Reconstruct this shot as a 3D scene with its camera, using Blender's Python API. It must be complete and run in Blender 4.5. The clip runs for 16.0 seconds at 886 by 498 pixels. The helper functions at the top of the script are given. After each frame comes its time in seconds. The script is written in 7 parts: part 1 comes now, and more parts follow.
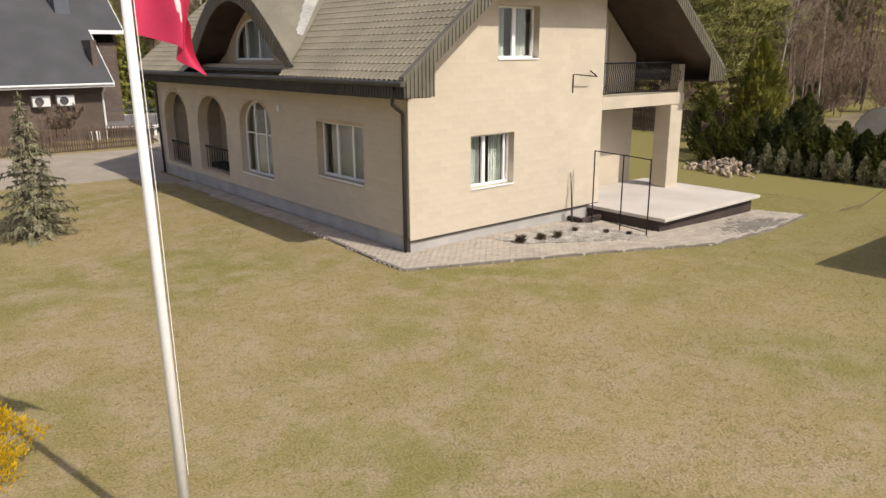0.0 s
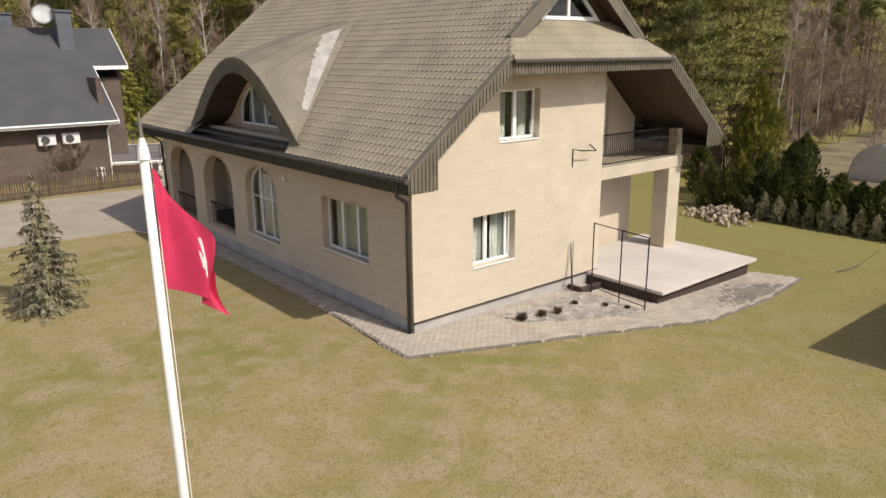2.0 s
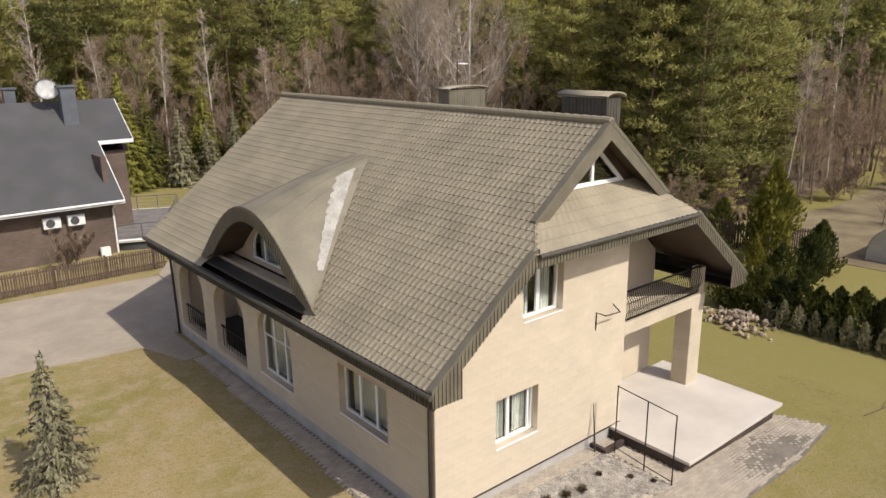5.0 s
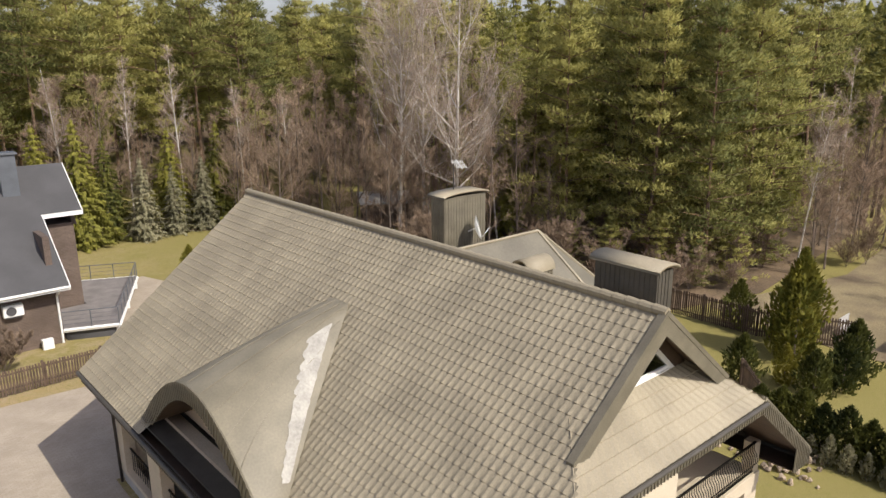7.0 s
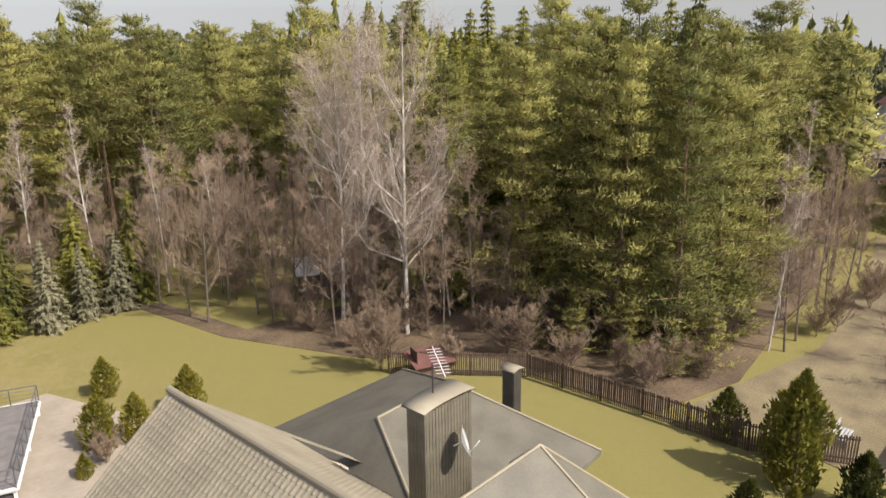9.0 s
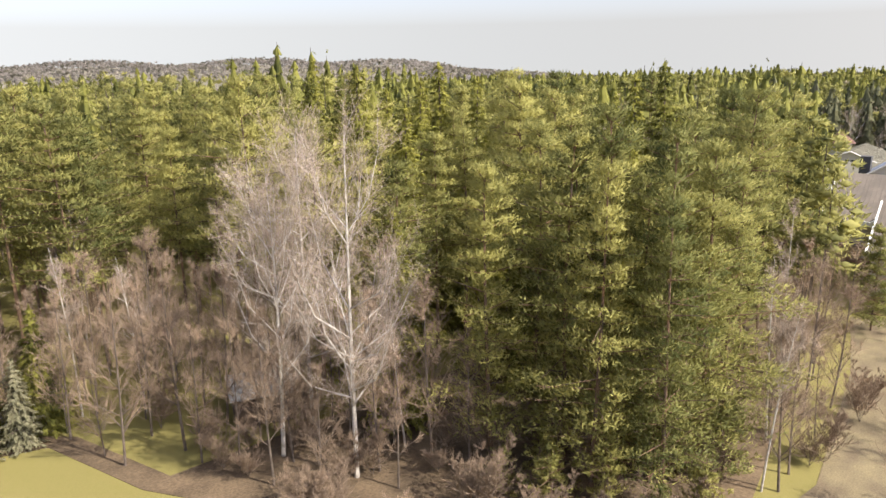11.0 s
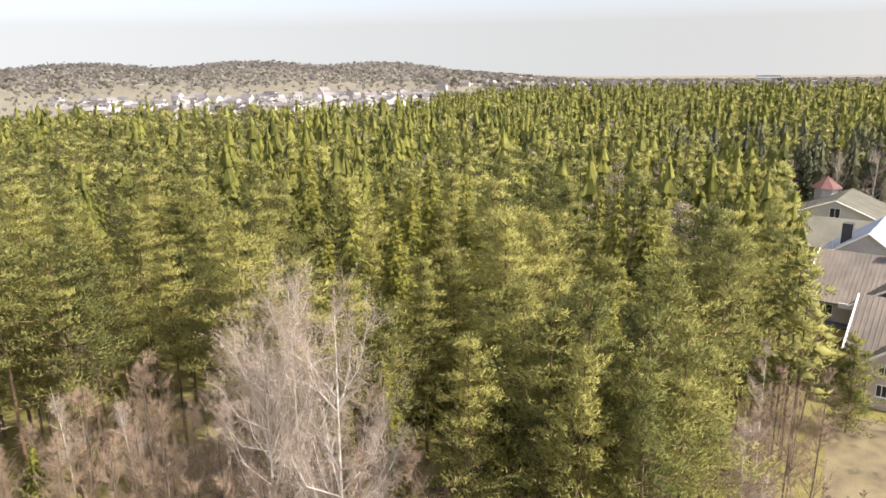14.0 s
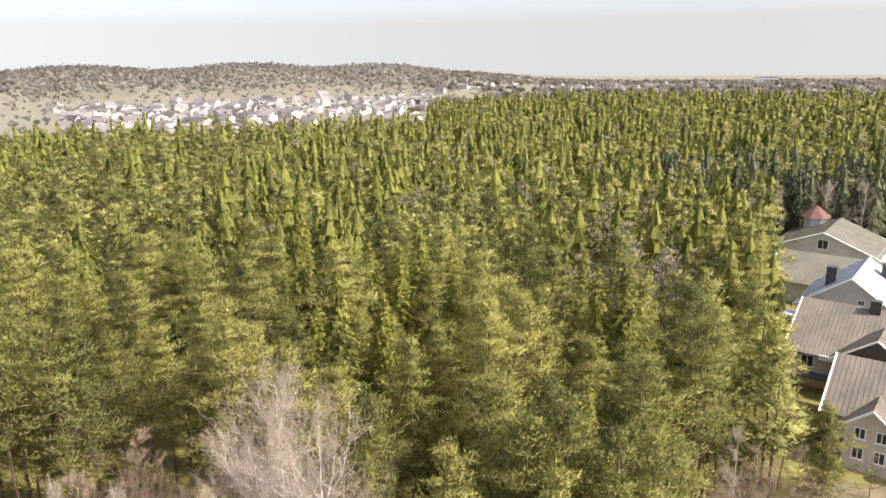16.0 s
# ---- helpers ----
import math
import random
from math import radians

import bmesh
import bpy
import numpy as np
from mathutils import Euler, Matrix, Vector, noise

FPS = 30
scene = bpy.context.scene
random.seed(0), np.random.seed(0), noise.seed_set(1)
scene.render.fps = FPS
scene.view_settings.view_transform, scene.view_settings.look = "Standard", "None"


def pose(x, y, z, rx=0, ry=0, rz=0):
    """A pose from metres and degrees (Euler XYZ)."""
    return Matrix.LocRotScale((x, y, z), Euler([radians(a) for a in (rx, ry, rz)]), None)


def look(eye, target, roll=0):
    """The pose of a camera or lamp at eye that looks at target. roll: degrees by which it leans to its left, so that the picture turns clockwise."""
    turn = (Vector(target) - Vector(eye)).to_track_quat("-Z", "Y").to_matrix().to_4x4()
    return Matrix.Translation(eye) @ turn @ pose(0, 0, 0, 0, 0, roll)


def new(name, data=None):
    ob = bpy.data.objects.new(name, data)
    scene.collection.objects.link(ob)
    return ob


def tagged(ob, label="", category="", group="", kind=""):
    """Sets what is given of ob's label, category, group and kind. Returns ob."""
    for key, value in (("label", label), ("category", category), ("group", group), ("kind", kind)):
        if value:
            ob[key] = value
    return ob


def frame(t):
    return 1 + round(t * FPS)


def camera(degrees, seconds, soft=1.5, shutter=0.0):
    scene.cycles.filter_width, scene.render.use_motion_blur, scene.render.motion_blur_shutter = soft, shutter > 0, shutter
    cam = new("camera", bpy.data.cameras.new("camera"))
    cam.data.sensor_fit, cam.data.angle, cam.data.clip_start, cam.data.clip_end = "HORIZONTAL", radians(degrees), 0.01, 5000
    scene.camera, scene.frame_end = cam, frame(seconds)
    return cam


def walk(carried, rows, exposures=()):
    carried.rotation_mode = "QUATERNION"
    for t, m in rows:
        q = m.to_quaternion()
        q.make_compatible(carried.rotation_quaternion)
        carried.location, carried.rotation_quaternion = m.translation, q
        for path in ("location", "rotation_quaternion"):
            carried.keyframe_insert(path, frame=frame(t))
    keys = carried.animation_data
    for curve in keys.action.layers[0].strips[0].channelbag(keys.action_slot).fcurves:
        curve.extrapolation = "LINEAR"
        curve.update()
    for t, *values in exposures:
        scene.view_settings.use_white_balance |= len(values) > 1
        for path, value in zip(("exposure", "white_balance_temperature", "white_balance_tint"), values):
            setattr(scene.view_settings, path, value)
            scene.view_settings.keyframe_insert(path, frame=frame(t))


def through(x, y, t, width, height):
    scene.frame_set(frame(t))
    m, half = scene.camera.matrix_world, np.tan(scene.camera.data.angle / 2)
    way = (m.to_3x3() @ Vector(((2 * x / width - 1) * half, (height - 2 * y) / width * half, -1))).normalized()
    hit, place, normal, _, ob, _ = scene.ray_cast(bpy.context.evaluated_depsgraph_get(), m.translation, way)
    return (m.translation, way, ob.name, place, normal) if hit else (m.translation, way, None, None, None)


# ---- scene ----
cam = camera(63.2, 16.0)
PATH = [
    (0, (-9.924, -13.12, 4.618), (-8.69, -11.638, 4.091), -0.4),
    (0.5, (-9.891, -13.079, 5.118), (-8.655, -11.598, 4.59), -0.4),
    (1, (-9.87, -13.054, 5.615), (-8.635, -11.572, 5.086), -0.4),
    (1.5, (-9.864, -13.038, 6.138), (-8.631, -11.555, 5.609), -0.5),
    (2, (-9.882, -13.002, 6.653), (-8.649, -11.519, 6.124), -0.5),
    (2.5, (-9.899, -12.982, 7.212), (-8.666, -11.499, 6.684), -0.5),
    (3, (-9.88, -12.917, 7.792), (-8.648, -11.433, 7.264), -0.6),
    (3.5, (-9.834, -12.741, 8.446), (-8.602, -11.258, 7.917), -0.6),
    (4, (-9.756, -12.467, 9.225), (-8.525, -10.983, 8.695), -0.6),
    (4.5, (-9.556, -12.04, 10.008), (-8.324, -10.556, 9.477), -0.6),
    (5, (-9.116, -11.382, 10.867), (-7.887, -9.898, 10.334), -0.7),
    (5.2, (-8.923, -11.054, 11.177), (-7.693, -9.569, 10.645), -0.7),
    (7.5, (-5.38, -5.715, 14.957), (-4.085, -4.283, 14.435), -0.4),
    (8, (-4.814, -4.328, 16.275), (-3.494, -2.924, 15.741), -0.7),
    (8.5, (-3.9, -3.056, 17.187), (-2.538, -1.692, 16.655), -0.7),
    (9, (-2.801, -1.739, 18.421), (-1.392, -0.427, 17.88), -0.9),
    (11.3, (2.93, 3.05, 24.28), (4.436, 4.269, 23.785), -1.1),
    (11.5, (3.025, 3.04, 24.954), (4.53, 4.26, 24.458), -1.2),
    (12, (3.19, 3.221, 26.601), (4.697, 4.436, 26.101), -1.0),
    (12.5, (3.267, 3.236, 28.273), (4.776, 4.45, 27.772), -1.0),
    (13, (3.314, 3.105, 29.845), (4.824, 4.317, 29.345), -0.9),
    (13.5, (3.338, 2.971, 31.494), (4.849, 4.182, 30.995), -0.9),
    (14, (3.376, 2.68, 33.208), (4.888, 3.891, 32.709), -0.9),
    (14.5, (3.472, 2.376, 34.92), (4.985, 3.586, 34.421), -0.9),
    (15, (3.645, 2.128, 36.647), (5.157, 3.338, 36.147), -0.9),
    (15.5, (3.828, 1.839, 38.388), (5.34, 3.048, 37.888), -1.0),
    (16, (4.041, 1.613, 40.097), (5.554, 2.821, 39.595), -0.9),
]
walk(cam, [(t, look(eye, target, roll)) for t, eye, target, roll in PATH],
     [(0, -0.13), (5.2, -0.05), (7.5, 0.22), (9.0, 0.38), (11.5, 0.87), (16, 0.87)])
# ---- light ----
SUN = Vector((0.139, -0.693, 0.713)).normalized()
world = bpy.data.worlds.new("sky_world")
scene.world = world
world.use_nodes = True
wn = world.node_tree.nodes
sky = wn.new("ShaderNodeTexSky")
sky.sky_type, sky.sun_disc = "NISHITA", False
sky.sun_elevation, sky.sun_rotation = math.asin(SUN.z), math.atan2(SUN.x, SUN.y)
sky.air_density, sky.dust_density, sky.ozone_density = 1.0, 2.3, 0.2
over, cut, back = wn.new("ShaderNodeTexCoord"), wn.new("ShaderNodeSeparateXYZ"), wn.new("ShaderNodeCombineXYZ")
least = wn.new("ShaderNodeMath")
least.operation = "MAXIMUM"
least.inputs[1].default_value = 0.05
wl = world.node_tree.links
wl.new(over.outputs["Generated"], cut.inputs[0]), wl.new(cut.outputs["Z"], least.inputs[0])
wl.new(cut.outputs["X"], back.inputs["X"]), wl.new(cut.outputs["Y"], back.inputs["Y"]), wl.new(least.outputs[0], back.inputs["Z"])
wl.new(back.outputs[0], sky.inputs["Vector"])
thin, warm = wn.new("ShaderNodeHueSaturation"), wn.new("ShaderNodeVectorMath")
thin.inputs["Saturation"].default_value = 0.6
warm.operation = "MULTIPLY"
warm.inputs[1].default_value = (1.0, 0.965, 1.06)
wl.new(sky.outputs[0], thin.inputs["Color"]), wl.new(thin.outputs[0], warm.inputs[0])
wl.new(warm.outputs[0], wn["Background"].inputs[0])
wn["Background"].inputs[1].default_value = 0.135
sun_data = bpy.data.lights.new("sun", "SUN")
sun_data.energy, sun_data.angle, sun_data.color = 4.2, radians(0.53), (1.0, 0.93, 0.82)
sun = new("sun", sun_data)
sun.matrix_world = look(SUN * 100, (0, 0, 0))


# ---- materials ----
def material(name, base, rough=0.8, vary=0.25, scale=3.0, fine=40.0, bump=0.2, metal=0.0, tint=None, per=0.0, distance=0.01):
    """A surface with broad stains, fine grain, relief, and a shift from object to object."""
    m = bpy.data.materials.new(name)
    m.use_nodes = True
    n, k = m.node_tree.nodes, m.node_tree.links
    b = n["Principled BSDF"]
    b.inputs["Roughness"].default_value, b.inputs["Metallic"].default_value = rough, metal
    co = n.new("ShaderNodeTexCoord")
    big, small = n.new("ShaderNodeTexNoise"), n.new("ShaderNodeTexNoise")
    big.inputs["Scale"].default_value, big.inputs["Detail"].default_value = scale, 5
    small.inputs["Scale"].default_value, small.inputs["Detail"].default_value = fine, 3
    k.new(co.outputs["Object"], big.inputs["Vector"]), k.new(co.outputs["Object"], small.inputs["Vector"])
    other = tint or tuple(c * (1 - vary) for c in base)
    lighter = tuple(min(1, c * (1 + vary * 0.6)) for c in base)
    ramp = n.new("ShaderNodeValToRGB")
    ramp.color_ramp.elements[0].position, ramp.color_ramp.elements[1].position = 0.35, 0.65
    ramp.color_ramp.elements[0].color, ramp.color_ramp.elements[1].color = (*other, 1), (*lighter, 1)
    k.new(big.outputs["Fac"], ramp.inputs["Fac"])
    grain = n.new("ShaderNodeMapRange")
    grain.inputs["From Min"].default_value, grain.inputs["From Max"].default_value = 0.3, 0.7
    grain.inputs["To Min"].default_value, grain.inputs["To Max"].default_value = 1 - vary * 0.7, 1 + vary * 0.5
    k.new(small.outputs["Fac"], grain.inputs["Value"])
    value = grain.outputs["Result"]
    if per:
        info, mr, mul = n.new("ShaderNodeObjectInfo"), n.new("ShaderNodeMapRange"), n.new("ShaderNodeMath")
        mr.inputs["To Min"].default_value, mr.inputs["To Max"].default_value = 1 - per, 1 + per
        mul.operation = "MULTIPLY"
        k.new(info.outputs["Random"], mr.inputs["Value"])
        k.new(mr.outputs["Result"], mul.inputs[0]), k.new(value, mul.inputs[1])
        value = mul.outputs["Value"]
    mix = n.new("ShaderNodeVectorMath")
    mix.operation = "SCALE"
    k.new(ramp.outputs["Color"], mix.inputs[0]), k.new(value, mix.inputs["Scale"])
    k.new(mix.outputs[0], b.inputs["Base Color"])
    if bump:
        bp = n.new("ShaderNodeBump")
        bp.inputs["Strength"].default_value, bp.inputs["Distance"].default_value = bump, distance
        k.new(small.outputs["Fac"], bp.inputs["Height"]), k.new(bp.outputs[0], b.inputs["Normal"])
    return m


def by_island(mat):
    """The same surface for pieces joined in one mesh: the shift goes from piece to piece."""
    m = mat.copy()
    m.name = mat.name + "_joined"
    n, k = m.node_tree.nodes, m.node_tree.links
    for node in [q for q in n if q.bl_idname == "ShaderNodeObjectInfo"]:
        geo = n.new("ShaderNodeNewGeometry")
        k.new(geo.outputs["Random Per Island"], node.outputs["Random"].links[0].to_socket)
    return m


def foliage(name, a, c, fine=1.2, through=0.35, crowns=0.0, clump=0.24):
    """Leaves or needles: colour by clump and by tree, some light passing through."""
    m = bpy.data.materials.new(name)
    m.use_nodes = True
    n, k = m.node_tree.nodes, m.node_tree.links
    b = n["Principled BSDF"]
    b.inputs["Roughness"].default_value = 0.75
    b.inputs["Specular IOR Level"].default_value = 0.25
    geo, info, co = n.new("ShaderNodeNewGeometry"), n.new("ShaderNodeObjectInfo"), n.new("ShaderNodeTexCoord")
    ns = n.new("ShaderNodeTexNoise")
    ns.inputs["Scale"].default_value, ns.inputs["Detail"].default_value = fine, 3
    k.new(co.outputs["Object"], ns.inputs["Vector"])
    add, ad2 = n.new("ShaderNodeMath"), n.new("ShaderNodeMath")
    add.operation = ad2.operation = "MULTIPLY_ADD"
    add.inputs[1].default_value, ad2.inputs[1].default_value = clump, 0.50
    k.new(geo.outputs["Random Per Island"], add.inputs[0]), k.new(ns.outputs["Fac"], add.inputs[2])
    which = info.outputs["Random"]
    if crowns:
        tone, wide = n.new("ShaderNodeTexNoise"), n.new("ShaderNodeMapRange")
        tone.inputs["Scale"].default_value, tone.inputs["Detail"].default_value = crowns, 1
        wide.inputs["From Min"].default_value, wide.inputs["From Max"].default_value = 0.28, 0.72
        k.new(co.outputs["Object"], tone.inputs["Vector"]), k.new(tone.outputs["Fac"], wide.inputs["Value"])
        which = wide.outputs["Result"]
    k.new(which, ad2.inputs[0]), k.new(add.outputs[0], ad2.inputs[2])
    ramp = n.new("ShaderNodeValToRGB")
    ramp.color_ramp.elements[0].position, ramp.color_ramp.elements[1].position = 0.5, 1.25 / 1.3
    ramp.color_ramp.elements[0].color, ramp.color_ramp.elements[1].color = (*a, 1), (*c, 1)
    k.new(ad2.outputs[0], ramp.inputs["Fac"]), k.new(ramp.outputs["Color"], b.inputs["Base Color"])
    tr, ms = n.new("ShaderNodeBsdfTranslucent"), n.new("ShaderNodeMixShader")
    k.new(ramp.outputs["Color"], tr.inputs["Color"])
    ms.inputs[0].default_value = through
    k.new(b.outputs[0], ms.inputs[1]), k.new(tr.outputs[0], ms.inputs[2])
    k.new(ms.outputs[0], n["Material Output"].inputs["Surface"])
    return m


def wall_material(name, base, mortar, width, height, vary=0.12, bump=0.5, axis="gable", rough=0.9):
    """Cladding in courses, with a faint joint and a change of tone from stone to stone."""
    m = material(name, base, rough, vary, 0.7, 25, 0)
    n, k = m.node_tree.nodes, m.node_tree.links
    b = n["Principled BSDF"]
    source = b.inputs["Base Color"].links[0].from_socket
    co, sep, comb = n.new("ShaderNodeTexCoord"), n.new("ShaderNodeSeparateXYZ"), n.new("ShaderNodeCombineXYZ")
    k.new(co.outputs["Object"], sep.inputs[0])
    if axis == "flat":
        k.new(sep.outputs["X"], comb.inputs["X"]), k.new(sep.outputs["Y"], comb.inputs["Y"])
    else:
        k.new(sep.outputs["X" if axis == "gable" else "Y"], comb.inputs["X"]), k.new(sep.outputs["Z"], comb.inputs["Y"])
    br = n.new("ShaderNodeTexBrick")
    br.inputs["Scale"].default_value = 1
    br.inputs["Brick Width"].default_value, br.inputs["Row Height"].default_value = width, height
    br.inputs["Mortar Size"].default_value, br.inputs["Mortar Smooth"].default_value = 0.006, 0.6
    br.inputs["Color1"].default_value, br.inputs["Color2"].default_value = (1, 1, 1, 1), (1 - vary, 1 - vary, 1 - vary * 1.3, 1)
    br.inputs["Mortar"].default_value = (*mortar, 1)
    k.new(comb.outputs[0], br.inputs["Vector"])
    mul = n.new("ShaderNodeVectorMath")
    mul.operation = "MULTIPLY"
    k.new(source, mul.inputs[0]), k.new(br.outputs["Color"], mul.inputs[1])
    k.new(mul.outputs[0], b.inputs["Base Color"])
    ns, sm, bp = n.new("ShaderNodeTexNoise"), n.new("ShaderNodeMath"), n.new("ShaderNodeBump")
    ns.inputs["Scale"].default_value = 18
    k.new(co.outputs["Object"], ns.inputs["Vector"])
    sm.operation = "MULTIPLY_ADD"
    sm.inputs[1].default_value = -0.8
    k.new(br.outputs["Fac"], sm.inputs[0]), k.new(ns.outputs["Fac"], sm.inputs[2])
    bp.inputs["Strength"].default_value, bp.inputs["Distance"].default_value = bump, 0.012
    k.new(sm.outputs[0], bp.inputs["Height"]), k.new(bp.outputs[0], b.inputs["Normal"])
    return m


def lawn_material(name, dry, green, brown):
    m = bpy.data.materials.new(name)
    m.use_nodes = True
    n, k = m.node_tree.nodes, m.node_tree.links
    b = n["Principled BSDF"]
    b.inputs["Roughness"].default_value = 0.95
    b.inputs["Specular IOR Level"].default_value = 0.1
    co = n.new("ShaderNodeTexCoord")

    def noise_at(scale, detail=4.0):
        t = n.new("ShaderNodeTexNoise")
        t.inputs["Scale"].default_value, t.inputs["Detail"].default_value = scale, detail
        k.new(co.outputs["Object"], t.inputs["Vector"])
        return t.outputs["Fac"]

    def mixed(fac, lo, hi, one, two):
        mr, mx = n.new("ShaderNodeMapRange"), n.new("ShaderNodeMix")
        mx.data_type = "RGBA"
        mr.inputs["From Min"].default_value, mr.inputs["From Max"].default_value = lo, hi
        k.new(fac, mr.inputs["Value"]), k.new(mr.outputs["Result"], mx.inputs["Factor"])
        for at, what in ((6, one), (7, two)):
            if isinstance(what, tuple):
                mx.inputs[at].default_value = (*what, 1)
            else:
                k.new(what, mx.inputs[at])
        return mx.outputs[2]

    c = mixed(noise_at(0.22, 6), 0.38, 0.64, dry, green)
    c = mixed(noise_at(1.4, 5), 0.42, 0.66, c, brown)
    # greener and darker towards the east
    sep, lean = n.new("ShaderNodeSeparateXYZ"), n.new("ShaderNodeMath")
    lean.operation = "MULTIPLY_ADD"
    lean.inputs[1].default_value = 9.0
    k.new(co.outputs["Object"], sep.inputs[0])
    k.new(noise_at(0.5, 4), lean.inputs[0]), k.new(sep.outputs["X"], lean.inputs[2])
    c = mixed(lean.outputs[0], 3.0, 20.0, c, tuple(0.8 * a + 0.2 * b for a, b in zip(green, dry)))
    c = mixed(noise_at(6.5, 4), 0.5, 0.78, c, green)
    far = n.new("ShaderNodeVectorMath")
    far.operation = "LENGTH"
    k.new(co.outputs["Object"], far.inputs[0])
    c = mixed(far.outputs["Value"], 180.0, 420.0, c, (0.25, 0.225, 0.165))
    grain = n.new("ShaderNodeMapRange")
    grain.inputs["From Min"].default_value, grain.inputs["From Max"].default_value = 0.3, 0.7
    grain.inputs["To Min"].default_value, grain.inputs["To Max"].default_value = 0.74, 1.24
    fine = noise_at(28, 6)
    k.new(fine, grain.inputs["Value"])
    mul = n.new("ShaderNodeVectorMath")
    mul.operation = "SCALE"
    k.new(c, mul.inputs[0]), k.new(grain.outputs["Result"], mul.inputs["Scale"])
    k.new(mul.outputs[0], b.inputs["Base Color"])
    bp = n.new("ShaderNodeBump")
    bp.inputs["Strength"].default_value, bp.inputs["Distance"].default_value = 0.45, 0.03
    k.new(fine, bp.inputs["Height"]), k.new(bp.outputs[0], b.inputs["Normal"])
    return m


def glass_material():
    m = bpy.data.materials.new("window_glass")
    m.use_nodes = True
    b = m.node_tree.nodes["Principled BSDF"]
    b.inputs["Base Color"].default_value = (0.9, 0.94, 0.93, 1)
    b.inputs["Roughness"].default_value, b.inputs["IOR"].default_value = 0.02, 1.5
    b.inputs["Transmission Weight"].default_value = 1.0
    return m


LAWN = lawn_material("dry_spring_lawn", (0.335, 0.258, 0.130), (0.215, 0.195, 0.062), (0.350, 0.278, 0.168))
CREAM = wall_material("cream_stone_cladding", (0.566, 0.490, 0.376), (0.97, 0.96, 0.95), 0.40, 0.20, 0.09, 0.28)
CREAM_SIDE = wall_material("cream_stone_cladding_side", (0.585, 0.485, 0.36), (0.88, 0.84, 0.80), 0.40, 0.20, 0.13, 0.5, "side")
PLINTH = material("grey_plinth_render", (0.42, 0.40, 0.37), 0.9, 0.15, 1.5, 60, 0.3)
TILE = material("olive_metal_tile", (0.295, 0.255, 0.178), 0.6, 0.16, 0.8, 30, 0.12, 0.0)
CLAD = material("olive_metal_cladding", (0.155, 0.138, 0.10), 0.5, 0.18, 2, 30, 0.1)
DARKCLAD = material("dark_metal_trim", (0.07, 0.063, 0.052), 0.5, 0.2, 2, 30, 0.1)
DORMER = material("smooth_roof_metal", (0.20, 0.178, 0.128), 0.5, 0.15, 1.2, 20, 0.1)
# the smooth metal of DORMER in a darker tone, for the rear roofs
REARROOF = material("weathered_rear_roof_metal", (0.150, 0.136, 0.102), 0.55, 0.18, 0.9, 16, 0.12)
PATCH = material("pale_worn_coating", (0.37, 0.355, 0.32), 0.8, 0.22, 2.5, 16, 0.4)
WHITE = material("white_frame_paint", (0.80, 0.80, 0.78), 0.45, 0.05, 3, 30, 0.05)
GLASS = glass_material()
# near-black, so the shade of unlit rooms is in the colour
ROOMSHADE = material("dark_interior", (0.07, 0.065, 0.06), 0.9, 0.2, 1, 10, 0)
CURTAIN = material("pale_curtain", (0.55, 0.56, 0.52), 0.9, 0.12, 6, 60, 0.2)
IRON = material("black_wrought_iron", (0.02, 0.018, 0.017), 0.5, 0.2, 5, 60, 0.2, 0.6)
PIPE = material("brown_downpipe", (0.05, 0.042, 0.036), 0.45, 0.2, 3, 40, 0.1)
BROWNWOOD = material("dark_brown_soffit", (0.07, 0.045, 0.03), 0.7, 0.25, 2, 40, 0.3)
CONCRETE = material("pale_terrace_concrete", (0.58, 0.53, 0.47), 0.85, 0.10, 0.8, 35, 0.25)
DARKBASE = material("dark_brown_base", (0.06, 0.042, 0.034), 0.9, 0.25, 1.5, 40, 0.4)
PAVER = material("grey_concrete_paver", (0.41, 0.355, 0.285), 0.92, 0.12, 2.0, 60, 0.3, per=0.09)
JOINT = material("sandy_joint", (0.20, 0.175, 0.145), 0.95, 0.2, 3, 80, 0.3)
DRIVE = wall_material("driveway_paving", (0.40, 0.34, 0.27), (0.74, 0.71, 0.68), 0.22, 0.11, 0.10, 0.4, "flat", 0.95)
GRAVEL = material("pale_gravel", (0.42, 0.385, 0.33), 0.95, 0.35, 6, 45, 1.0, distance=0.03)
ORCHARD = material("rough_orchard_grass", (0.215, 0.175, 0.095), 0.95, 0.3, 0.5, 9, 0.8, tint=(0.165, 0.125, 0.075), distance=0.05)
EARTH = material("forest_floor", (0.15, 0.105, 0.062), 0.95, 0.35, 0.35, 6, 0.8, distance=0.08)
GREYROOF = material("dark_grey_roof", (0.072, 0.071, 0.074), 0.85, 0.15, 0.6, 30, 0.2)
BROWNBRICK = wall_material("brown_brick", (0.135, 0.10, 0.082), (1.5, 1.5, 1.5), 0.25, 0.08, 0.2, 0.5)
FENCEWOOD = material("weathered_brown_picket", (0.115, 0.078, 0.055), 0.9, 0.3, 2, 40, 0.4, per=0.2)
PINEBARK = material("orange_pine_bark", (0.22, 0.13, 0.075), 0.95, 0.35, 1.2, 12, 0.8, tint=(0.10, 0.075, 0.055), distance=0.04)
DARKBARK = material("grey_brown_bark", (0.16, 0.125, 0.10), 0.95, 0.3, 1.5, 14, 0.7, distance=0.03)
TWIG = material("bare_brown_twigs", (0.31, 0.225, 0.155), 0.95, 0.25, 0.8, 8, 0, per=0.2)
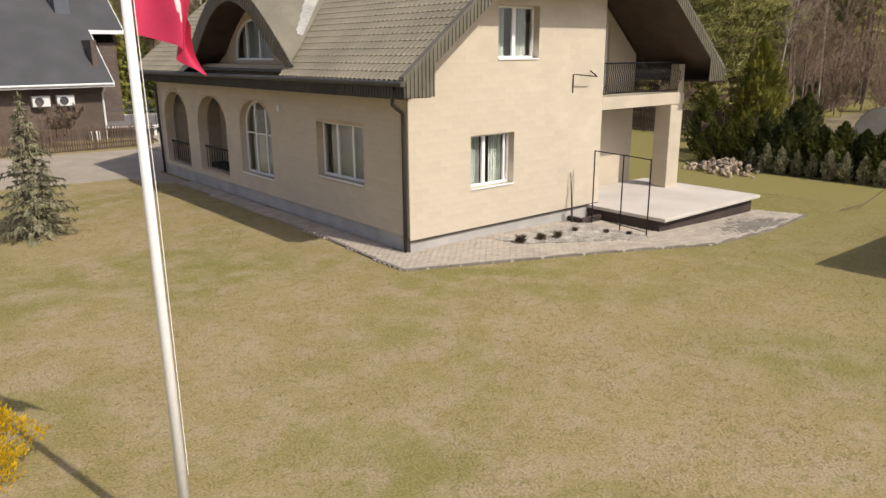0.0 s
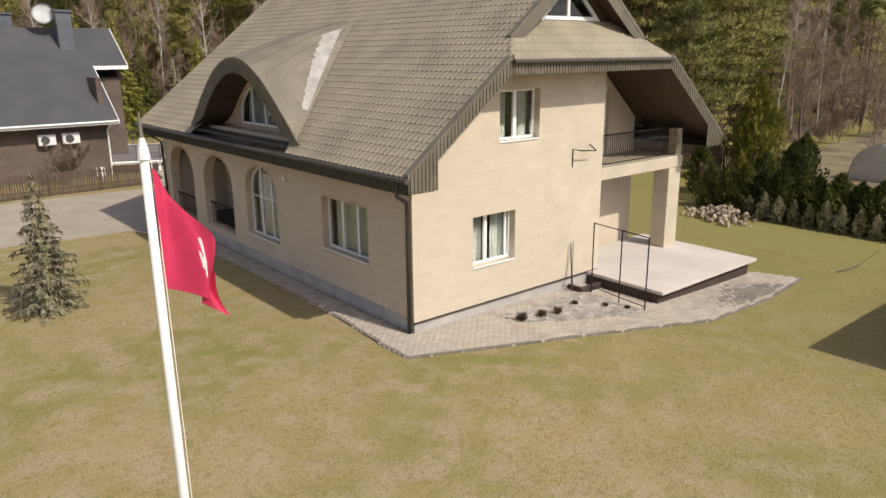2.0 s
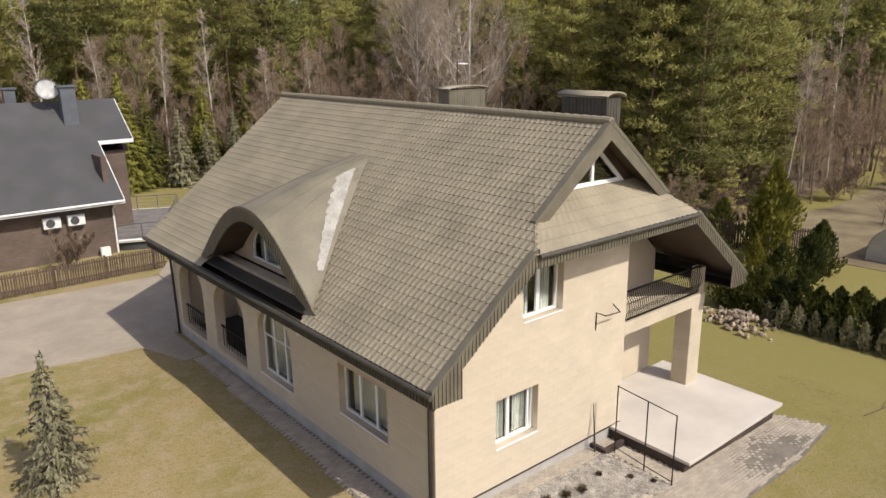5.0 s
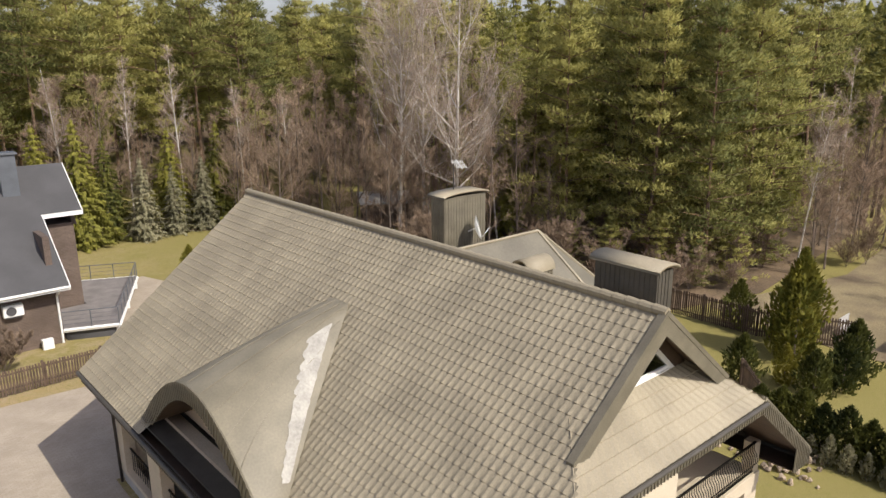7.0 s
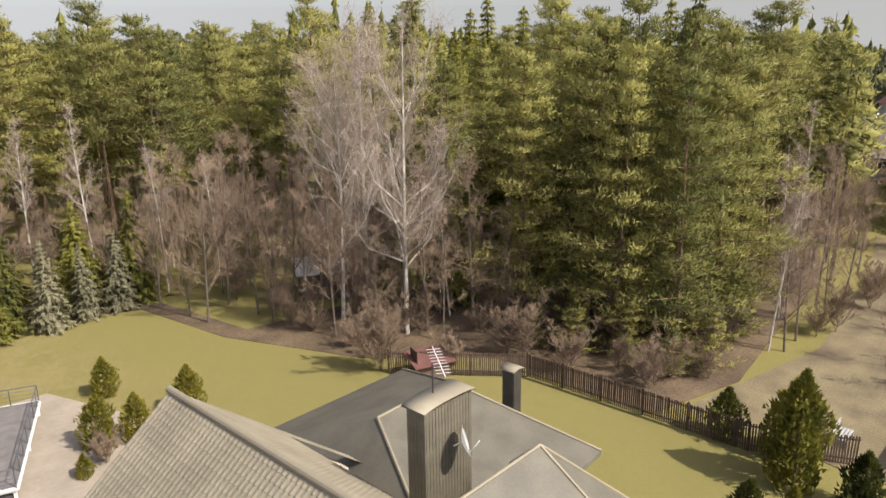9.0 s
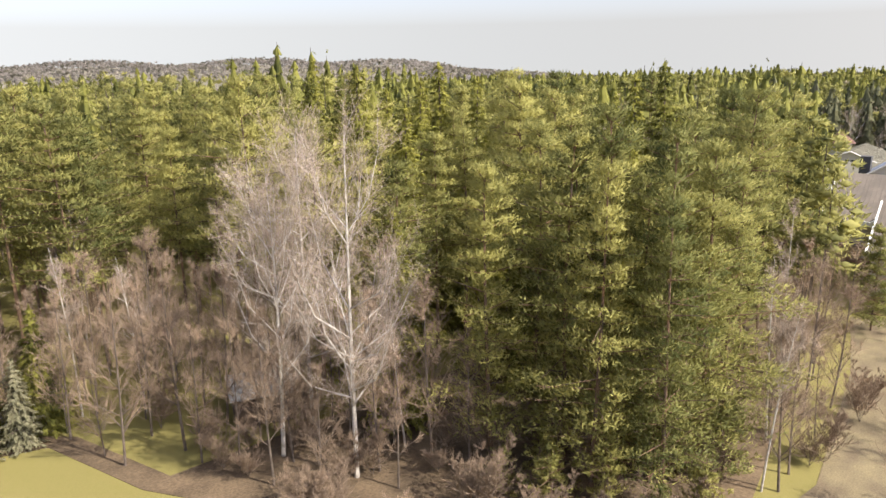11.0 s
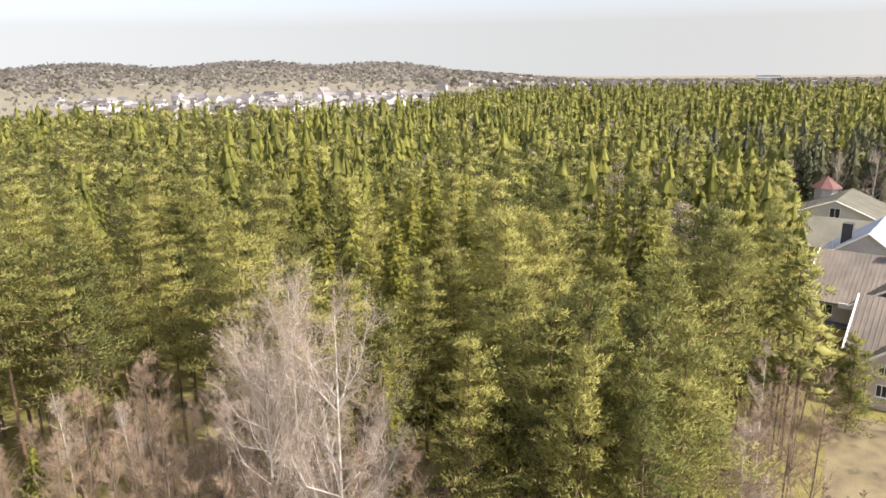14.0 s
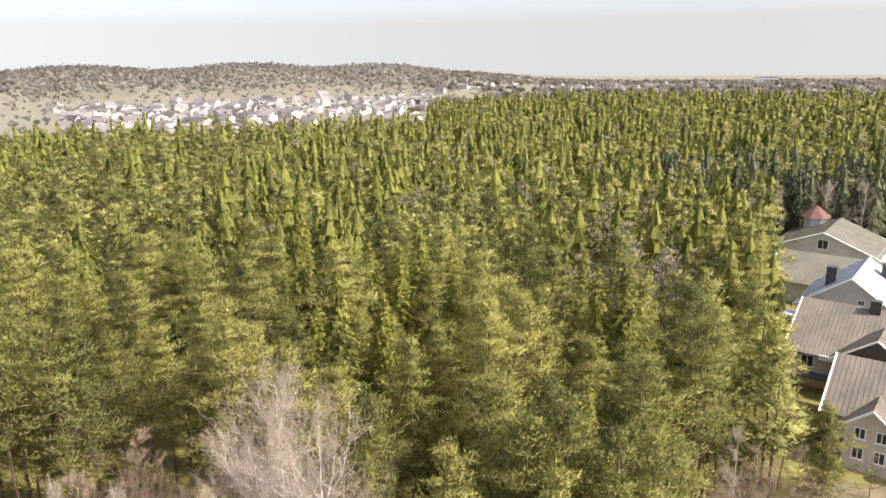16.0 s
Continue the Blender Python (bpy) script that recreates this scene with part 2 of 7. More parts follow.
BIRCH = material("white_birch_bark", (0.62, 0.58, 0.52), 0.85, 0.3, 1.6, 9, 0.3, tint=(0.34, 0.30, 0.26))
BIRCHTWIG = material("pale_birch_twigs", (0.42, 0.335, 0.265), 0.9, 0.2, 1, 8, 0)
PINE = foliage("pine_needles", (0.115, 0.132, 0.044), (0.430, 0.402, 0.128), 0.35, 0.42, clump=0.20)
SPRUCE = foliage("spruce_needles", (0.070, 0.084, 0.023), (0.320, 0.305, 0.062), 0.5, 0.32, clump=0.25)
BLUESPRUCE = foliage("blue_spruce_needles", (0.150, 0.148, 0.088), (0.40, 0.375, 0.235), 0.8)
THUJA = foliage("thuja_foliage", (0.03, 0.04, 0.012), (0.13, 0.135, 0.03), 0.8)
GOLDEN = foliage("golden_conifer", (0.10, 0.11, 0.02), (0.27, 0.24, 0.04), 0.8)
FORSYTHIA = foliage("yellow_blossom", (0.55, 0.36, 0.012), (0.85, 0.60, 0.02), 1.5)
FLAGRED = material("crimson_flag_cloth", (0.55, 0.028, 0.088), 0.8, 0.12, 3, 90, 0.1)
FLAGPALE = material("pale_flag_emblem", (0.72, 0.60, 0.60), 0.8, 0.1, 3, 90, 0.1)


# ---- builders ----
def mesh_of(name, v, f, mats, index=None, smooth=False, normals=None):
    """A mesh from arrays: v (n, 3); f (m, 3 or 4); normals: one for each vertex, for soft crowns."""
    v, f = np.asarray(v, np.float32), np.asarray(f, np.int32)
    if normals is not None:
        turned = (np.cross(v[f[:, 1]] - v[f[:, 0]], v[f[:, 2]] - v[f[:, 0]]) * normals[f[:, 0]]).sum(1) < 0
        f = np.where(turned[:, None], f[:, ::-1], f)
    me = bpy.data.meshes.new(name)
    me.vertices.add(len(v)), me.loops.add(f.size), me.polygons.add(len(f))
    me.vertices.foreach_set("co", v.ravel())
    me.loops.foreach_set("vertex_index", f.ravel())
    me.polygons.foreach_set("loop_start", np.arange(0, f.size, f.shape[1], dtype=np.int32))
    if index is not None:
        me.polygons.foreach_set("material_index", np.asarray(index, np.int32))
    me.polygons.foreach_set("use_smooth", np.full(len(f), bool(smooth)))
    for m in mats if isinstance(mats, (list, tuple)) else [mats]:
        me.materials.append(m)
    me.update(calc_edges=True)
    if normals is not None:
        me.polygons.foreach_set("use_smooth", np.ones(len(f), bool))
        me.normals_split_custom_set_from_vertices(np.asarray(normals, np.float32).tolist())
    return me


def soft(n):
    """Normals for slender triangles, three alike for each."""
    n = n.reshape(-1, 3)
    return np.repeat(n / (np.linalg.norm(n, axis=1, keepdims=True) + 1e-9), 3, axis=0)


def thing(name, label, category, group="", kind="", at=(0, 0, 0)):
    ob = new(name)
    ob.location = at
    return tagged(ob, label, category, group, kind)


def under(ob, parent, label=""):
    ob.parent = parent
    return tagged(ob, label)


def part(name, bm, mat, parent, label="", m=None, smooth=False):
    """Links a bmesh or a mesh as one object under a thing or a part."""
    if isinstance(bm, bmesh.types.BMesh):
        me = bpy.data.meshes.new(name)
        bm.to_mesh(me)
        bm.free()
        if smooth:
            me.polygons.foreach_set("use_smooth", [True] * len(me.polygons))
    else:
        me = bm
    if mat and not me.materials:
        me.materials.append(mat)
    ob = new(name, me)
    if m is not None:
        ob.matrix_basis = m
    return under(ob, parent, label) if parent else ob


def box(x0, y0, z0, x1, y1, z1, bevel=0.0, bm=None):
    own = bm or bmesh.new()
    made = bmesh.ops.create_cube(own, size=1)["verts"]
    bmesh.ops.scale(own, vec=(x1 - x0, y1 - y0, z1 - z0), verts=made)
    bmesh.ops.translate(own, vec=((x0 + x1) / 2, (y0 + y1) / 2, (z0 + z1) / 2), verts=made)
    if bevel:
        bmesh.ops.bevel(own, geom=list({e for v in made for e in v.link_edges}), offset=bevel, segments=1, affect="EDGES")
    return own


def plate(outline, holes=(), depth=0.1):
    """A flat plate with holes, in x and y, from z = -depth to 0."""
    cu = bpy.data.curves.new("plate", "CURVE")
    cu.dimensions, cu.fill_mode, cu.extrude = "2D", "BOTH", depth / 2
    for ring in (outline, *holes):
        sp = cu.splines.new("POLY")
        sp.points.add(len(ring) - 1)
        for p, (x, y) in zip(sp.points, ring):
            p.co = (x, y, 0, 1)
        sp.use_cyclic_u = True
    ob = bpy.data.objects.new("plate", cu)
    scene.collection.objects.link(ob)
    me = bpy.data.meshes.new_from_object(ob.evaluated_get(bpy.context.evaluated_depsgraph_get()))
    bpy.data.objects.remove(ob)
    bpy.data.curves.remove(cu)
    me.transform(Matrix.Translation((0, 0, -depth / 2)))
    return me


def tube(points, radius, sides=8, bm=None, end=None):
    """A round bar along points; end: the radius at its tip."""
    own = bm or bmesh.new()
    pts = [Vector(p) for p in points]
    rings = []
    for i, p in enumerate(pts):
        way = (pts[min(i + 1, len(pts) - 1)] - pts[max(i - 1, 0)]).normalized()
        side = way.cross(Vector((0.31, 0.22, 0.92))).normalized()
        over = way.cross(side)
        r = radius if end is None else radius + (end - radius) * i / (len(pts) - 1)
        rings.append([own.verts.new(p + r * (math.cos(a) * side + math.sin(a) * over)) for a in (2 * math.pi * j / sides for j in range(sides))])
    for a, b in zip(rings, rings[1:]):
        for j in range(sides):
            own.faces.new((a[j], a[(j + 1) % sides], b[(j + 1) % sides], b[j]))
    own.faces.new(rings[0][::-1]), own.faces.new(rings[-1])
    return own


def rect(x0, y0, x1, y1):
    return [(x0, y0), (x1, y0), (x1, y1), (x0, y1)]


def arch(x0, y0, x1, spring, top, steps=14):
    mid, half = (x0 + x1) / 2, (x1 - x0) / 2
    ring = [(x0, y0), (x1, y0)]
    return ring + [(mid + half * math.cos(math.pi * i / steps), spring + (top - spring) * math.sin(math.pi * i / steps)) for i in range(steps + 1)]


def shrink(ring, d):
    """A ring moved inwards by d."""
    out = []
    for i, p in enumerate(ring):
        a, b, c = Vector(ring[i - 1]), Vector(p), Vector(ring[(i + 1) % len(ring)])
        u, w = (b - a).normalized(), (c - b).normalized()
        n1, n2 = Vector((-u.y, u.x)), Vector((-w.y, w.x))
        n = (n1 + n2).normalized()
        out.append(tuple(b + n * d / max(0.3, n.dot(n1))))
    return out


def window(parent, place, ring, bars=(), rails=(), recess=0.16, curtain="", sill=True, frame_w=0.06, mat=None):
    """A window in the ring's opening: frame with bars at x and rails at y, pane, sill, curtains."""
    inner = shrink(ring, frame_w)
    lo_x, hi_x = min(p[0] for p in inner), max(p[0] for p in inner)
    lo_y, hi_y = min(p[1] for p in inner), max(p[1] for p in inner)
    put = place @ Matrix.Translation((0, 0, -recess))
    w = part("window", plate(ring, [inner], 0.07), mat or WHITE, parent, "white framed window", put)

    def top_at(x):
        ys = []
        for a, b in zip(inner, inner[1:] + inner[:1]):
            if (a[0] - x) * (b[0] - x) <= 0 and a[0] != b[0]:
                ys.append(a[1] + (b[1] - a[1]) * (x - a[0]) / (b[0] - a[0]))
        return max(ys)

    def width_at(y):
        xs = [a[0] + (b[0] - a[0]) * (y - a[1]) / (b[1] - a[1]) for a, b in zip(inner, inner[1:] + inner[:1]) if (a[1] - y) * (b[1] - y) <= 0 and a[1] != b[1]]
        return min(xs), max(xs)

    for x, half in bars:
        part("mullion", box(x - half, lo_y - 0.01, -0.062, x + half, top_at(x) + 0.01, 0.004), mat or WHITE, w)
    for y in rails:
        x0, x1 = width_at(y)
        part("transom", box(x0 - 0.01, y - 0.02, -0.058, x1 + 0.01, y + 0.02, 0.002), mat or WHITE, w)
    pane = part("pane", plate(shrink(ring, frame_w - 0.01), (), 0.012), GLASS, w, m=Matrix.Translation((0, 0, -0.03)))
    pane.visible_shadow = False
    if sill:
        part("sill", box(lo_x - 0.05, lo_y - 0.1, -0.02, hi_x + 0.05, lo_y - 0.062, recess + 0.03, 0.006), mat or WHITE, w)
    if curtain:
        spans = [(lo_x, lo_x + (hi_x - lo_x) * 0.42), (hi_x - (hi_x - lo_x) * 0.34, hi_x)] if curtain == "open" else [(lo_x, hi_x)]
        for x0, x1 in spans:
            xs = np.linspace(x0, x1, 60)
            zs = -0.25 + 0.03 * np.sin(xs * 55) + 0.015 * np.sin(xs * 131)
            top = hi_y
            v = np.concatenate([np.stack([xs, np.full(60, lo_y - 0.1), zs], 1), np.stack([xs, np.full(60, top), zs * 0.9 - 0.02], 1)])
            i = np.arange(59)
            part("curtain", mesh_of("curtain", v, np.stack([i, i + 1, i + 61, i + 60], 1), CURTAIN, smooth=True), CURTAIN, w, "pale hanging curtain")
    return w


GABLE = Matrix(((1, 0, 0, 0), (0, 0, -1, 0), (0, 1, 0, 0), (0, 0, 0, 1)))  # x along the wall, y up, z out to -y
SIDE = Matrix(((0, 0, -1, 0), (-1, 0, 0, 0), (0, 1, 0, 0), (0, 0, 0, 1)))  # x along -y, y up, z out to -x


def smooth_step(a, b, x):
    t = np.clip((np.asarray(x, float) - a) / (b - a), 0, 1)
    return t * t * (3 - 2 * t)


def ground_z(x, y):
    """The lie of the land: nearly flat round the houses, hills to the north, a plain far to the east."""
    x, y = np.asarray(x, float), np.asarray(y, float)
    d, az = np.hypot(x, y), np.degrees(np.arctan2(x, y))
    z = -0.25 * smooth_step(2, 12, x)
    east = smooth_step(42, 66, az)
    z = z - (1 - east) * 14 * smooth_step(150, 700, d) + (1 - east) * 46 * smooth_step(800, 1900, d) * (0.85 + 0.15 * np.sin(az * 0.55 + d / 300))
    return z - east * (5.5 * smooth_step(95, 200, d) + 54 * smooth_step(400, 4000, d))


# ---- ground ----
def ground():
    rings = np.concatenate([np.linspace(0, 60, 41)[1:], np.geomspace(63, 4600, 70)])
    n = 180
    a = np.linspace(0, 2 * np.pi, n, endpoint=False)
    x, y = np.outer(rings, np.sin(a)).ravel(), np.outer(rings, np.cos(a)).ravel()
    v = np.concatenate([[[0, 0, 0]], np.stack([x, y, ground_z(x, y)], 1)])
    i, j = np.meshgrid(np.arange(len(rings) - 1), np.arange(n), indexing="ij")
    q = np.stack([1 + i * n + j, 1 + i * n + (j + 1) % n, 1 + (i + 1) * n + (j + 1) % n, 1 + (i + 1) * n + j], -1).reshape(-1, 4)
    j = np.arange(n)
    f = np.concatenate([q, np.stack([np.zeros(n, int), 1 + (j + 1) % n, 1 + j, np.zeros(n, int)], 1)[:, [0, 1, 2, 2]]])
    me = bpy.data.meshes.new("ground")
    me.from_pydata(v.tolist(), [], [tuple(dict.fromkeys(r)) for r in f.tolist()])
    me.polygons.foreach_set("use_smooth", [True] * len(me.polygons))
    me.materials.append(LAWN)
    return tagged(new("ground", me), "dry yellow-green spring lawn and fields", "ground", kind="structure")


ground()


def sheet(name, ring, z, mat, label, category, thick=0.05):
    """A flat area of ground cover, its upper face z above the land."""
    me = plate(ring, (), thick)
    co = np.array([v.co for v in me.vertices])
    co[:, 2] += z + ground_z(co[:, 0], co[:, 1])
    me.vertices.foreach_set("co", co.astype(np.float32).ravel())
    me.materials.append(mat)
    return tagged(new(name, me), label, category, kind="structure")


sheet("driveway", [(-40, 17.6), (-6.4, 16.3), (-1.7, 15.7), (-0.9, 13.5), (-0.2, 13.5), (-0.2, 16.4), (2.0, 16.4), (2.0, 24.6), (-4.9, 25.1), (-40, 26.5)], 0.03, DRIVE,
      "grey block-paved driveway beside the house", "driveway")
sheet("yard_paving", [(2.0, 16.4), (4.0, 16.4), (7.0, 19.5), (12.0, 23.4), (11.8, 32), (9.0, 40), (6.0, 40), (3.4, 27), (2.0, 24.6)], 0.09, DRIVE,
      "grey block-paved yard behind the house", "paving", 0.3)
forest_floor = [(19.0, 49.5), (20.2, 40), (24.0, 30.5), (29.5, 24), (29.3, 13.5), (36, 11.5), (60, 14), (100, 26), (132, 46), (125, 75), (90, 115), (40, 138), (-20, 140), (-80, 110), (-90, 62), (-30, 58), (6, 56)]
floor = sheet("forest_ground", forest_floor, 0.035, EARTH, "brown leaf-strewn forest floor under the trees", "forest floor", 0.04)


sheet("orchard_ground", [(30.2, 4.5), (31.5, 12.4), (44, 9.5), (62, 11), (76, 13.5), (80, 2), (60, -8), (42, -16), (31, -14)], 0.03, ORCHARD, "dull brown rough grass in the garden beyond the hedge", "grass", 0.04)


# ---- the house ----
RIDGE_X, RIDGE_Z, EAVE_X, EAVE_Z, EAVE_X2 = 5.55, 9.10, -0.76, 4.05, 11.86
RISE = (RIDGE_Z - EAVE_Z) / (RIDGE_X - EAVE_X)
FRONT, BACK, SETBACK = -0.88, 16.8, -0.28
NOTCH = 2.36


def slope_z(x):
    return EAVE_Z + RISE * (np.minimum(np.asarray(x, float), 2 * RIDGE_X - np.asarray(x, float)) - EAVE_X)


def brow(u):
    return np.cos(np.pi / 2 * np.clip(np.abs(u), 0, 1)) ** 1.05


DORM_Y, DORM_HALF, DORM_X = 7.98, 3.75, -0.5


def brow_back(u):
    """How far up the slope the eyebrow reaches, as x."""
    flat = np.minimum(1.0, (1 - np.abs(u)) / 0.88)
    return DORM_X + 0.03 + 4.15 * flat


def tiled_slope(mirror, wave=0.19, course=0.26, per=6):
    """Pressed metal tiles: waves across the slope, a step at each course."""
    ys = np.arange(FRONT, BACK + 1e-6, wave / per)
    length = (RIDGE_X - EAVE_X) * math.sqrt(1 + RISE**2)
    rows = int(length / course)
    ss, lift = [], []
    for r in range(rows + 1):
        a, b = r * course, min((r + 1) * course, length)
        ss += [a, a + 0.001, (a + b) / 2, b - 0.02]
        lift += [0.0, 0.02, 0.015, 0.009]
    ss, lift = np.array(ss), np.array(lift)
    keep = ss <= length
    ss, lift = ss[keep], lift[keep]
    ss[-1] = length
    along = ss / math.sqrt(1 + RISE**2)
    hump = 0.0075 * (np.cos(2 * np.pi * ys / wave) + 0.35 * np.cos(4 * np.pi * ys / wave))
    x = EAVE_X + along[:, None] + 0 * ys
    z = EAVE_Z + RISE * along[:, None] + lift[:, None] + hump[None, :]
    # the step's front edge follows the wave
    x = x - 0.02 * (np.cos(2 * np.pi * ys / wave))[None, :] * (lift[:, None] > 0.019)
    y = ys[None, :] + 0 * x
    i, j = np.meshgrid(np.arange(len(ss) - 1), np.arange(len(ys) - 1), indexing="ij")
    cx, cy = (x[i, j] + x[i + 1, j]) / 2, (y[i, j] + y[i, j + 1]) / 2
    u = (cy - DORM_Y) / DORM_HALF
    cut = (cy < SETBACK) & (cx > EAVE_X + (6.43 + (cy + 0.91) / 1.22 - EAVE_Z) / RISE + 0.06)
    if not mirror:
        cut |= (np.abs(u) < 0.985) & (cx < brow_back(np.clip(u * 1.08, -1, 1)) - 0.4)
    else:
        cut |= (cy > 9.8) & (cx < 2.2) & (cy < 16)
    n = len(ys)
    q = np.stack([i * n + j, i * n + j + 1, (i + 1) * n + j + 1, (i + 1) * n + j], -1)[~cut]
    if mirror:
        x = 2 * RIDGE_X - x
    else:
        q = q[:, ::-1]
    return mesh_of("roof_slope", np.stack([x.ravel(), y.ravel(), z.ravel()], 1), q, TILE, smooth=False)


def board(parent, name, ring, place, depth, mat, seams=0.0):
    """A clad face: a plate with upright standing seams every so many metres."""
    ob = part(name, plate(ring, (), depth), mat, parent, m=place)
    if seams:
        bm = bmesh.new()
        xs = [p[0] for p in ring]
        x = min(xs) + seams / 2
        while x < max(xs):
            ys = [a[1] + (b[1] - a[1]) * (x - a[0]) / (b[0] - a[0]) for a, b in zip(ring, ring[1:] + ring[:1]) if (a[0] - x) * (b[0] - x) < 0]
            if len(ys) >= 2:
                box(x - 0.011, min(ys), 0, x + 0.011, max(ys), 0.022, bm=bm)
            x += seams
        part("seams", bm, mat, ob)
    return ob


house = thing("house", "cream stone-clad house with olive metal tile roof and eyebrow dormer", "house")
T = Matrix.Translation

# walls
gw = rect(1.91, 1.33, 3.41, 2.64)
uw = rect(2.80, 4.46, 4.25, 5.72)
part("gable_wall", plate([(0, 0.3), (6.95, 0.3), (6.95, 6.2), (2.45, 6.2), (0, 4.32)], [gw, uw], 0.36), CREAM, house, "sunlit cream stone gable wall", GABLE)
part("plinth", box(0.03, 0.03, -0.6, 6.95, 0.35, 0.302), PLINTH, house, "grey rendered plinth")
part("plinth_trim", box(-0.01, -0.025, 0.29, 6.95, 0.02, 0.325), PIPE, house)
lw = rect(-4.1, 1.41, -1.86, 2.86)
aw = arch(-8.92, 0.93, -6.76, 2.45, 3.24)
a2 = arch(-12.4, 0.65, -9.98, 2.3, 3.23)
a1 = arch(-15.72, 0.56, -13.38, 2.3, 3.26)
part("side_wall", plate([(-16.25, 0.4), (-0.01, 0.4), (-0.01, 4.3), (-16.25, 4.3)], [lw, aw, a2, a1], 0.36), CREAM_SIDE, house, "cream stone side wall with arches", SIDE @ T((0, 0, 0.004)))
part("plinth", box(0.03, 0.35, -0.6, 0.36, 16.22, 0.402), PLINTH, house)
part("back_wall", box(0.36, 15.9, -0.6, 11.1, 16.24, 4.3), CREAM, house)
part("back_gable", plate([(0, 4.3), (11.1, 4.3), (5.55, 8.75)], (), 0.3), CREAM, house, m=T((0, 16.24, 0)) @ GABLE)
part("east_wall", box(10.38, 1.96, -0.6, 10.72, 15.9, 4.3), CREAM_SIDE, house)
part("recess_wall", plate([(6.95, -0.3), (10.72, -0.3), (10.72, 4.5), (9.0, 6.0), (6.95, 6.0)], [rect(7.25, 0.34, 8.3, 2.5), rect(8.0, 3.36, 9.3, 5.5)], 0.3), CREAM, house, "shaded wall behind the balcony", T((0, 1.65, 0)) @ GABLE)
part("recess_side_wall", box(6.6, 0.36, -0.3, 6.946, 1.66, 6.2), CREAM_SIDE, house)
window(house, T((0, 1.65, 0)) @ GABLE, rect(7.25, 0.34, 8.3, 2.5), [(7.78, 0.05)], recess=0.1, sill=False)
window(house, T((0, 1.65, 0)) @ GABLE, rect(8.0, 3.36, 9.3, 5.5), [(8.65, 0.05)], recess=0.1, sill=False)
# inner slabs and walls, coloured as dark as unlit rooms look
part("ceiling_slab", box(0.37, 0.37, 2.92, 10.75, 15.88, 3.2), ROOMSHADE, house)
part("ground_slab", box(0.37, 0.37, 0.1, 10.75, 15.88, 0.3), ROOMSHADE, house)
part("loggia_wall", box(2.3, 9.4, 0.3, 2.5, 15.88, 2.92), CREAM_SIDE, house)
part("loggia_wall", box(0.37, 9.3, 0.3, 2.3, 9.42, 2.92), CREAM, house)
part("room_wall", box(5.0, 0.4, 0.3, 5.1, 15.88, 2.92), ROOMSHADE, house)
part("room_wall", box(2.6, 3.0, 3.2, 6.5, 3.1, 6.0), ROOMSHADE, house)

# stone tiles, proud of the wall
TILESTONE = material("cream_stone_tile", (0.566, 0.490, 0.376), 0.9, 0.07, 0.9, 30, 0.12, per=0.035)
TILESTONE_REST = by_island(TILESTONE)


def cladding(wall, x0, x1, z0, z1, cuts, near, limit, wide=0.38, high=0.15, proud=0.0012):
    """Courses of tiles in the wall's own plane; cuts: (xa, xb, za, zb) left free."""
    rng = random.Random(8)
    cells, row, z = [], 0, z0
    while z + high <= z1 + 0.01:
        x = x0 - (wide / 2 if row % 2 else 0)
        while x < x1:
            a, b = max(x, x0) + 0.0015, min(x + wide, x1) - 0.0015
            for xa, xb, za, zb in cuts:
                if z + high > za and z < zb:
                    if a < xa < b:
                        b = xa
                    elif a < xb < b:
                        a = xb
                    elif a >= xa and b <= xb:
                        a = b
            if limit(b if near < 0 else a, z + high) and b - a > 0.05:
                cells.append((a, b, z + 0.0015, z + high - 0.0015))
            x += wide
        z += high
        row += 1
    cells.sort(key=lambda c: (c[0] - near) ** 2 + (c[2] - 1.0) ** 2)
    meshes, rest = {}, []
    for k, (a, b, c, d) in enumerate(cells):
        if k < 300:
            key = (round(b - a, 2), round(d - c, 2))
            if key not in meshes:
                w, h = (b - a) / 2, (d - c) / 2
                v = [(-w, -h, 0), (w, -h, 0), (w, h, 0), (-w, h, 0), (-w + 0.001, -h + 0.001, proud), (w - 0.001, -h + 0.001, proud), (w - 0.001, h - 0.001, proud), (-w + 0.001, h - 0.001, proud)]
                meshes[key] = mesh_of("stone_tile", v, [(4, 5, 6, 7), (0, 1, 5, 4), (1, 2, 6, 5), (2, 3, 7, 6), (3, 0, 4, 7)], TILESTONE)
            under(new("stone_tile", meshes[key]), wall).matrix_basis = T(((a + b) / 2, (c + d) / 2, rng.uniform(-0.0004, 0.0004)))
        else:
            rest.append((a, b, c, d))
    v, f = [], []
    for a, b, c, d in rest:
        k = len(v)
        p = proud + rng.uniform(-0.0004, 0.0004)
        v += [(a, c, 0), (b, c, 0), (b, d, 0), (a, d, 0), (a + 0.001, c + 0.001, p), (b - 0.001, c + 0.001, p), (b - 0.001, d - 0.001, p), (a + 0.001, d - 0.001, p)]
        f += [(k + 4, k + 5, k + 6, k + 7), (k, k + 1, k + 5, k + 4), (k + 1, k + 2, k + 6, k + 5), (k + 2, k + 3, k + 7, k + 6), (k + 3, k, k + 4, k + 7)]
    tagged(under(new("stone_cladding", mesh_of("stone_cladding", v, f, TILESTONE_REST)), wall, "rows of cream stone tiles"), kind="stuff")


def box_cut(ring, grow=0.0):
    xs, ys = [p[0] for p in ring], [p[1] for p in ring]
    return (min(xs) - grow, max(xs) + grow, min(ys) - grow, max(ys) + grow)


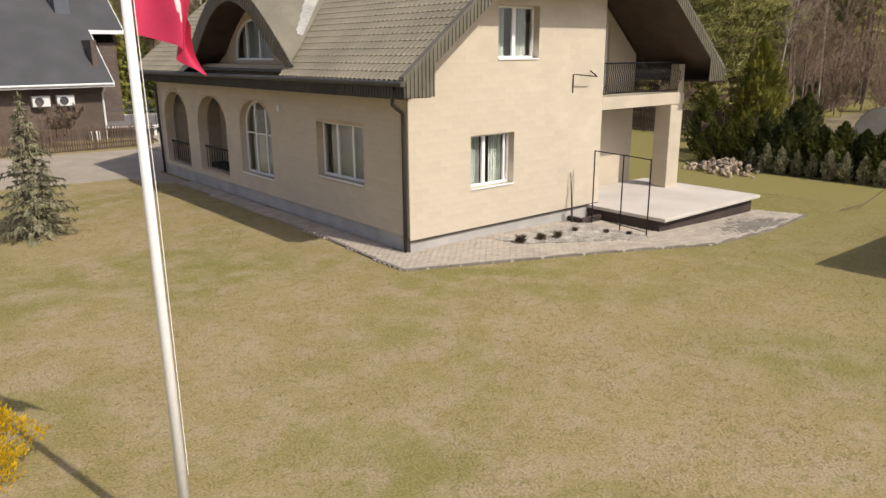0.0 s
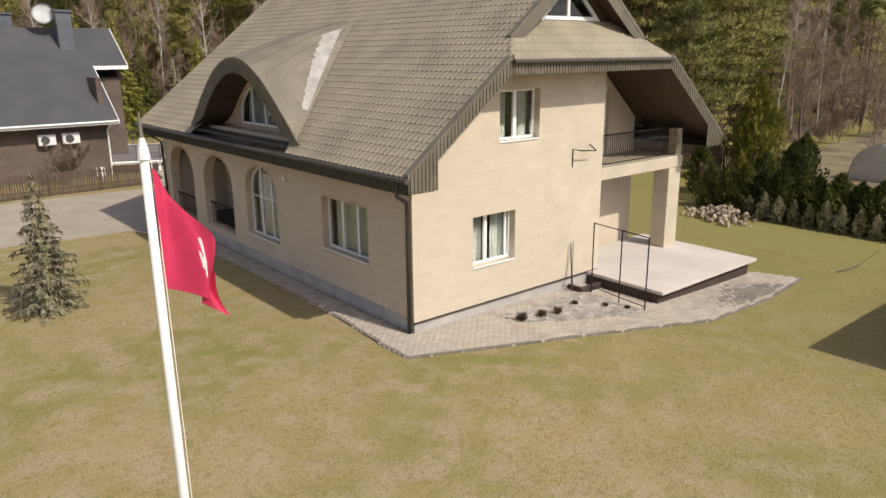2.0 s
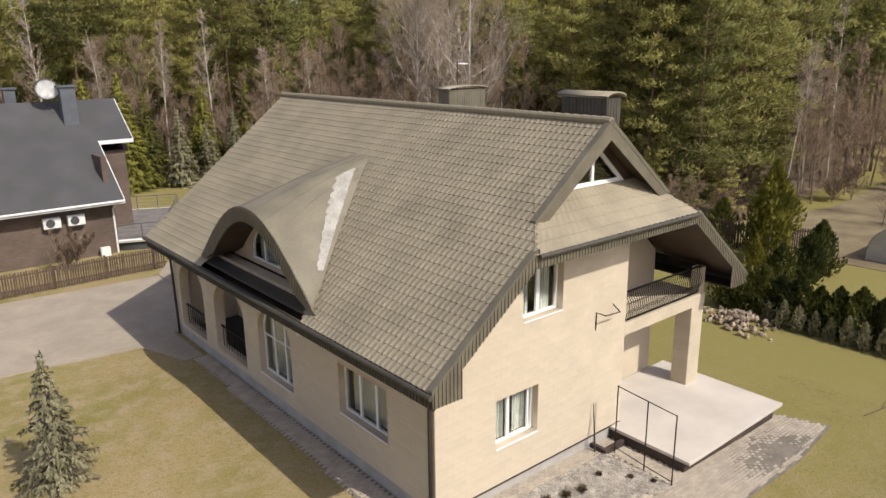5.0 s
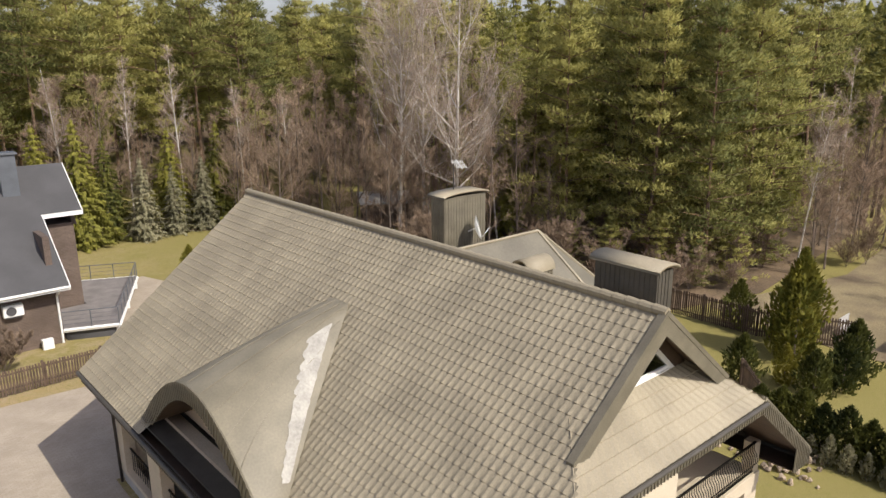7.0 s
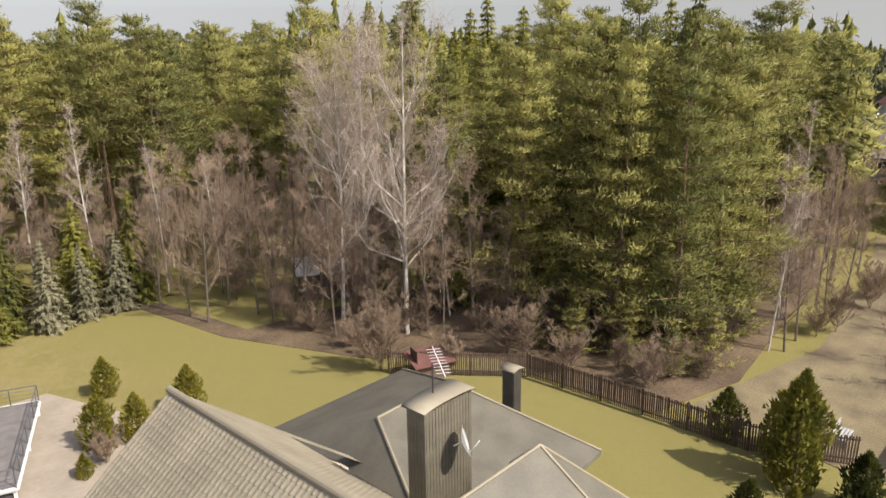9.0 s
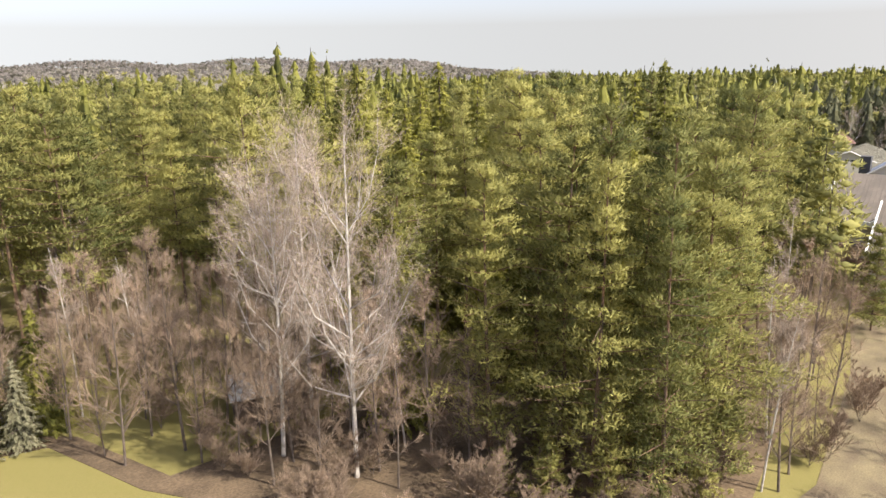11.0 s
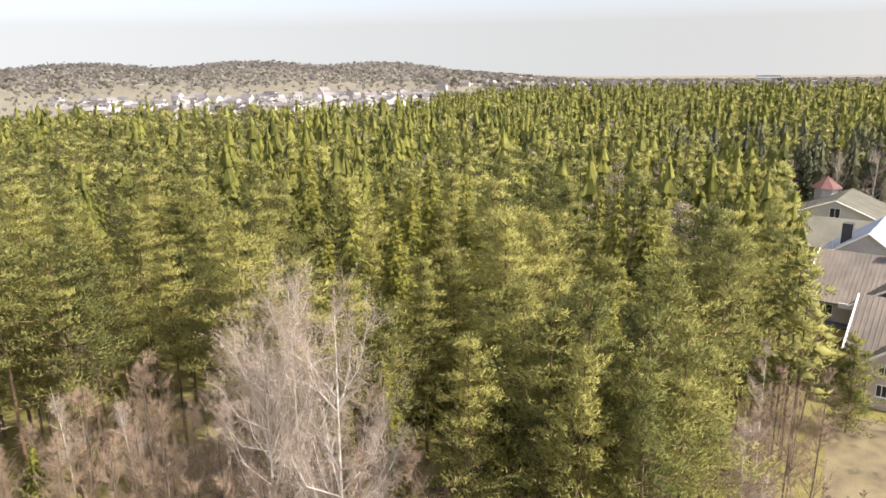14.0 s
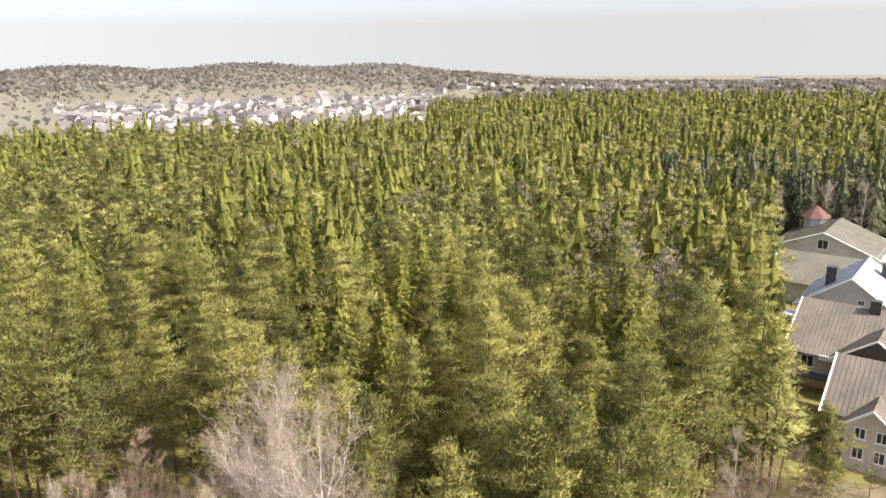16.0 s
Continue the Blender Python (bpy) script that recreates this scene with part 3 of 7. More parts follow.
walls = {o.name: o for o in house.children}
cladding(walls["gable_wall"], 0.0, 6.95, 0.33, 6.18, [box_cut(gw), box_cut(uw)], 1.5, lambda x, z: z < 4.3 + 0.8 * x)
arch_cuts = []
for ring in (aw, a2, a1):
    xa, xb, za, zb = box_cut(ring)
    half, mid_, spring = (xb - xa) / 2, (xa + xb) / 2, {aw[0][0]: 2.45}.get(xa, 2.3)
    arch_cuts.append((xa, xb, za, spring))
    for k in range(7):
        z_ = spring + 0.15 * k
        f_ = min(1.0, max(0.0, (z_ - spring) / (zb - spring)))
        w_ = half * math.sqrt(max(0.0, 1 - f_ * f_))
        if w_ > 0.05:
            arch_cuts.append((mid_ - w_, mid_ + w_, z_, min(z_ + 0.15, zb)))
cladding(walls["side_wall"], -16.25, -0.01, 0.41, 3.7, [box_cut(lw)] + arch_cuts, -2.0, lambda x, z: True)

# windows
window(house, GABLE, gw, [(2.52, 0.05), (3.24, 0.03)], recess=0.2, curtain="open")
window(house, GABLE, uw, [(3.52, 0.06)], recess=0.2, curtain="open")
window(house, SIDE, lw, [(-3.35, 0.045), (-2.6, 0.045)], recess=0.2, curtain="full")
window(house, SIDE, aw, [(-8.2, 0.035), (-7.48, 0.035)], [2.2], recess=0.2, curtain="full")
for ring in (a1, a2):
    x0, x1, y0 = ring[0][0], ring[1][0], ring[0][1]
    rail = part("arch_railing", box(x0, y0 + 0.75, -0.22, x1, y0 + 0.8, -0.17), IRON, house, "black iron railing in the arch", SIDE)
    for k in range(11):
        x = x0 + (x1 - x0) * (k + 0.5) / 11
        part("baluster", tube([(x, y0, -0.195), (x, y0 + 0.76, -0.195)], 0.012, 5), IRON, rail)

# roof
part("roof_slope", tiled_slope(False), TILE, house, "olive wavy metal tiles")
part("roof_slope", tiled_slope(True, per=4), TILE, house, "olive wavy metal tiles")
cap = tube([(0, 0, 0), (0, 0.29, 0.01)], 0.1, 10, None, 0.112)
ridge = part("ridge_batten", box(RIDGE_X - 0.05, SETBACK, RIDGE_Z - 0.08, RIDGE_X + 0.05, BACK, RIDGE_Z + 0.02), TILE, house)
cap_one = part("ridge_cap", cap, TILE, ridge, m=T((RIDGE_X, SETBACK + 0.02, RIDGE_Z + 0.02)))
for k in range(1, 56):
    under(new("ridge_cap", cap_one.data), ridge).matrix_basis = T((RIDGE_X, SETBACK + 0.02 + (BACK - SETBACK) * k / 56, RIDGE_Z + 0.02))

for flip in (False, True):
    fx = (lambda x: 2 * RIDGE_X - x) if flip else (lambda x: x)

    def ring_of(pts, fx=fx):
        return [(fx(x), y) for x, y in (pts[::-1] if flip else pts)]

    low = [(-0.74, 3.70), (0.07, 3.70), (0.07, 4.36), (NOTCH, 6.16), (NOTCH, slope_z(NOTCH) + 0.03), (-0.74, 4.10)]
    board(house, "rake_board", ring_of(low), T((0, FRONT, 0)) @ GABLE, 0.03, CLAD, 0.105)
    high = [(NOTCH + 0.9, slope_z(NOTCH + 0.9) - 0.36), (RIDGE_X, RIDGE_Z - 0.44), (RIDGE_X, RIDGE_Z + 0.03), (NOTCH + 0.55, slope_z(NOTCH + 0.55) + 0.03)]
    board(house, "upper_rake_board", ring_of(high), T((0, SETBACK, 0)) @ GABLE, 0.04, CLAD)
    # verge flashing over the tile edge
    for y, xa, xb in ((FRONT, EAVE_X, NOTCH - 0.1), (SETBACK, NOTCH + 0.5, RIDGE_X)):
        v = [(fx(xa), y - 0.01, slope_z(xa) + 0.07), (fx(xb), y - 0.01, slope_z(xb) + 0.07), (fx(xb), y + 0.16, slope_z(xb) + 0.07), (fx(xa), y + 0.16, slope_z(xa) + 0.07)]
        v += [(a, b, c - 0.12) for a, b, c in v]
        part("verge_trim", mesh_of("verge_trim", v, [(0, 1, 2, 3), (4, 7, 6, 5), (0, 4, 5, 1), (1, 5, 6, 2), (2, 6, 7, 3), (3, 7, 4, 0)], CLAD), CLAD, house)
    # soffits
    deep = 1.66 if flip else 0.1
    for xa, xb, ya, yb in ((-0.70, 2.4 if not flip else 3.1, FRONT + 0.02 if not flip else 0.02, deep) if not flip else (-0.70, 2.4, FRONT + 0.02, deep), (3.15, RIDGE_X, SETBACK + 0.02, 0.4)):
        za, zb = slope_z(xa) - 0.3, slope_z(xb) - 0.3
        if xa > 0:
            za, zb = za + 0.12, zb + 0.12
        v = [(fx(xa), ya, za), (fx(xb), ya, zb), (fx(xb), yb, zb), (fx(xa), yb, za)]
        part("soffit", mesh_of("soffit", v + [(a, b, c + 0.03) for a, b, c in v], [(0, 1, 2, 3), (4, 7, 6, 5), (0, 4, 5, 1), (1, 5, 6, 2), (2, 6, 7, 3), (3, 7, 4, 0)], BROWNWOOD), BROWNWOOD, house)
    part("eave_soffit", box(*((-0.7, FRONT + 0.03, 3.68, 0.0, BACK - 0.05, 3.71) if not flip else (11.1, FRONT + 0.03, 3.68, 11.8, BACK - 0.05, 3.71))), BROWNWOOD, house)
    # eave fascia with seams, gutter; the fascia's shade is put into its darker colour
    if not flip:
        board(house, "eave_fascia", rect(-BACK, 3.66, -FRONT, 4.05), SIDE @ T((0, 0, 0.72)), 0.03, DARKCLAD, 0.11)
    else:
        part("eave_fascia", box(11.80, FRONT, 3.66, 11.83, BACK, 4.05), DARKCLAD, house)
    gx = EAVE_X - 0.045 if not flip else EAVE_X2 + 0.045
    part("gutter", tube([(gx, FRONT - 0.02, 3.985), (gx, BACK, 3.985)], 0.062, 10), DARKCLAD, house, "dark round gutter")

# corner downpipes
part("downpipe", tube([(-0.78, -0.5, 3.95), (-0.72, -0.45, 3.72), (-0.5, -0.1, 3.52), (-0.11, 0.06, 3.3), (-0.07, 0.1, 3.1), (-0.07, 0.1, 0.05)], 0.048, 10), PIPE, house, "dark brown downpipe at the corner", smooth=True)
part("downpipe", tube([(-0.78, 16.5, 3.95), (-0.5, 16.3, 3.6), (-0.12, 16.12, 3.3), (-0.08, 16.1, 0.05)], 0.048, 8), PIPE, house, smooth=True)
part("wall_lamp", box(-0.07, 6.08, 3.0, 0.0, 6.2, 3.18, 0.015), WHITE, house, "small white wall lamp")

# small skirt roof below the gable window
def skirt():
    bm = bmesh.new()
    n = 160
    rows = 5
    vs = []
    for r in range(rows + 1):
        t = r / rows
        y, z = FRONT - 0.03 + t * (0.34 - FRONT), 6.43 + t * 1.0
        for step in ((0.0, 0.025) if r else (0.025,)):
            lo = EAVE_X + (z + 0.03 - EAVE_Z) / RISE - 0.05
            hi = 2 * RIDGE_X - lo
            vs.append([bm.verts.new((lo + (hi - lo) * k / n, y, z + step + 0.009 * math.cos(k * 1.05))) for k in range(n + 1)])
    for a, b in zip(vs, vs[1:]):
        for k in range(n):
            bm.faces.new((a[k], a[k + 1], b[k + 1], b[k]))
    return bm


part("skirt_roof", skirt(), TILE, house, "small tiled skirt roof under the gable window")
board(house, "skirt_fascia", rect(NOTCH, 6.12, 2 * RIDGE_X - NOTCH, 6.42), T((0, FRONT - 0.005, 0)) @ GABLE, 0.03, CLAD, 0.11)
part("gutter", tube([(NOTCH - 0.05, FRONT - 0.08, 6.42), (2 * RIDGE_X - NOTCH + 0.02, FRONT - 0.08, 6.40)], 0.055, 10), DARKCLAD, house)
part("skirt_soffit", box(NOTCH, FRONT + 0.02, 6.14, 2 * RIDGE_X - NOTCH, 1.64, 6.17), BROWNWOOD, house)
tri_ring = [(4.42, 7.42), (6.95, 7.42), (5.68, 8.52)]
part("upper_gable_wall", plate([(3.2, 7.0), (7.9, 7.0), (5.55, 8.9)], [tri_ring], 0.2), BROWNWOOD, house, "dark recessed gable", T((0, 0.3, 0)) @ GABLE)
window(house, T((0, 0.3, 0)) @ GABLE, tri_ring, [(5.6, 0.05)], recess=0.0, frame_w=0.11)
part("loft_floor", box(3.5, 0.4, 7.0, 7.6, 15, 7.05), ROOMSHADE, house)

# eyebrow dormer
def eyebrow():
    us = np.linspace(-1, 1, 61)
    front = np.stack([np.full(61, DORM_X), DORM_Y + DORM_HALF * us, slope_z(DORM_X) + 0.02 + 2.24 * brow(us)], 1)
    bx = brow_back(us)
    back = np.stack([bx, DORM_Y + 0.1 + (DORM_HALF - 0.1) * us * (1 - 0.12 * (1 - np.abs(us))), slope_z(bx) + 0.05], 1)
    ts = np.linspace(0, 1, 13)
    v = np.concatenate([front * (1 - t) + back * t + [[0, 0, 0.09 * math.sin(math.pi * t)]] * brow(us)[:, None] for t in ts])
    i, j = np.meshgrid(np.arange(12), np.arange(60), indexing="ij")
    q = np.stack([i * 61 + j, (i + 1) * 61 + j, (i + 1) * 61 + j + 1, i * 61 + j + 1], -1).reshape(-1, 4)
    return v, q, front


dv, dq, dfront = eyebrow()
# the pale worn strip runs up the flank nearer the gable end
hood = part("dormer_hood", mesh_of("dormer_hood", dv, dq, DORMER, smooth=True), DORMER, house, "smooth curved metal dormer hood")


def hood_point(u, t, lift=0.0):
    k = (u + 1) * 30
    a = min(int(k), 59)
    f = k - a
    r = t * 12
    b = min(int(r), 11)
    g = r - b
    p = (dv[b * 61 + a] * (1 - f) + dv[b * 61 + a + 1] * f) * (1 - g) + (dv[(b + 1) * 61 + a] * (1 - f) + dv[(b + 1) * 61 + a + 1] * f) * g
    return p + np.array([0, 0, lift])


rng = random.Random(5)
pv, pq = [], []
for i in range(41):
    u = -0.80 + 0.62 * i / 40
    inner_t = 0.64 + 0.08 * (i / 40) + 0.05 * noise.noise((i * 0.45, 0, 0)) + 0.035 * noise.noise((i * 1.7, 3, 0))
    outer_t = 0.90 + 0.015 * noise.noise((i * 0.6, 9, 0))
    if i in (0, 40):
        inner_t = outer_t - 0.06
    for w in range(5):
        pv.append(hood_point(u, inner_t + (outer_t - inner_t) * w / 4, 0.022))
for i in range(40):
    for w in range(4):
        pq.append((i * 5 + w, i * 5 + w + 1, i * 5 + w + 6, i * 5 + w + 5))
part("worn_strip", mesh_of("worn_strip", pv, pq, PATCH, smooth=True), PATCH, hood, "pale peeling coating strip")
bm = bmesh.new()
for u in (-0.62, -0.45, -0.28, -0.1, 0.1, 0.3):
    tube([hood_point(u * (1 - 0.6 * t), t, 0.012) for t in np.linspace(0.02, 0.97, 14)], 0.010, 4, bm)
part("hood_seams", bm, DORMER, hood)
# lip of the hood
us = np.linspace(-1, 1, 61)
drop = 0.42 * np.clip(brow(us) * 3, 0.12, 1)
lower = np.stack([dfront[:, 0], DORM_Y + (dfront[:, 1] - DORM_Y) * 0.93, np.maximum(dfront[:, 2] - drop, slope_z(DORM_X) + 0.02)], 1)
lv = np.concatenate([dfront + [[-0.03, 0, 0.04]], lower + [[-0.03, 0, 0]], lower + [[0.03, 0, 0]], dfront + [[0.03, 0, 0.0]]])
j = np.arange(60)
lq = np.concatenate([np.stack([j + a * 61, j + 1 + a * 61, j + 1 + b * 61, j + b * 61], 1) for a, b in ((0, 1), (1, 2), (2, 3), (3, 0))])
part("hood_lip", mesh_of("hood_lip", lv, lq, CLAD), CLAD, hood, "seamed metal lip of the dormer")
bm = bmesh.new()
for k in range(1, 60):
    a, b = Vector(lv[k]), Vector(lv[61 + k])
    tube([a + Vector((-0.01, 0, 0)), b + Vector((-0.01, 0, 0))], 0.012, 4, bm)
part("lip_seams", bm, CLAD, hood)
inner = np.concatenate([lower, lower * [[1, 1, 1]] + [[1.0, 0, 0]]])
part("hood_ceiling", mesh_of("hood_ceiling", inner, np.stack([j, j + 61, j + 62, j + 1], 1), BROWNWOOD), BROWNWOOD, hood)
part("dormer_ledge", box(DORM_X - 0.02, DORM_Y - DORM_HALF * 0.97, 4.14, 0.62, DORM_Y + DORM_HALF * 0.97, 4.19), DARKCLAD, house, "dark metal ledge under the dormer")
dw = arch(-9.95, 4.42, -7.3, 4.7, 5.66)
part("dormer_wall", plate([(p[1] * -1, p[2]) for p in lower[::-1]], [dw], 0.15), CREAM_SIDE, house, "cream wall under the hood", SIDE @ T((0, 0, -0.5)))
window(house, SIDE @ T((0, 0, -0.5)), dw, [(-9.1, 0.04), (-8.2, 0.04)], recess=0.04, sill=False, curtain="full")

# balcony and column
part("balcony_floor", box(6.95, 0.0, 2.98, 11.12, 1.65, 3.34, 0.01), CREAM, house, "cream balcony slab")
part("column", box(10.46, 0.03, -0.3, 11.12, 0.6, 2.98, 0.012), CREAM, house, "square cream column")
part("upper_pier", box(10.8, 0.05, 3.34, 11.1, 0.35, 4.2), CREAM, house)
rail = part("balcony_railing", box(6.97, 0.02, 4.26, 10.78, 0.07, 4.30), IRON, house, "black wrought-iron balcony railing")
part("bottom_rail", box(6.97, 0.03, 3.42, 10.78, 0.06, 3.45), IRON, rail)
base_bar = None
for k in range(38):
    x = 7.02 + k * 0.1
    if base_bar is None:
        bm = tube([(0, 0.045, 3.44), (0, 0.02, 3.6), (0, -0.09, 3.78), (0, -0.04, 3.98), (0, 0.04, 4.1), (0, 0.045, 4.27)], 0.011, 5)
        base_bar = part("baluster", bm, IRON, rail, m=T((x, 0, 0)))
    else:
        under(new("baluster", base_bar.data), rail).matrix_basis = T((x, 0, 0))
part("side_rail", box(10.98, 0.45, 4.26, 11.03, 1.65, 4.30), IRON, rail)

# terrace
terrace = thing("terrace", "pale concrete terrace slab on a dark brown base", "terrace")
part("slab", box(6.5, -2.6, 0.21, 11.6, 1.64, 0.31, 0.012), CONCRETE, terrace)
part("base", box(6.54, -2.42, -0.45, 11.42, 1.64, 0.21), DARKBASE, terrace, "dark brown rendered base")
part("step", box(11.42, -1.2, -0.35, 11.5, 1.6, 0.0), CONCRETE, terrace)

# chimneys on the roof
def chimney(x0, y0, x1, y1, z0, z1, label, mat, ribs=0.12):
    c = part("chimney", box(x0, y0, z0, x1, y1, z1), mat, house, label)
    bm = bmesh.new()
    for k in range(int((y1 - y0) / ribs)):
        y = y0 + ribs * (k + 0.5)
        for x in (x0, x1):
            box(x - 0.012, y - 0.012, z0, x + 0.012, y + 0.012, z1, bm=bm)
    for k in range(int((x1 - x0) / ribs)):
        x = x0 + ribs * (k + 0.5)
        for y in (y0, y1):
            box(x - 0.012, y - 0.012, z0, x + 0.012, y + 0.012, z1, bm=bm)
    part("chimney_ribs", bm, mat, c)
    n = 9
    bm = bmesh.new()
    ringsa = []
    for k in range(n):
        a = math.pi * k / (n - 1)
        cx, w, h = (x0 + x1) / 2, (x1 - x0) / 2 + 0.09, 0.11
        ringsa.append([bm.verts.new((cx - w * math.cos(a), y, z1 + 0.05 + h * math.sin(a) - d)) for d in (0, 0.05) for y in (y0 - 0.1, y1 + 0.1)])
    for a, b in zip(ringsa, ringsa[1:]):
        bm.faces.new((a[0], a[1], b[1], b[0])), bm.faces.new((a[3], a[2], b[2], b[3]))
        bm.faces.new((a[0], b[0], b[2], a[2])), bm.faces.new((a[1], a[3], b[3], b[1]))
    part("chimney_cap", bm, TILE, c, "curved metal chimney cap", smooth=True)
    return c


chimney(6.15, 0.38, 6.72, 1.9, 7.9, 9.62, "dark clad chimney on the ridge", DARKCLAD)
big = chimney(8.95, 9.95, 10.8, 10.6, 5.0, 9.38, "olive ribbed chimney with antenna and dish", CLAD)
chimney(18.9, 14.6, 19.4, 15.2, 3.2, 5.5, "slender dark chimney on the extension", DARKCLAD)
mast = part("antenna_mast", tube([(9.75, 10.4, 7.0), (9.75, 10.4, 10.4)], 0.022, 6), PIPE, house, "aerial on the chimney")
bm = tube([(9.5, 9.7, 10.32), (10.6, 11.2, 10.36)], 0.014, 5)
for k in range(9):
    x, y = 9.6 + k * 0.115, 9.84 + k * 0.157
    tube([(x - 0.16, y + 0.12, 10.34), (x + 0.16, y - 0.12, 10.34)], 0.007, 4, bm)
part("aerial", bm, WHITE, mast)


def dish(radius=0.42):
    bm = bmesh.new()
    rings = []
    for r in range(5):
        rr = radius * r / 4
        rings.append([bm.verts.new((rr * math.cos(a), rr * math.sin(a), 0.12 * (rr / radius) ** 2)) for a in (2 * math.pi * k / 20 for k in range(20))] if r else [bm.verts.new((0, 0, 0))])
    for k in range(20):
        bm.faces.new((rings[0][0], rings[1][k], rings[1][(k + 1) % 20]))
    for a, b in zip(rings[1:], rings[2:]):
        for k in range(20):
            bm.faces.new((a[k], b[k], b[(k + 1) % 20], a[(k + 1) % 20]))
    bmesh.ops.solidify(bm, geom=bm.faces[:], thickness=0.012)
    tube([(0, -radius * 0.9, 0.1), (0, -0.1, 0.45)], 0.012, 5, bm)
    tube([(0, 0, 0), (0, -0.05, -0.25)], 0.02, 6, bm)
    return bm


part("satellite_dish", dish(), WHITE, house, "white satellite dish", T((9.9, 9.5, 8.35)) @ pose(0, 0, 0, 75, 0, 45), smooth=True)

# rear cross wing under the ridge, hipped at its end
cv = [(6.9, 7.85, 8.35), (11.1, 7.85, 8.35), (11.9, 5.3, 5.8), (9.0, 5.3, 5.8), (13.9, 6.4, 5.75), (13.2, 10.4, 5.75), (9.0, 10.4, 5.75)]
cv += [(x, y, z - 0.18) for x, y, z in cv]
me = bpy.data.meshes.new("cross_roof")
me.from_pydata(cv, [], [(0, 3, 2, 1), (1, 2, 4), (1, 4, 5), (1, 5, 6, 0), (2, 3, 10, 9), (4, 2, 9, 11), (5, 4, 11, 12), (6, 5, 12, 13), (9, 10, 13, 12, 11)])
me.materials.append(REARROOF)
cross = part("cross_roof", me, REARROOF, house, "smooth olive roof of the rear wing")
for a, b in ((0, 1), (1, 2), (1, 4), (1, 5)):
    part("hip_cap", tube([Vector(cv[a]) + Vector((0, 0, 0.02)), Vector(cv[b]) + Vector((0, 0, 0.02))], 0.05, 6), TILE, cross)
part("rear_wall", box(9.0, 5.7, 2.6, 11.8, 10.1, 5.68), CREAM, house)
part("rear_downpipe", tube([(11.95, 5.5, 5.7), (11.95, 5.5, 2.7)], 0.045, 8), DARKCLAD, house, "dark downpipe")
# arched roof vent
vent = part("roof_vent", box(7.7, 5.0, 7.3, 8.5, 5.62, 8.25), CLAD, house, "arched ribbed metal roof vent")
bm = bmesh.new()
for k in range(7):
    box(7.76 + k * 0.11, 4.985, 7.3, 7.79 + k * 0.11, 5.0, 8.25, bm=bm)
part("vent_ribs", bm, CLAD, vent)
bm = bmesh.new()
rows = []
for k in range(13):
    c, h = -math.cos(math.pi * k / 12), math.sin(math.pi * k / 12)
    rows.append([bm.verts.new((x, 5.31 + r * c, 8.25 + r * h)) for r in (0.36, 0.31) for x in (7.5, 8.54)])
for p, q in zip(rows, rows[1:]):
    bm.faces.new((p[0], p[1], q[1], q[0])), bm.faces.new((p[3], p[2], q[2], q[3]))
    bm.faces.new((p[0], q[0], q[2], p[2])), bm.faces.new((p[1], p[3], q[3], q[1]))
part("vent_hood", bm, TILE, vent, smooth=True)
# solid plate, its dark colour standing in for shade inside the vent
part("vent_opening", box(7.67, 5.05, 7.4, 7.7, 5.57, 8.3), DARKCLAD, vent, "dark plate standing in for the shaded vent opening")

# low extension behind
ext = thing("extension", "low rear wing with smooth olive hipped roof", "house")
part("wing_wall", box(11.1, 11.8, -0.6, 18.7, 21.3, 2.95), CREAM, ext)
hv = [(10.2, 10.4, 2.9), (19.9, 11.0, 2.9), (19.9, 22.3, 2.95), (11.0, 22.3, 2.95), (13.0, 16.4, 5.25), (17.4, 16.9, 4.95), (8.0, 14.2, 6.6), (8.6, 19.2, 4.6)]
hv += [(a, b, c - 0.2) for a, b, c in hv[:4]]
me = bpy.data.meshes.new("hip_roof")
me.from_pydata(hv, [], [(0, 1, 5, 4), (1, 2, 5), (2, 3, 4, 5), (3, 0, 4), (0, 8, 9, 1), (1, 9, 10, 2), (2, 10, 11, 3), (3, 11, 8, 0), (8, 11, 10, 9)])
me.materials.append(REARROOF)
part("hip_roof", me, REARROOF, ext, "smooth olive hipped roof")
for a, b in ((1, 5), (2, 5), (0, 4), (4, 5)):
    part("hip_cap", tube([Vector(hv[a]) + Vector((0, 0, 0.02)), Vector(hv[b]) + Vector((0, 0, 0.02))], 0.06, 6), TILE, ext)


# ---- trees ----
def tufts(centre, way, length, width, rng, face=None):
    """Slender triangles: one at each centre, pointing along way."""
    way = way / np.linalg.norm(way, axis=1, keepdims=True)
    side = np.cross(way, rng.normal(size=way.shape) * 0.62 + np.array([0, 0, 1.0]) if face is None else face + 0.7 * rng.normal(size=way.shape))
    side /= np.linalg.norm(side, axis=1, keepdims=True) + 1e-9
    length, width = np.broadcast_to(length, len(way))[:, None], np.broadcast_to(width, len(way))[:, None]
    v = np.stack([centre - way * length * 0.4 + side * width, centre - way * length * 0.4 - side * width, centre + way * length * 0.6], 1).reshape(-1, 3)
    return v, np.arange(len(v)).reshape(-1, 3)


def joined(pieces):
    vs, fs, at = [], [], 0
    for v, f in pieces:
        vs.append(v), fs.append(f + at)
        at += len(v)
    return np.concatenate(vs), np.concatenate(fs)


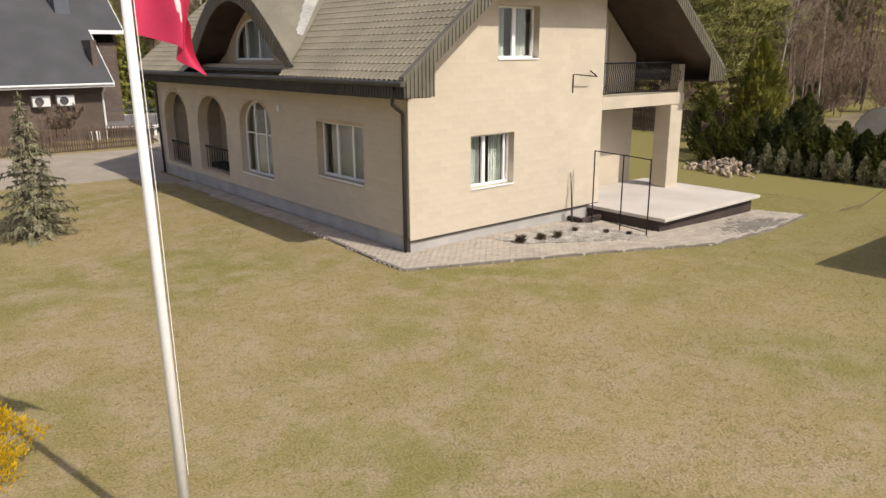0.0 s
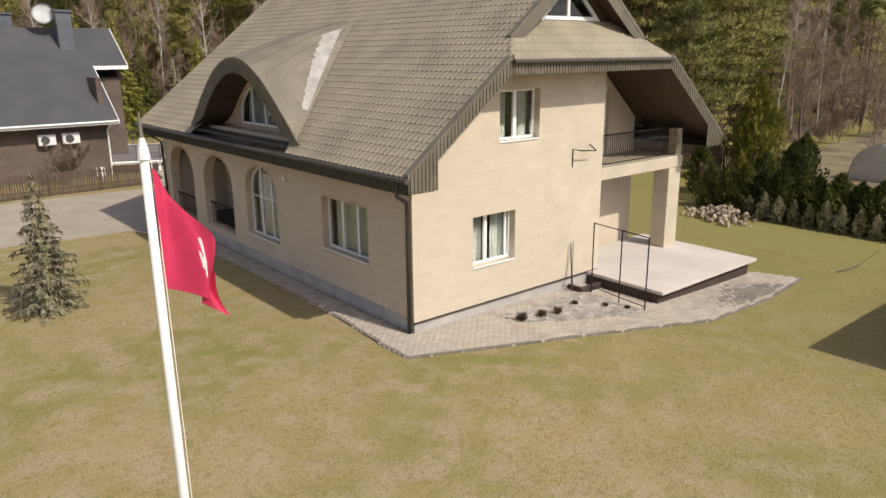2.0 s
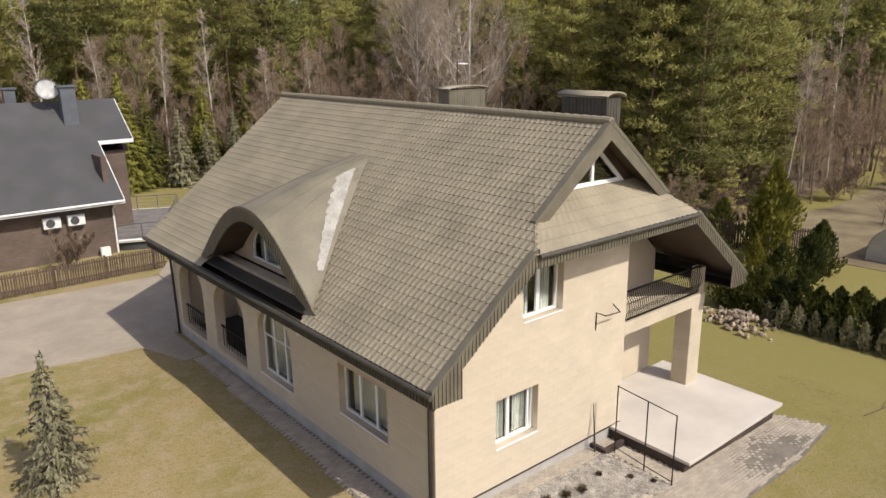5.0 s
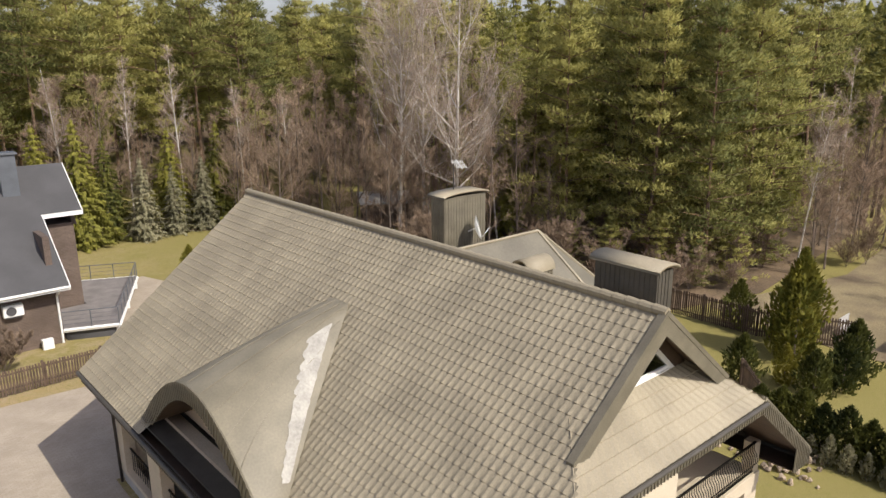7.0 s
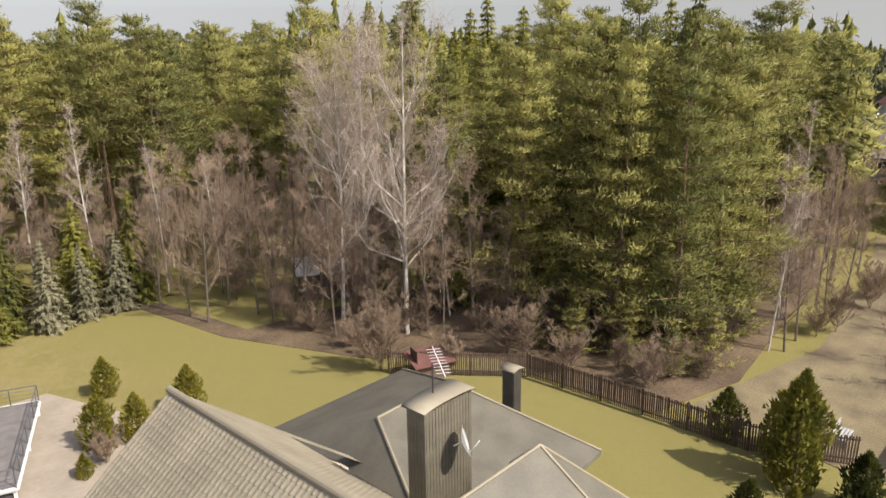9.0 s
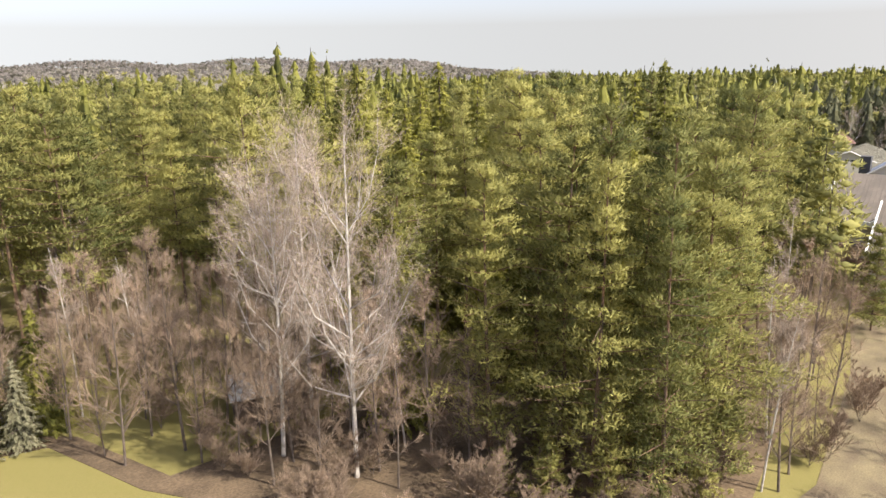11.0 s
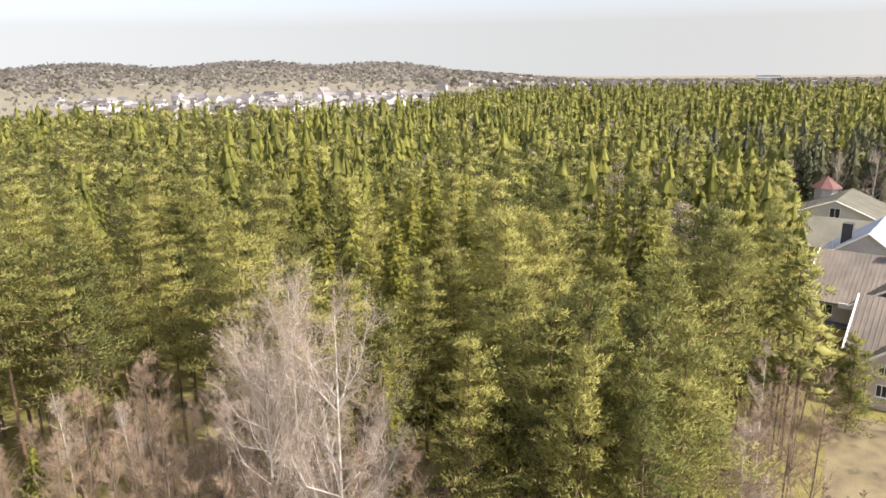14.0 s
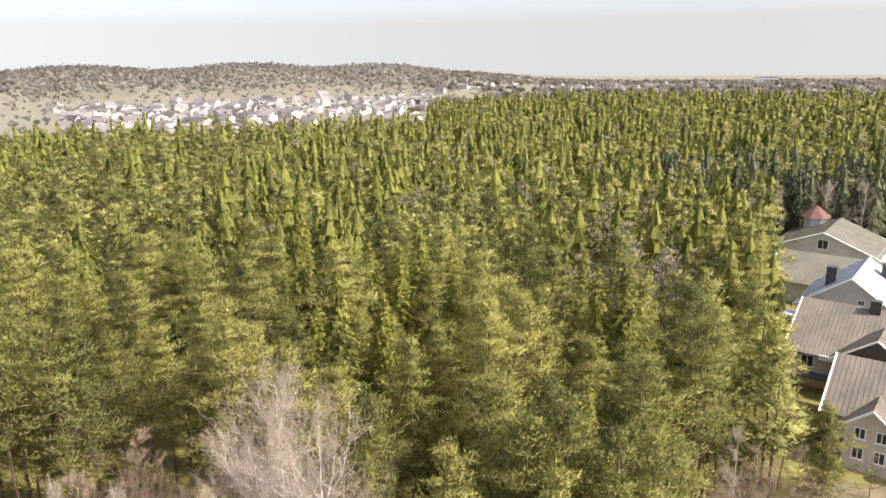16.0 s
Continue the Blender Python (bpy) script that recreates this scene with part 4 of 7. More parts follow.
def stick(p, q, r0, r1, sides=3):
    """Tapered bars from p to q (arrays), as triangles."""
    p, q = np.atleast_2d(p), np.atleast_2d(q)
    n = len(p)
    way = q - p
    way = way / (np.linalg.norm(way, axis=1, keepdims=True) + 1e-9)
    side = np.cross(way, np.array([0.32, 0.21, 0.93]))
    side /= np.linalg.norm(side, axis=1, keepdims=True) + 1e-9
    over = np.cross(way, side)
    r0, r1 = np.broadcast_to(r0, n)[:, None], np.broadcast_to(r1, n)[:, None]
    a = 2 * np.pi * np.arange(sides) / sides
    low = [p + r0 * (math.cos(t) * side + math.sin(t) * over) for t in a]
    high = [q + r1 * (math.cos(t) * side + math.sin(t) * over) for t in a]
    v = np.stack(low + high, 1).reshape(-1, 3)
    f = []
    for k in range(sides):
        m = (k + 1) % sides
        f += [(k, m, sides + m), (k, sides + m, sides + k)]
    return v, (np.array(f)[None] + 2 * sides * np.arange(n)[:, None, None]).reshape(-1, 3)


def trunk_line(height, lean, rng, steps=8):
    t = np.linspace(0, 1, steps + 1)
    bend = rng.normal(0, 0.012 * height, 2)
    return np.stack([lean[0] * t * height + bend[0] * np.sin(t * 3.1), lean[1] * t * height + bend[1] * np.sin(t * 2.6), t * height], 1)


def along(line, t):
    k = np.clip(np.asarray(t) * (len(line) - 1), 0, len(line) - 1.001)
    i = k.astype(int)
    f = (k - i)[..., None]
    return line[i] * (1 - f) + line[i + 1] * f


def pine(height, seed, whorls=13, per=30, bottom=0.42, spread=3.3, tuft=0.34):
    """Trunk and crown of a Scots pine: bare below, whorls of upswept boughs carrying flat pads of needles above."""
    rng = np.random.default_rng(seed)
    line = trunk_line(height * 0.97, rng.normal(0, 0.012, 2), rng)
    big = height / 20
    rad = np.linspace(0.17, 0.035, len(line)) * big
    wood = [stick(line[i], line[i + 1], rad[i], rad[i + 1], 7) for i in range(len(line) - 1)]
    root, tip, rel_of = [], [], []
    for k in range(whorls):
        rel = (k + rng.uniform(-0.25, 0.25)) / (whorls - 1)
        rel = min(max(rel, 0.0), 1.0)
        n = rng.integers(4, 7) if rel < 0.85 else 3
        start = rng.uniform(0, 2 * np.pi)
        lopsided = rng.uniform(0, 2 * np.pi)
        for j in range(n):
            ang = start + 2 * np.pi * (j + rng.uniform(-0.3, 0.3)) / n
            reach = spread * big * (0.55 + 0.55 * math.sin(math.pi * min(1, 0.2 + 0.7 * rel))) * (1.06 - rel) ** 0.42 * rng.uniform(0.4, 1.15) * (1 + 0.35 * math.cos(ang - lopsided))
            p = along(line, np.array([bottom + (0.975 - bottom) * rel]))[0]
            root.append(p)
            tip.append(p + [math.cos(ang) * reach, math.sin(ang) * reach, reach * rng.uniform(0.05, 0.35) + 0.5 * big * rel**3])
            rel_of.append(rel)
    root, tip, rel_of = np.array(root), np.array(tip), np.array(rel_of)
    wood.append(stick(root, tip, 0.05, 0.012, 4))
    dead = 9
    dr = along(line, rng.uniform(0.1, max(0.2, bottom + 0.05), dead))
    da = rng.uniform(0, 6.28, dead)
    wood.append(stick(dr, dr + np.stack([np.cos(da), np.sin(da), rng.uniform(-0.3, 0.2, dead)], 1) * rng.uniform(0.6, 1.6, (dead, 1)) * big, 0.025, 0.008, 3))
    pads = 3
    out = tip - root
    side = np.cross(out, [0, 0, 1.0])
    f = np.array([0.38, 0.72, 1.0])[None, :, None] + rng.uniform(-0.12, 0.08, (len(tip), pads, 1))
    mid = root[:, None] + out[:, None] * f + side[:, None] * rng.uniform(-0.28, 0.28, (len(tip), pads, 1)) + [0, 0, 0.12 * big]
    size = rng.uniform(0.5, 0.95, (len(tip), pads, 1, 1)) * big * (1.1 - 0.35 * rel_of[:, None, None, None]) * (spread / 3.0) ** 0.5
    off = rng.normal(size=(len(tip), pads, per, 3))
    off /= np.linalg.norm(off, axis=3, keepdims=True)
    off *= rng.uniform(0.45, 1.0, (len(tip), pads, per, 1))
    centre = mid[:, :, None] + off * size * np.array([1.2, 1.2, 0.55])
    outward = out[:, None, None] * [1, 1, 0] / (np.linalg.norm(out, axis=1)[:, None, None, None] + 0.1)
    way = off * 0.6 + outward * 0.5 + np.array([0, 0, 0.55]) + 0.45 * rng.normal(size=off.shape)
    face = off * [1, 1, 1.3] + 0.5 * outward + np.array([0, 0, 0.45])
    total = len(tip) * pads * per
    needles = tufts(centre.reshape(-1, 3), way.reshape(-1, 3), tuft * rng.uniform(0.7, 1.3, total), tuft * 0.135, rng, face.reshape(-1, 3))
    round_ = off + 0.9 * outward + np.array([0, 0, 0.45]) + 0.35 * rng.normal(size=off.shape)
    return joined(wood), (*needles, soft(round_))


def spruce(height, seed, tiers=26, per=11, fan=6, width=0.17, tuft=0.36, low=0.04):
    """A spruce: whorls of drooping boughs, shorter to the top."""
    rng = np.random.default_rng(seed)
    line = trunk_line(height, (0, 0), rng)
    rad = np.linspace(0.013, 0.002, len(line)) * height
    wood = [stick(line[i], line[i + 1], rad[i], rad[i + 1], 6) for i in range(len(line) - 1)]
    pieces, p0, p1, norms = [], [], [], []
    for k in range(tiers):
        t = low + (0.99 - low) * (k / (tiers - 1)) ** 0.92
        reach = height * width * (1 - t) ** 0.85 + 0.02 * height
        n = max(4, int(per * (1 - 0.5 * t)))
        for a in rng.uniform(0, 2 * np.pi) + 2 * np.pi * (np.arange(n) + rng.uniform(-0.3, 0.3, n)) / n:
            r = reach * rng.uniform(0.7, 1.15)
            root = along(line, np.array([t]))[0]
            out = np.array([math.cos(a), math.sin(a), 0])
            tip = root + out * r + [0, 0, -r * rng.uniform(0.12, 0.42) + 0.1 * r]
            p0.append(root), p1.append(tip)
            m = max(fan, int(r / tuft * fan * 0.9))
            f = rng.uniform(0.15, 1.05, m)[:, None]
            side = np.cross(out, [0, 0, 1.0])
            sway = rng.uniform(-1, 1, m)[:, None] * (0.38 * r * (1.1 - f))
            c = root + (tip - root) * f + side * sway + [0, 0, 1.0] * rng.normal(0, 0.03, m)[:, None] * height / 10
            w = out + side * np.sign(sway) * 0.7 + np.array([0, 0, -0.35]) + 0.25 * rng.normal(size=(m, 3))
            pieces.append(tufts(c, w, tuft * rng.uniform(0.7, 1.3, m), tuft * 0.2, rng))
            h = m // 2
            norms.append(out + [0, 0, 0.65] + 0.45 * (c - root - (tip - root) * f) / (0.3 * r + 0.05) + 0.25 * rng.normal(size=(m, 3)))
            norms.append(out + [0, 0, 0.45] + 0.3 * rng.normal(size=(h, 3)))
            hang = c[:h] + [0, 0, -0.35 * tuft]
            pieces.append(tufts(hang, out * 0.35 + np.array([0, 0, -1.0]) + 0.2 * rng.normal(size=(h, 3)), 1.3 * tuft * rng.uniform(0.7, 1.3, h), tuft * 0.15, rng, np.tile(out + [0, 0, 0.2], (h, 1))))
    wood.append(stick(np.array(p0), np.array(p1), 0.02, 0.006, 3))
    top = along(line, np.ones(1))[0]
    pieces.append(tufts(top + [0, 0, 0.1] + rng.normal(0, 0.05, (8, 3)), np.array([[0, 0, 1.0]] * 8) + rng.normal(0, 0.3, (8, 3)), tuft, tuft * 0.2, rng))
    norms.append(np.tile([0, 0, 1.0], (8, 1)))
    return joined(wood), (*joined(pieces), soft(np.concatenate(norms)))


def bare(height, seed, limbs=26, twigs=9, spray=4, first=0.25, rise=0.9, thick=0.011, stems=1, reach=0.26, lean=0.02):
    """A leafless tree: trunk and limbs, and its fine twigs."""
    rng = np.random.default_rng(seed)
    wood, fine = [], []
    for _ in range(stems):
        tilt = rng.normal(0, lean if stems == 1 else 0.3, 2)
        line = trunk_line(height * rng.uniform(0.85, 1.0), tilt, rng, 9)
        rad = np.linspace(thick, thick * 0.12, len(line)) * height / stems**0.4
        wood += [stick(line[i], line[i + 1], rad[i], rad[i + 1], 6) for i in range(len(line) - 1)]
        t = first + (0.97 - first) * rng.random(limbs)
        ang = rng.uniform(0, 2 * np.pi, limbs)
        ln = height * reach * (1.12 - t) * rng.uniform(0.6, 1.25, limbs)
        root = along(line, t)
        way = np.stack([np.cos(ang), np.sin(ang), rise * rng.uniform(0.5, 1.4, limbs)], 1)
        way /= np.linalg.norm(way, axis=1, keepdims=True)
        mid = root + way * ln[:, None] * 0.55
        tip = mid + (way + rng.normal(0, 0.25, way.shape) + [0, 0, 0.15]) * ln[:, None] * 0.5
        r = thick * height * 0.32 * (1.1 - t) / stems**0.4 + 0.006
        wood += [stick(root, mid, r, r * 0.6, 4), stick(mid, tip, r * 0.6, 0.005, 3)]
        for a, b in ((root, mid), (mid, tip)):
            f = rng.uniform(0.25, 1.0, (limbs, twigs, 1))
            p = a[:, None] + (b - a)[:, None] * f
            w = way[:, None] * 0.8 + rng.normal(0, 0.55, (limbs, twigs, 3)) + [0, 0, 0.2]
            q = p + w * (ln[:, None, None] * 0.30 * rng.uniform(0.5, 1.2, (limbs, twigs, 1)))
            fine.append(stick(p.reshape(-1, 3), q.reshape(-1, 3), 0.011, 0.004, 3))
            f2 = rng.uniform(0.3, 1.0, (limbs * twigs, spray, 1))
            pp, qq = p.reshape(-1, 1, 3), q.reshape(-1, 1, 3)
            p2 = pp + (qq - pp) * f2
            w2 = (qq - pp) * 0.5 + rng.normal(0, 0.16 * height / 12, p2.shape) + [0, 0, 0.05]
            fine.append(tufts((p2 + w2 * 0.4).reshape(-1, 3), w2.reshape(-1, 3), np.linalg.norm(w2.reshape(-1, 3), axis=1) * 1.2 + 0.1, 0.010, rng))
    return joined(wood), joined(fine)


def birch(height, seed, limbs=22, wide=0.2, forks=7, twigs=7):
    """A leafless birch: white trunk, limbs sweeping upwards to a rounded crown, a haze of fine hanging twigs."""
    rng = np.random.default_rng(seed)
    line = trunk_line(height, rng.normal(0, 0.012, 2), rng, 9)
    rad = np.linspace(0.0088, 0.0012, len(line)) * height
    wood = [stick(line[i], line[i + 1], rad[i], rad[i + 1], 6) for i in range(len(line) - 1)]
    fine = []
    t = 0.22 + 0.66 * np.sort(rng.random(limbs))
    ang = 2.4 * np.arange(limbs) + rng.uniform(-0.5, 0.5, limbs)
    end_z = np.clip(t + rng.uniform(0.14, 0.34, limbs), 0, 0.985)
    girth = height * wide * np.sqrt(np.clip(1 - ((end_z - 0.62) / 0.42) ** 2, 0.06, 1)) * rng.uniform(0.75, 1.12, limbs)
    root = along(line, t)
    axis = np.stack([np.cos(ang), np.sin(ang), 0 * ang], 1)
    end = along(line, end_z) * [1, 1, 0] + axis * girth[:, None] + np.stack([0 * t, 0 * t, end_z * height], 1)
    mid = root + (end - root) * 0.5 + axis * girth[:, None] * 0.16 - np.stack([0 * t, 0 * t, 0.02 * height + 0 * t], 1)
    r = 0.0032 * height * (1.15 - t) + 0.01
    wood += [stick(root, mid, r, r * 0.65, 5), stick(mid, end, r * 0.65, 0.008, 4)]
    for a, b, thick in ((root, mid, 1.0), (mid, end, 0.7), (line[5:-1], line[6:], 0.8)):
        n = len(a)
        f = rng.uniform(0.2, 1.0, (n, forks, 1))
        p = a[:, None] + (b - a)[:, None] * f
        way = (b - a)[:, None] / np.linalg.norm(b - a, axis=1)[:, None, None] + rng.normal(0, 0.5, p.shape) + [0, 0, 0.35]
        q = p + way * height * 0.055 * rng.uniform(0.5, 1.3, (n, forks, 1))
        wood.append(stick(p.reshape(-1, 3), q.reshape(-1, 3), 0.016 * thick, 0.005, 3))
        pp, qq = p.reshape(-1, 1, 3), q.reshape(-1, 1, 3)
        p2 = pp + (qq - pp) * rng.uniform(0.2, 1.0, (n * forks, twigs, 1))
        w2 = (qq - pp) * 0.5 + rng.normal(0, 0.022 * height, p2.shape)
        fine.append(stick(p2.reshape(-1, 3), (p2 + w2).reshape(-1, 3), 0.008, 0.004, 3))
        p3 = (p2 + w2 * rng.uniform(0.4, 1, (n * forks, twigs, 1))).reshape(-1, 1, 3)
        w3 = rng.normal(0, 0.018 * height, (n * forks * twigs, 3, 3)) + [0, 0, 0.04]
        fine.append(tufts((p3 + w3 * 0.5).reshape(-1, 3), w3.reshape(-1, 3), np.linalg.norm(w3.reshape(-1, 3), axis=1) * 1.4, 0.008, rng))
    return joined(wood), joined(fine)


def stand(kind, makers, wood_mat, leaf_mat, spots, label, category, group, leaf="crown", rng=random.Random(3)):
    """Plants trees of a few shapes at spots of (x, y, scale)."""
    shapes = [(mesh_of(kind + "_trunk", *w, wood_mat), mesh_of(kind + "_" + leaf, c[0], c[1], leaf_mat, normals=c[2] if len(c) > 2 else None)) for w, c in makers]
    for k, (x, y, size) in enumerate(spots):
        w, c = shapes[k % len(shapes)]
        ob = thing(kind, label, category, group)
        ob.matrix_basis = T((x, y, float(ground_z(x, y)) - 0.03)) @ pose(0, 0, 0, 0, 0, rng.uniform(0, 360)) @ Matrix.Diagonal((size * rng.uniform(0.92, 1.1), size * rng.uniform(0.92, 1.1), size, 1))
        under(new("trunk", w), ob), under(new(leaf, c), ob)


def inside(x, y, ring):
    hit = False
    for (x0, y0), (x1, y1) in zip(ring, ring[1:] + ring[:1]):
        if (y0 > y) != (y1 > y) and x < (x1 - x0) * (y - y0) / (y1 - y0) + x0:
            hit = not hit
    return hit


def scatter(ring, gap, seed, jitter=0.42):
    """Spots on a loose grid within a ring."""
    rng = random.Random(seed)
    xs, ys = [p[0] for p in ring], [p[1] for p in ring]
    out, y = [], min(ys)
    while y < max(ys):
        x = min(xs)
        while x < max(xs):
            px, py = x + rng.uniform(-jitter, jitter) * gap, y + rng.uniform(-jitter, jitter) * gap
            if inside(px, py, ring):
                out.append((px, py))
            x += gap
        y += gap
    return out


PICK = random.Random(21)
# the wood's nearer part: pines to the east, mixed and bare to the west
pine_edge = [(33.5, 26), (39, 20.5), (37.5, 14.5), (44, 13.5), (60, 18), (76, 24), (74, 60), (52, 84), (30, 88), (4, 86), (-26, 82), (-30, 66), (4, 64), (24, 57), (30, 46), (34.5, 36)]
near_pines, near_spruces = [], []
for x, y in scatter(pine_edge, 4.9, 4):
    west = y > 0.95 * x + 14
    if y - 0.75 * x > 14 and x < 31 and y < 62 and PICK.random() < 0.6:
        continue
    if not west and 46 < math.hypot(x, y) and PICK.random() < 0.36:
        near_spruces.append((x, y, PICK.uniform(0.72, 1.2)))
    else:
        near_pines.append((x, y, PICK.uniform(0.78, 1.14)))
near_pines.sort(key=lambda p: p[0] ** 2 + p[1] ** 2)
stand("pine_tree", [pine(20.5, k, w, 42, b, d) for k, (w, b, d) in enumerate(((12, 0.48, 3.3), (14, 0.38, 3.7), (10, 0.56, 3.2), (12, 0.45, 4.0), (15, 0.34, 3.3), (11, 0.50, 3.8)))], PINEBARK, PINE, near_pines[:230], "tall pine with orange bark and yellow-green crown", "tree", "pines of the wood")
stand("spruce_tree", [spruce(20, 40 + k, 34, 12, 7, 0.155, 0.42) for k in range(3)], DARKBARK, SPRUCE, near_spruces[:90], "tall dark green spruce in the wood", "tree", "spruces of the wood")
street_pines = [(x, y, PICK.uniform(0.7, 0.98)) for x, y in scatter([(50, 15.0), (76, 18.2), (97, 24.5), (122, 31.5), (120, 40), (76, 24.5), (58, 17.5)], 4.2, 44)]
stand("pine_tree", [pine(20.5, 64 + k, 14, 34, bottom=0.25) for k in range(2)], PINEBARK, PINE, street_pines, "pine at the wood's edge beside the street", "tree", "pines of the wood")
edge_pines = [(37.5, 22.0, 0.98), (35.2, 19.2, 0.92), (38.6, 17.2, 1.0), (41.0, 15.2, 0.96), (36.6, 15.6, 0.84), (34.8, 25.6, 0.9), (39.6, 20.8, 1.05), (43.4, 14.6, 0.85)]
stand("pine_tree", [pine(20.5, 60 + k, 17, 44, bottom=0.14, spread=3.7) for k in range(3)], PINEBARK, PINE, edge_pines, "pine with low green boughs at the wood's edge", "tree", "pines of the wood")

# birches
birches = [(28.7, 31.0, 1.0), (31.6, 38.2, 0.98), (27.6, 36.4, 0.88)]
stand("birch_tree", [birch(20, 70 + k) for k in range(3)], BIRCH, BIRCHTWIG, birches, "tall leafless white birch", "tree", "birches", "crown")
slim = [(22.4, 52.0, 0.8), (18.5, 55.5, 0.85), (14.5, 57.5, 0.9), (9.5, 59, 0.86), (5.5, 61, 0.9), (0.5, 62, 0.8), (47.5, 13.2, 0.8), (55, 14.5, 0.82), (41.5, 11.8, 0.72), (25.5, 49, 0.75), (33.0, 31, 0.7), (60, 60, 1.0), (52, 27.5, 0.95), (26, 58, 0.9)]
stand("birch_tree", [bare(18, 80 + k, 26, 8, 4, 0.42, 1.5, 0.006, 1, 0.2, 0.05) for k in range(3)], BIRCH, BIRCHTWIG, slim, "slender leafless birch at the wood's edge", "tree", "birches", "crown")

# bare brown trees and thicket
thicket = [(19.8, 50.5), (21.3, 41), (25, 32.5), (30, 26.5), (35, 25.5), (36, 36), (34, 46), (30, 58), (6, 62), (-25, 64), (-25, 59), (6, 57.5)]
brown = [(x, y, PICK.uniform(0.6, 1.15)) for x, y in scatter(thicket, 2.9, 8)]
right_brown = [(x, y, PICK.uniform(0.55, 1.0)) for x, y in scatter([(38, 10.5), (44, 9.0), (62, 11.5), (78, 16), (98, 26), (96, 29.5), (74, 21), (56, 15), (40, 13.2)], 3.0, 9)]
stand("bare_tree", [bare(12.5, 90 + k, 26, 9, 5, 0.18, 1.1, 0.0075, 1, 0.27) for k in range(5)], DARKBARK, TWIG, brown + right_brown, "leafless brown tree at the wood's edge", "tree", "bare trees", "crown")
stand("bare_shrub", [bare(4.6, 120, 16, 8, 5, 0.1, 1.2, 0.008, 9, 0.32)], DARKBARK, TWIG, [(23.6, 28.0, 1.0), (26.3, 24.8, 0.55)], "leafless reddish-brown spreading shrub on the lawn", "shrub", "", "crown")

# undergrowth at the wood's edge
low_green = [(33.2, 20.5, 0.9), (34.6, 17.8, 1.0), (35.8, 22.6, 0.8), (37.2, 19.4, 1.15), (39.8, 16.4, 1.0), (36.4, 13.4, 0.9), (32.6, 23.2, 0.7), (41.5, 14.0, 1.1), (34.0, 14.6, 0.75), (43.5, 16.5, 1.2), (40.5, 18.6, 1.2), (38.0, 24.5, 1.1)]
stand("young_pine", [pine(4.2, 160 + k, 9, 18, 0.1, 7.5, 0.26) for k in range(2)], PINEBARK, PINE, low_green, "young bushy pine at the wood's edge", "tree", "young pines")
brush = [(x, y, PICK.uniform(0.6, 1.1)) for x, y in scatter([(36.5, 9.5), (40, 5.5), (62, 8.5), (58, 13)], 4.2, 16)]
brush += [(x, y, PICK.uniform(0.6, 1.2)) for x, y in scatter([(23, 33), (30, 25), (31.5, 12.5), (44, 11.5), (44, 20), (36, 30), (30, 42), (22.5, 49), (20.5, 47)], 3.4, 15)]
stand("bare_shrub", [bare(3.4, 170 + k, 14, 7, 4, 0.1, 1.2, 0.007, 5, 0.34) for k in range(3)], DARKBARK, TWIG, brush, "leafless brown undergrowth shrub in the wood", "shrub", "undergrowth", "crown")

# garden conifers
stand("spruce_tree", [spruce(3.55, 200, 19, 11, 7, 0.31, 0.15, 0.03)], DARKBARK, BLUESPRUCE, [(-6.3, 7.9, 1.0)], "young blue-green spruce on the lawn", "tree", "", "crown")
stand("spruce_tree", [spruce(7.5, 210 + k, 22, 13, 9, 0.26, 0.26, 0.02) for k in range(2)], DARKBARK, SPRUCE, [(6.0, 51.2, 1.2), (8.6, 50.8, 1.25), (11.0, 52.3, 1.05), (20.2, 52.2, 1.15), (16.4, 53.2, 1.1)], "broad green spruce behind the lawn", "tree", "garden spruces", "crown")
stand("blue_spruce", [spruce(5.2, 220 + k, 20, 12, 9, 0.26, 0.2, 0.02) for k in range(2)], DARKBARK, BLUESPRUCE, [(13.0, 50.4, 1.22), (15.6, 50.8, 1.05), (18.2, 51.0, 1.15)], "silvery blue spruce behind the lawn", "tree", "garden spruces", "crown")


def thuja(height, seed, girth=0.24, dense=900, tuft=0.22):
    """A dense, upright conifer shrub."""
    rng = np.random.default_rng(seed)
    t = rng.random(dense) ** 0.85
    a = rng.uniform(0, 2 * np.pi, dense)
    lobes = 1 + 0.2 * np.sin(3 * a + 6 * t + seed) + 0.16 * np.sin(5 * a + 13 * t)
    r = height * girth * np.sin(np.pi * np.clip(0.22 + 0.78 * t, 0, 1)) ** 0.95 * lobes * rng.uniform(0.5, 1.12, dense)
    c = np.stack([np.cos(a) * r, np.sin(a) * r, t * height * 0.97 + 0.02], 1)
    w = np.stack([np.cos(a) * 0.55, np.sin(a) * 0.55, np.ones(dense)], 1) + 0.3 * rng.normal(size=(dense, 3))
    wood = stick(np.array([[0, 0, 0]]), np.array([[0, 0, height * 0.9]]), 0.03 * height / 2, 0.01, 6)
    return wood, tufts(c, w, tuft * rng.uniform(0.7, 1.4, dense), tuft * 0.3, rng)


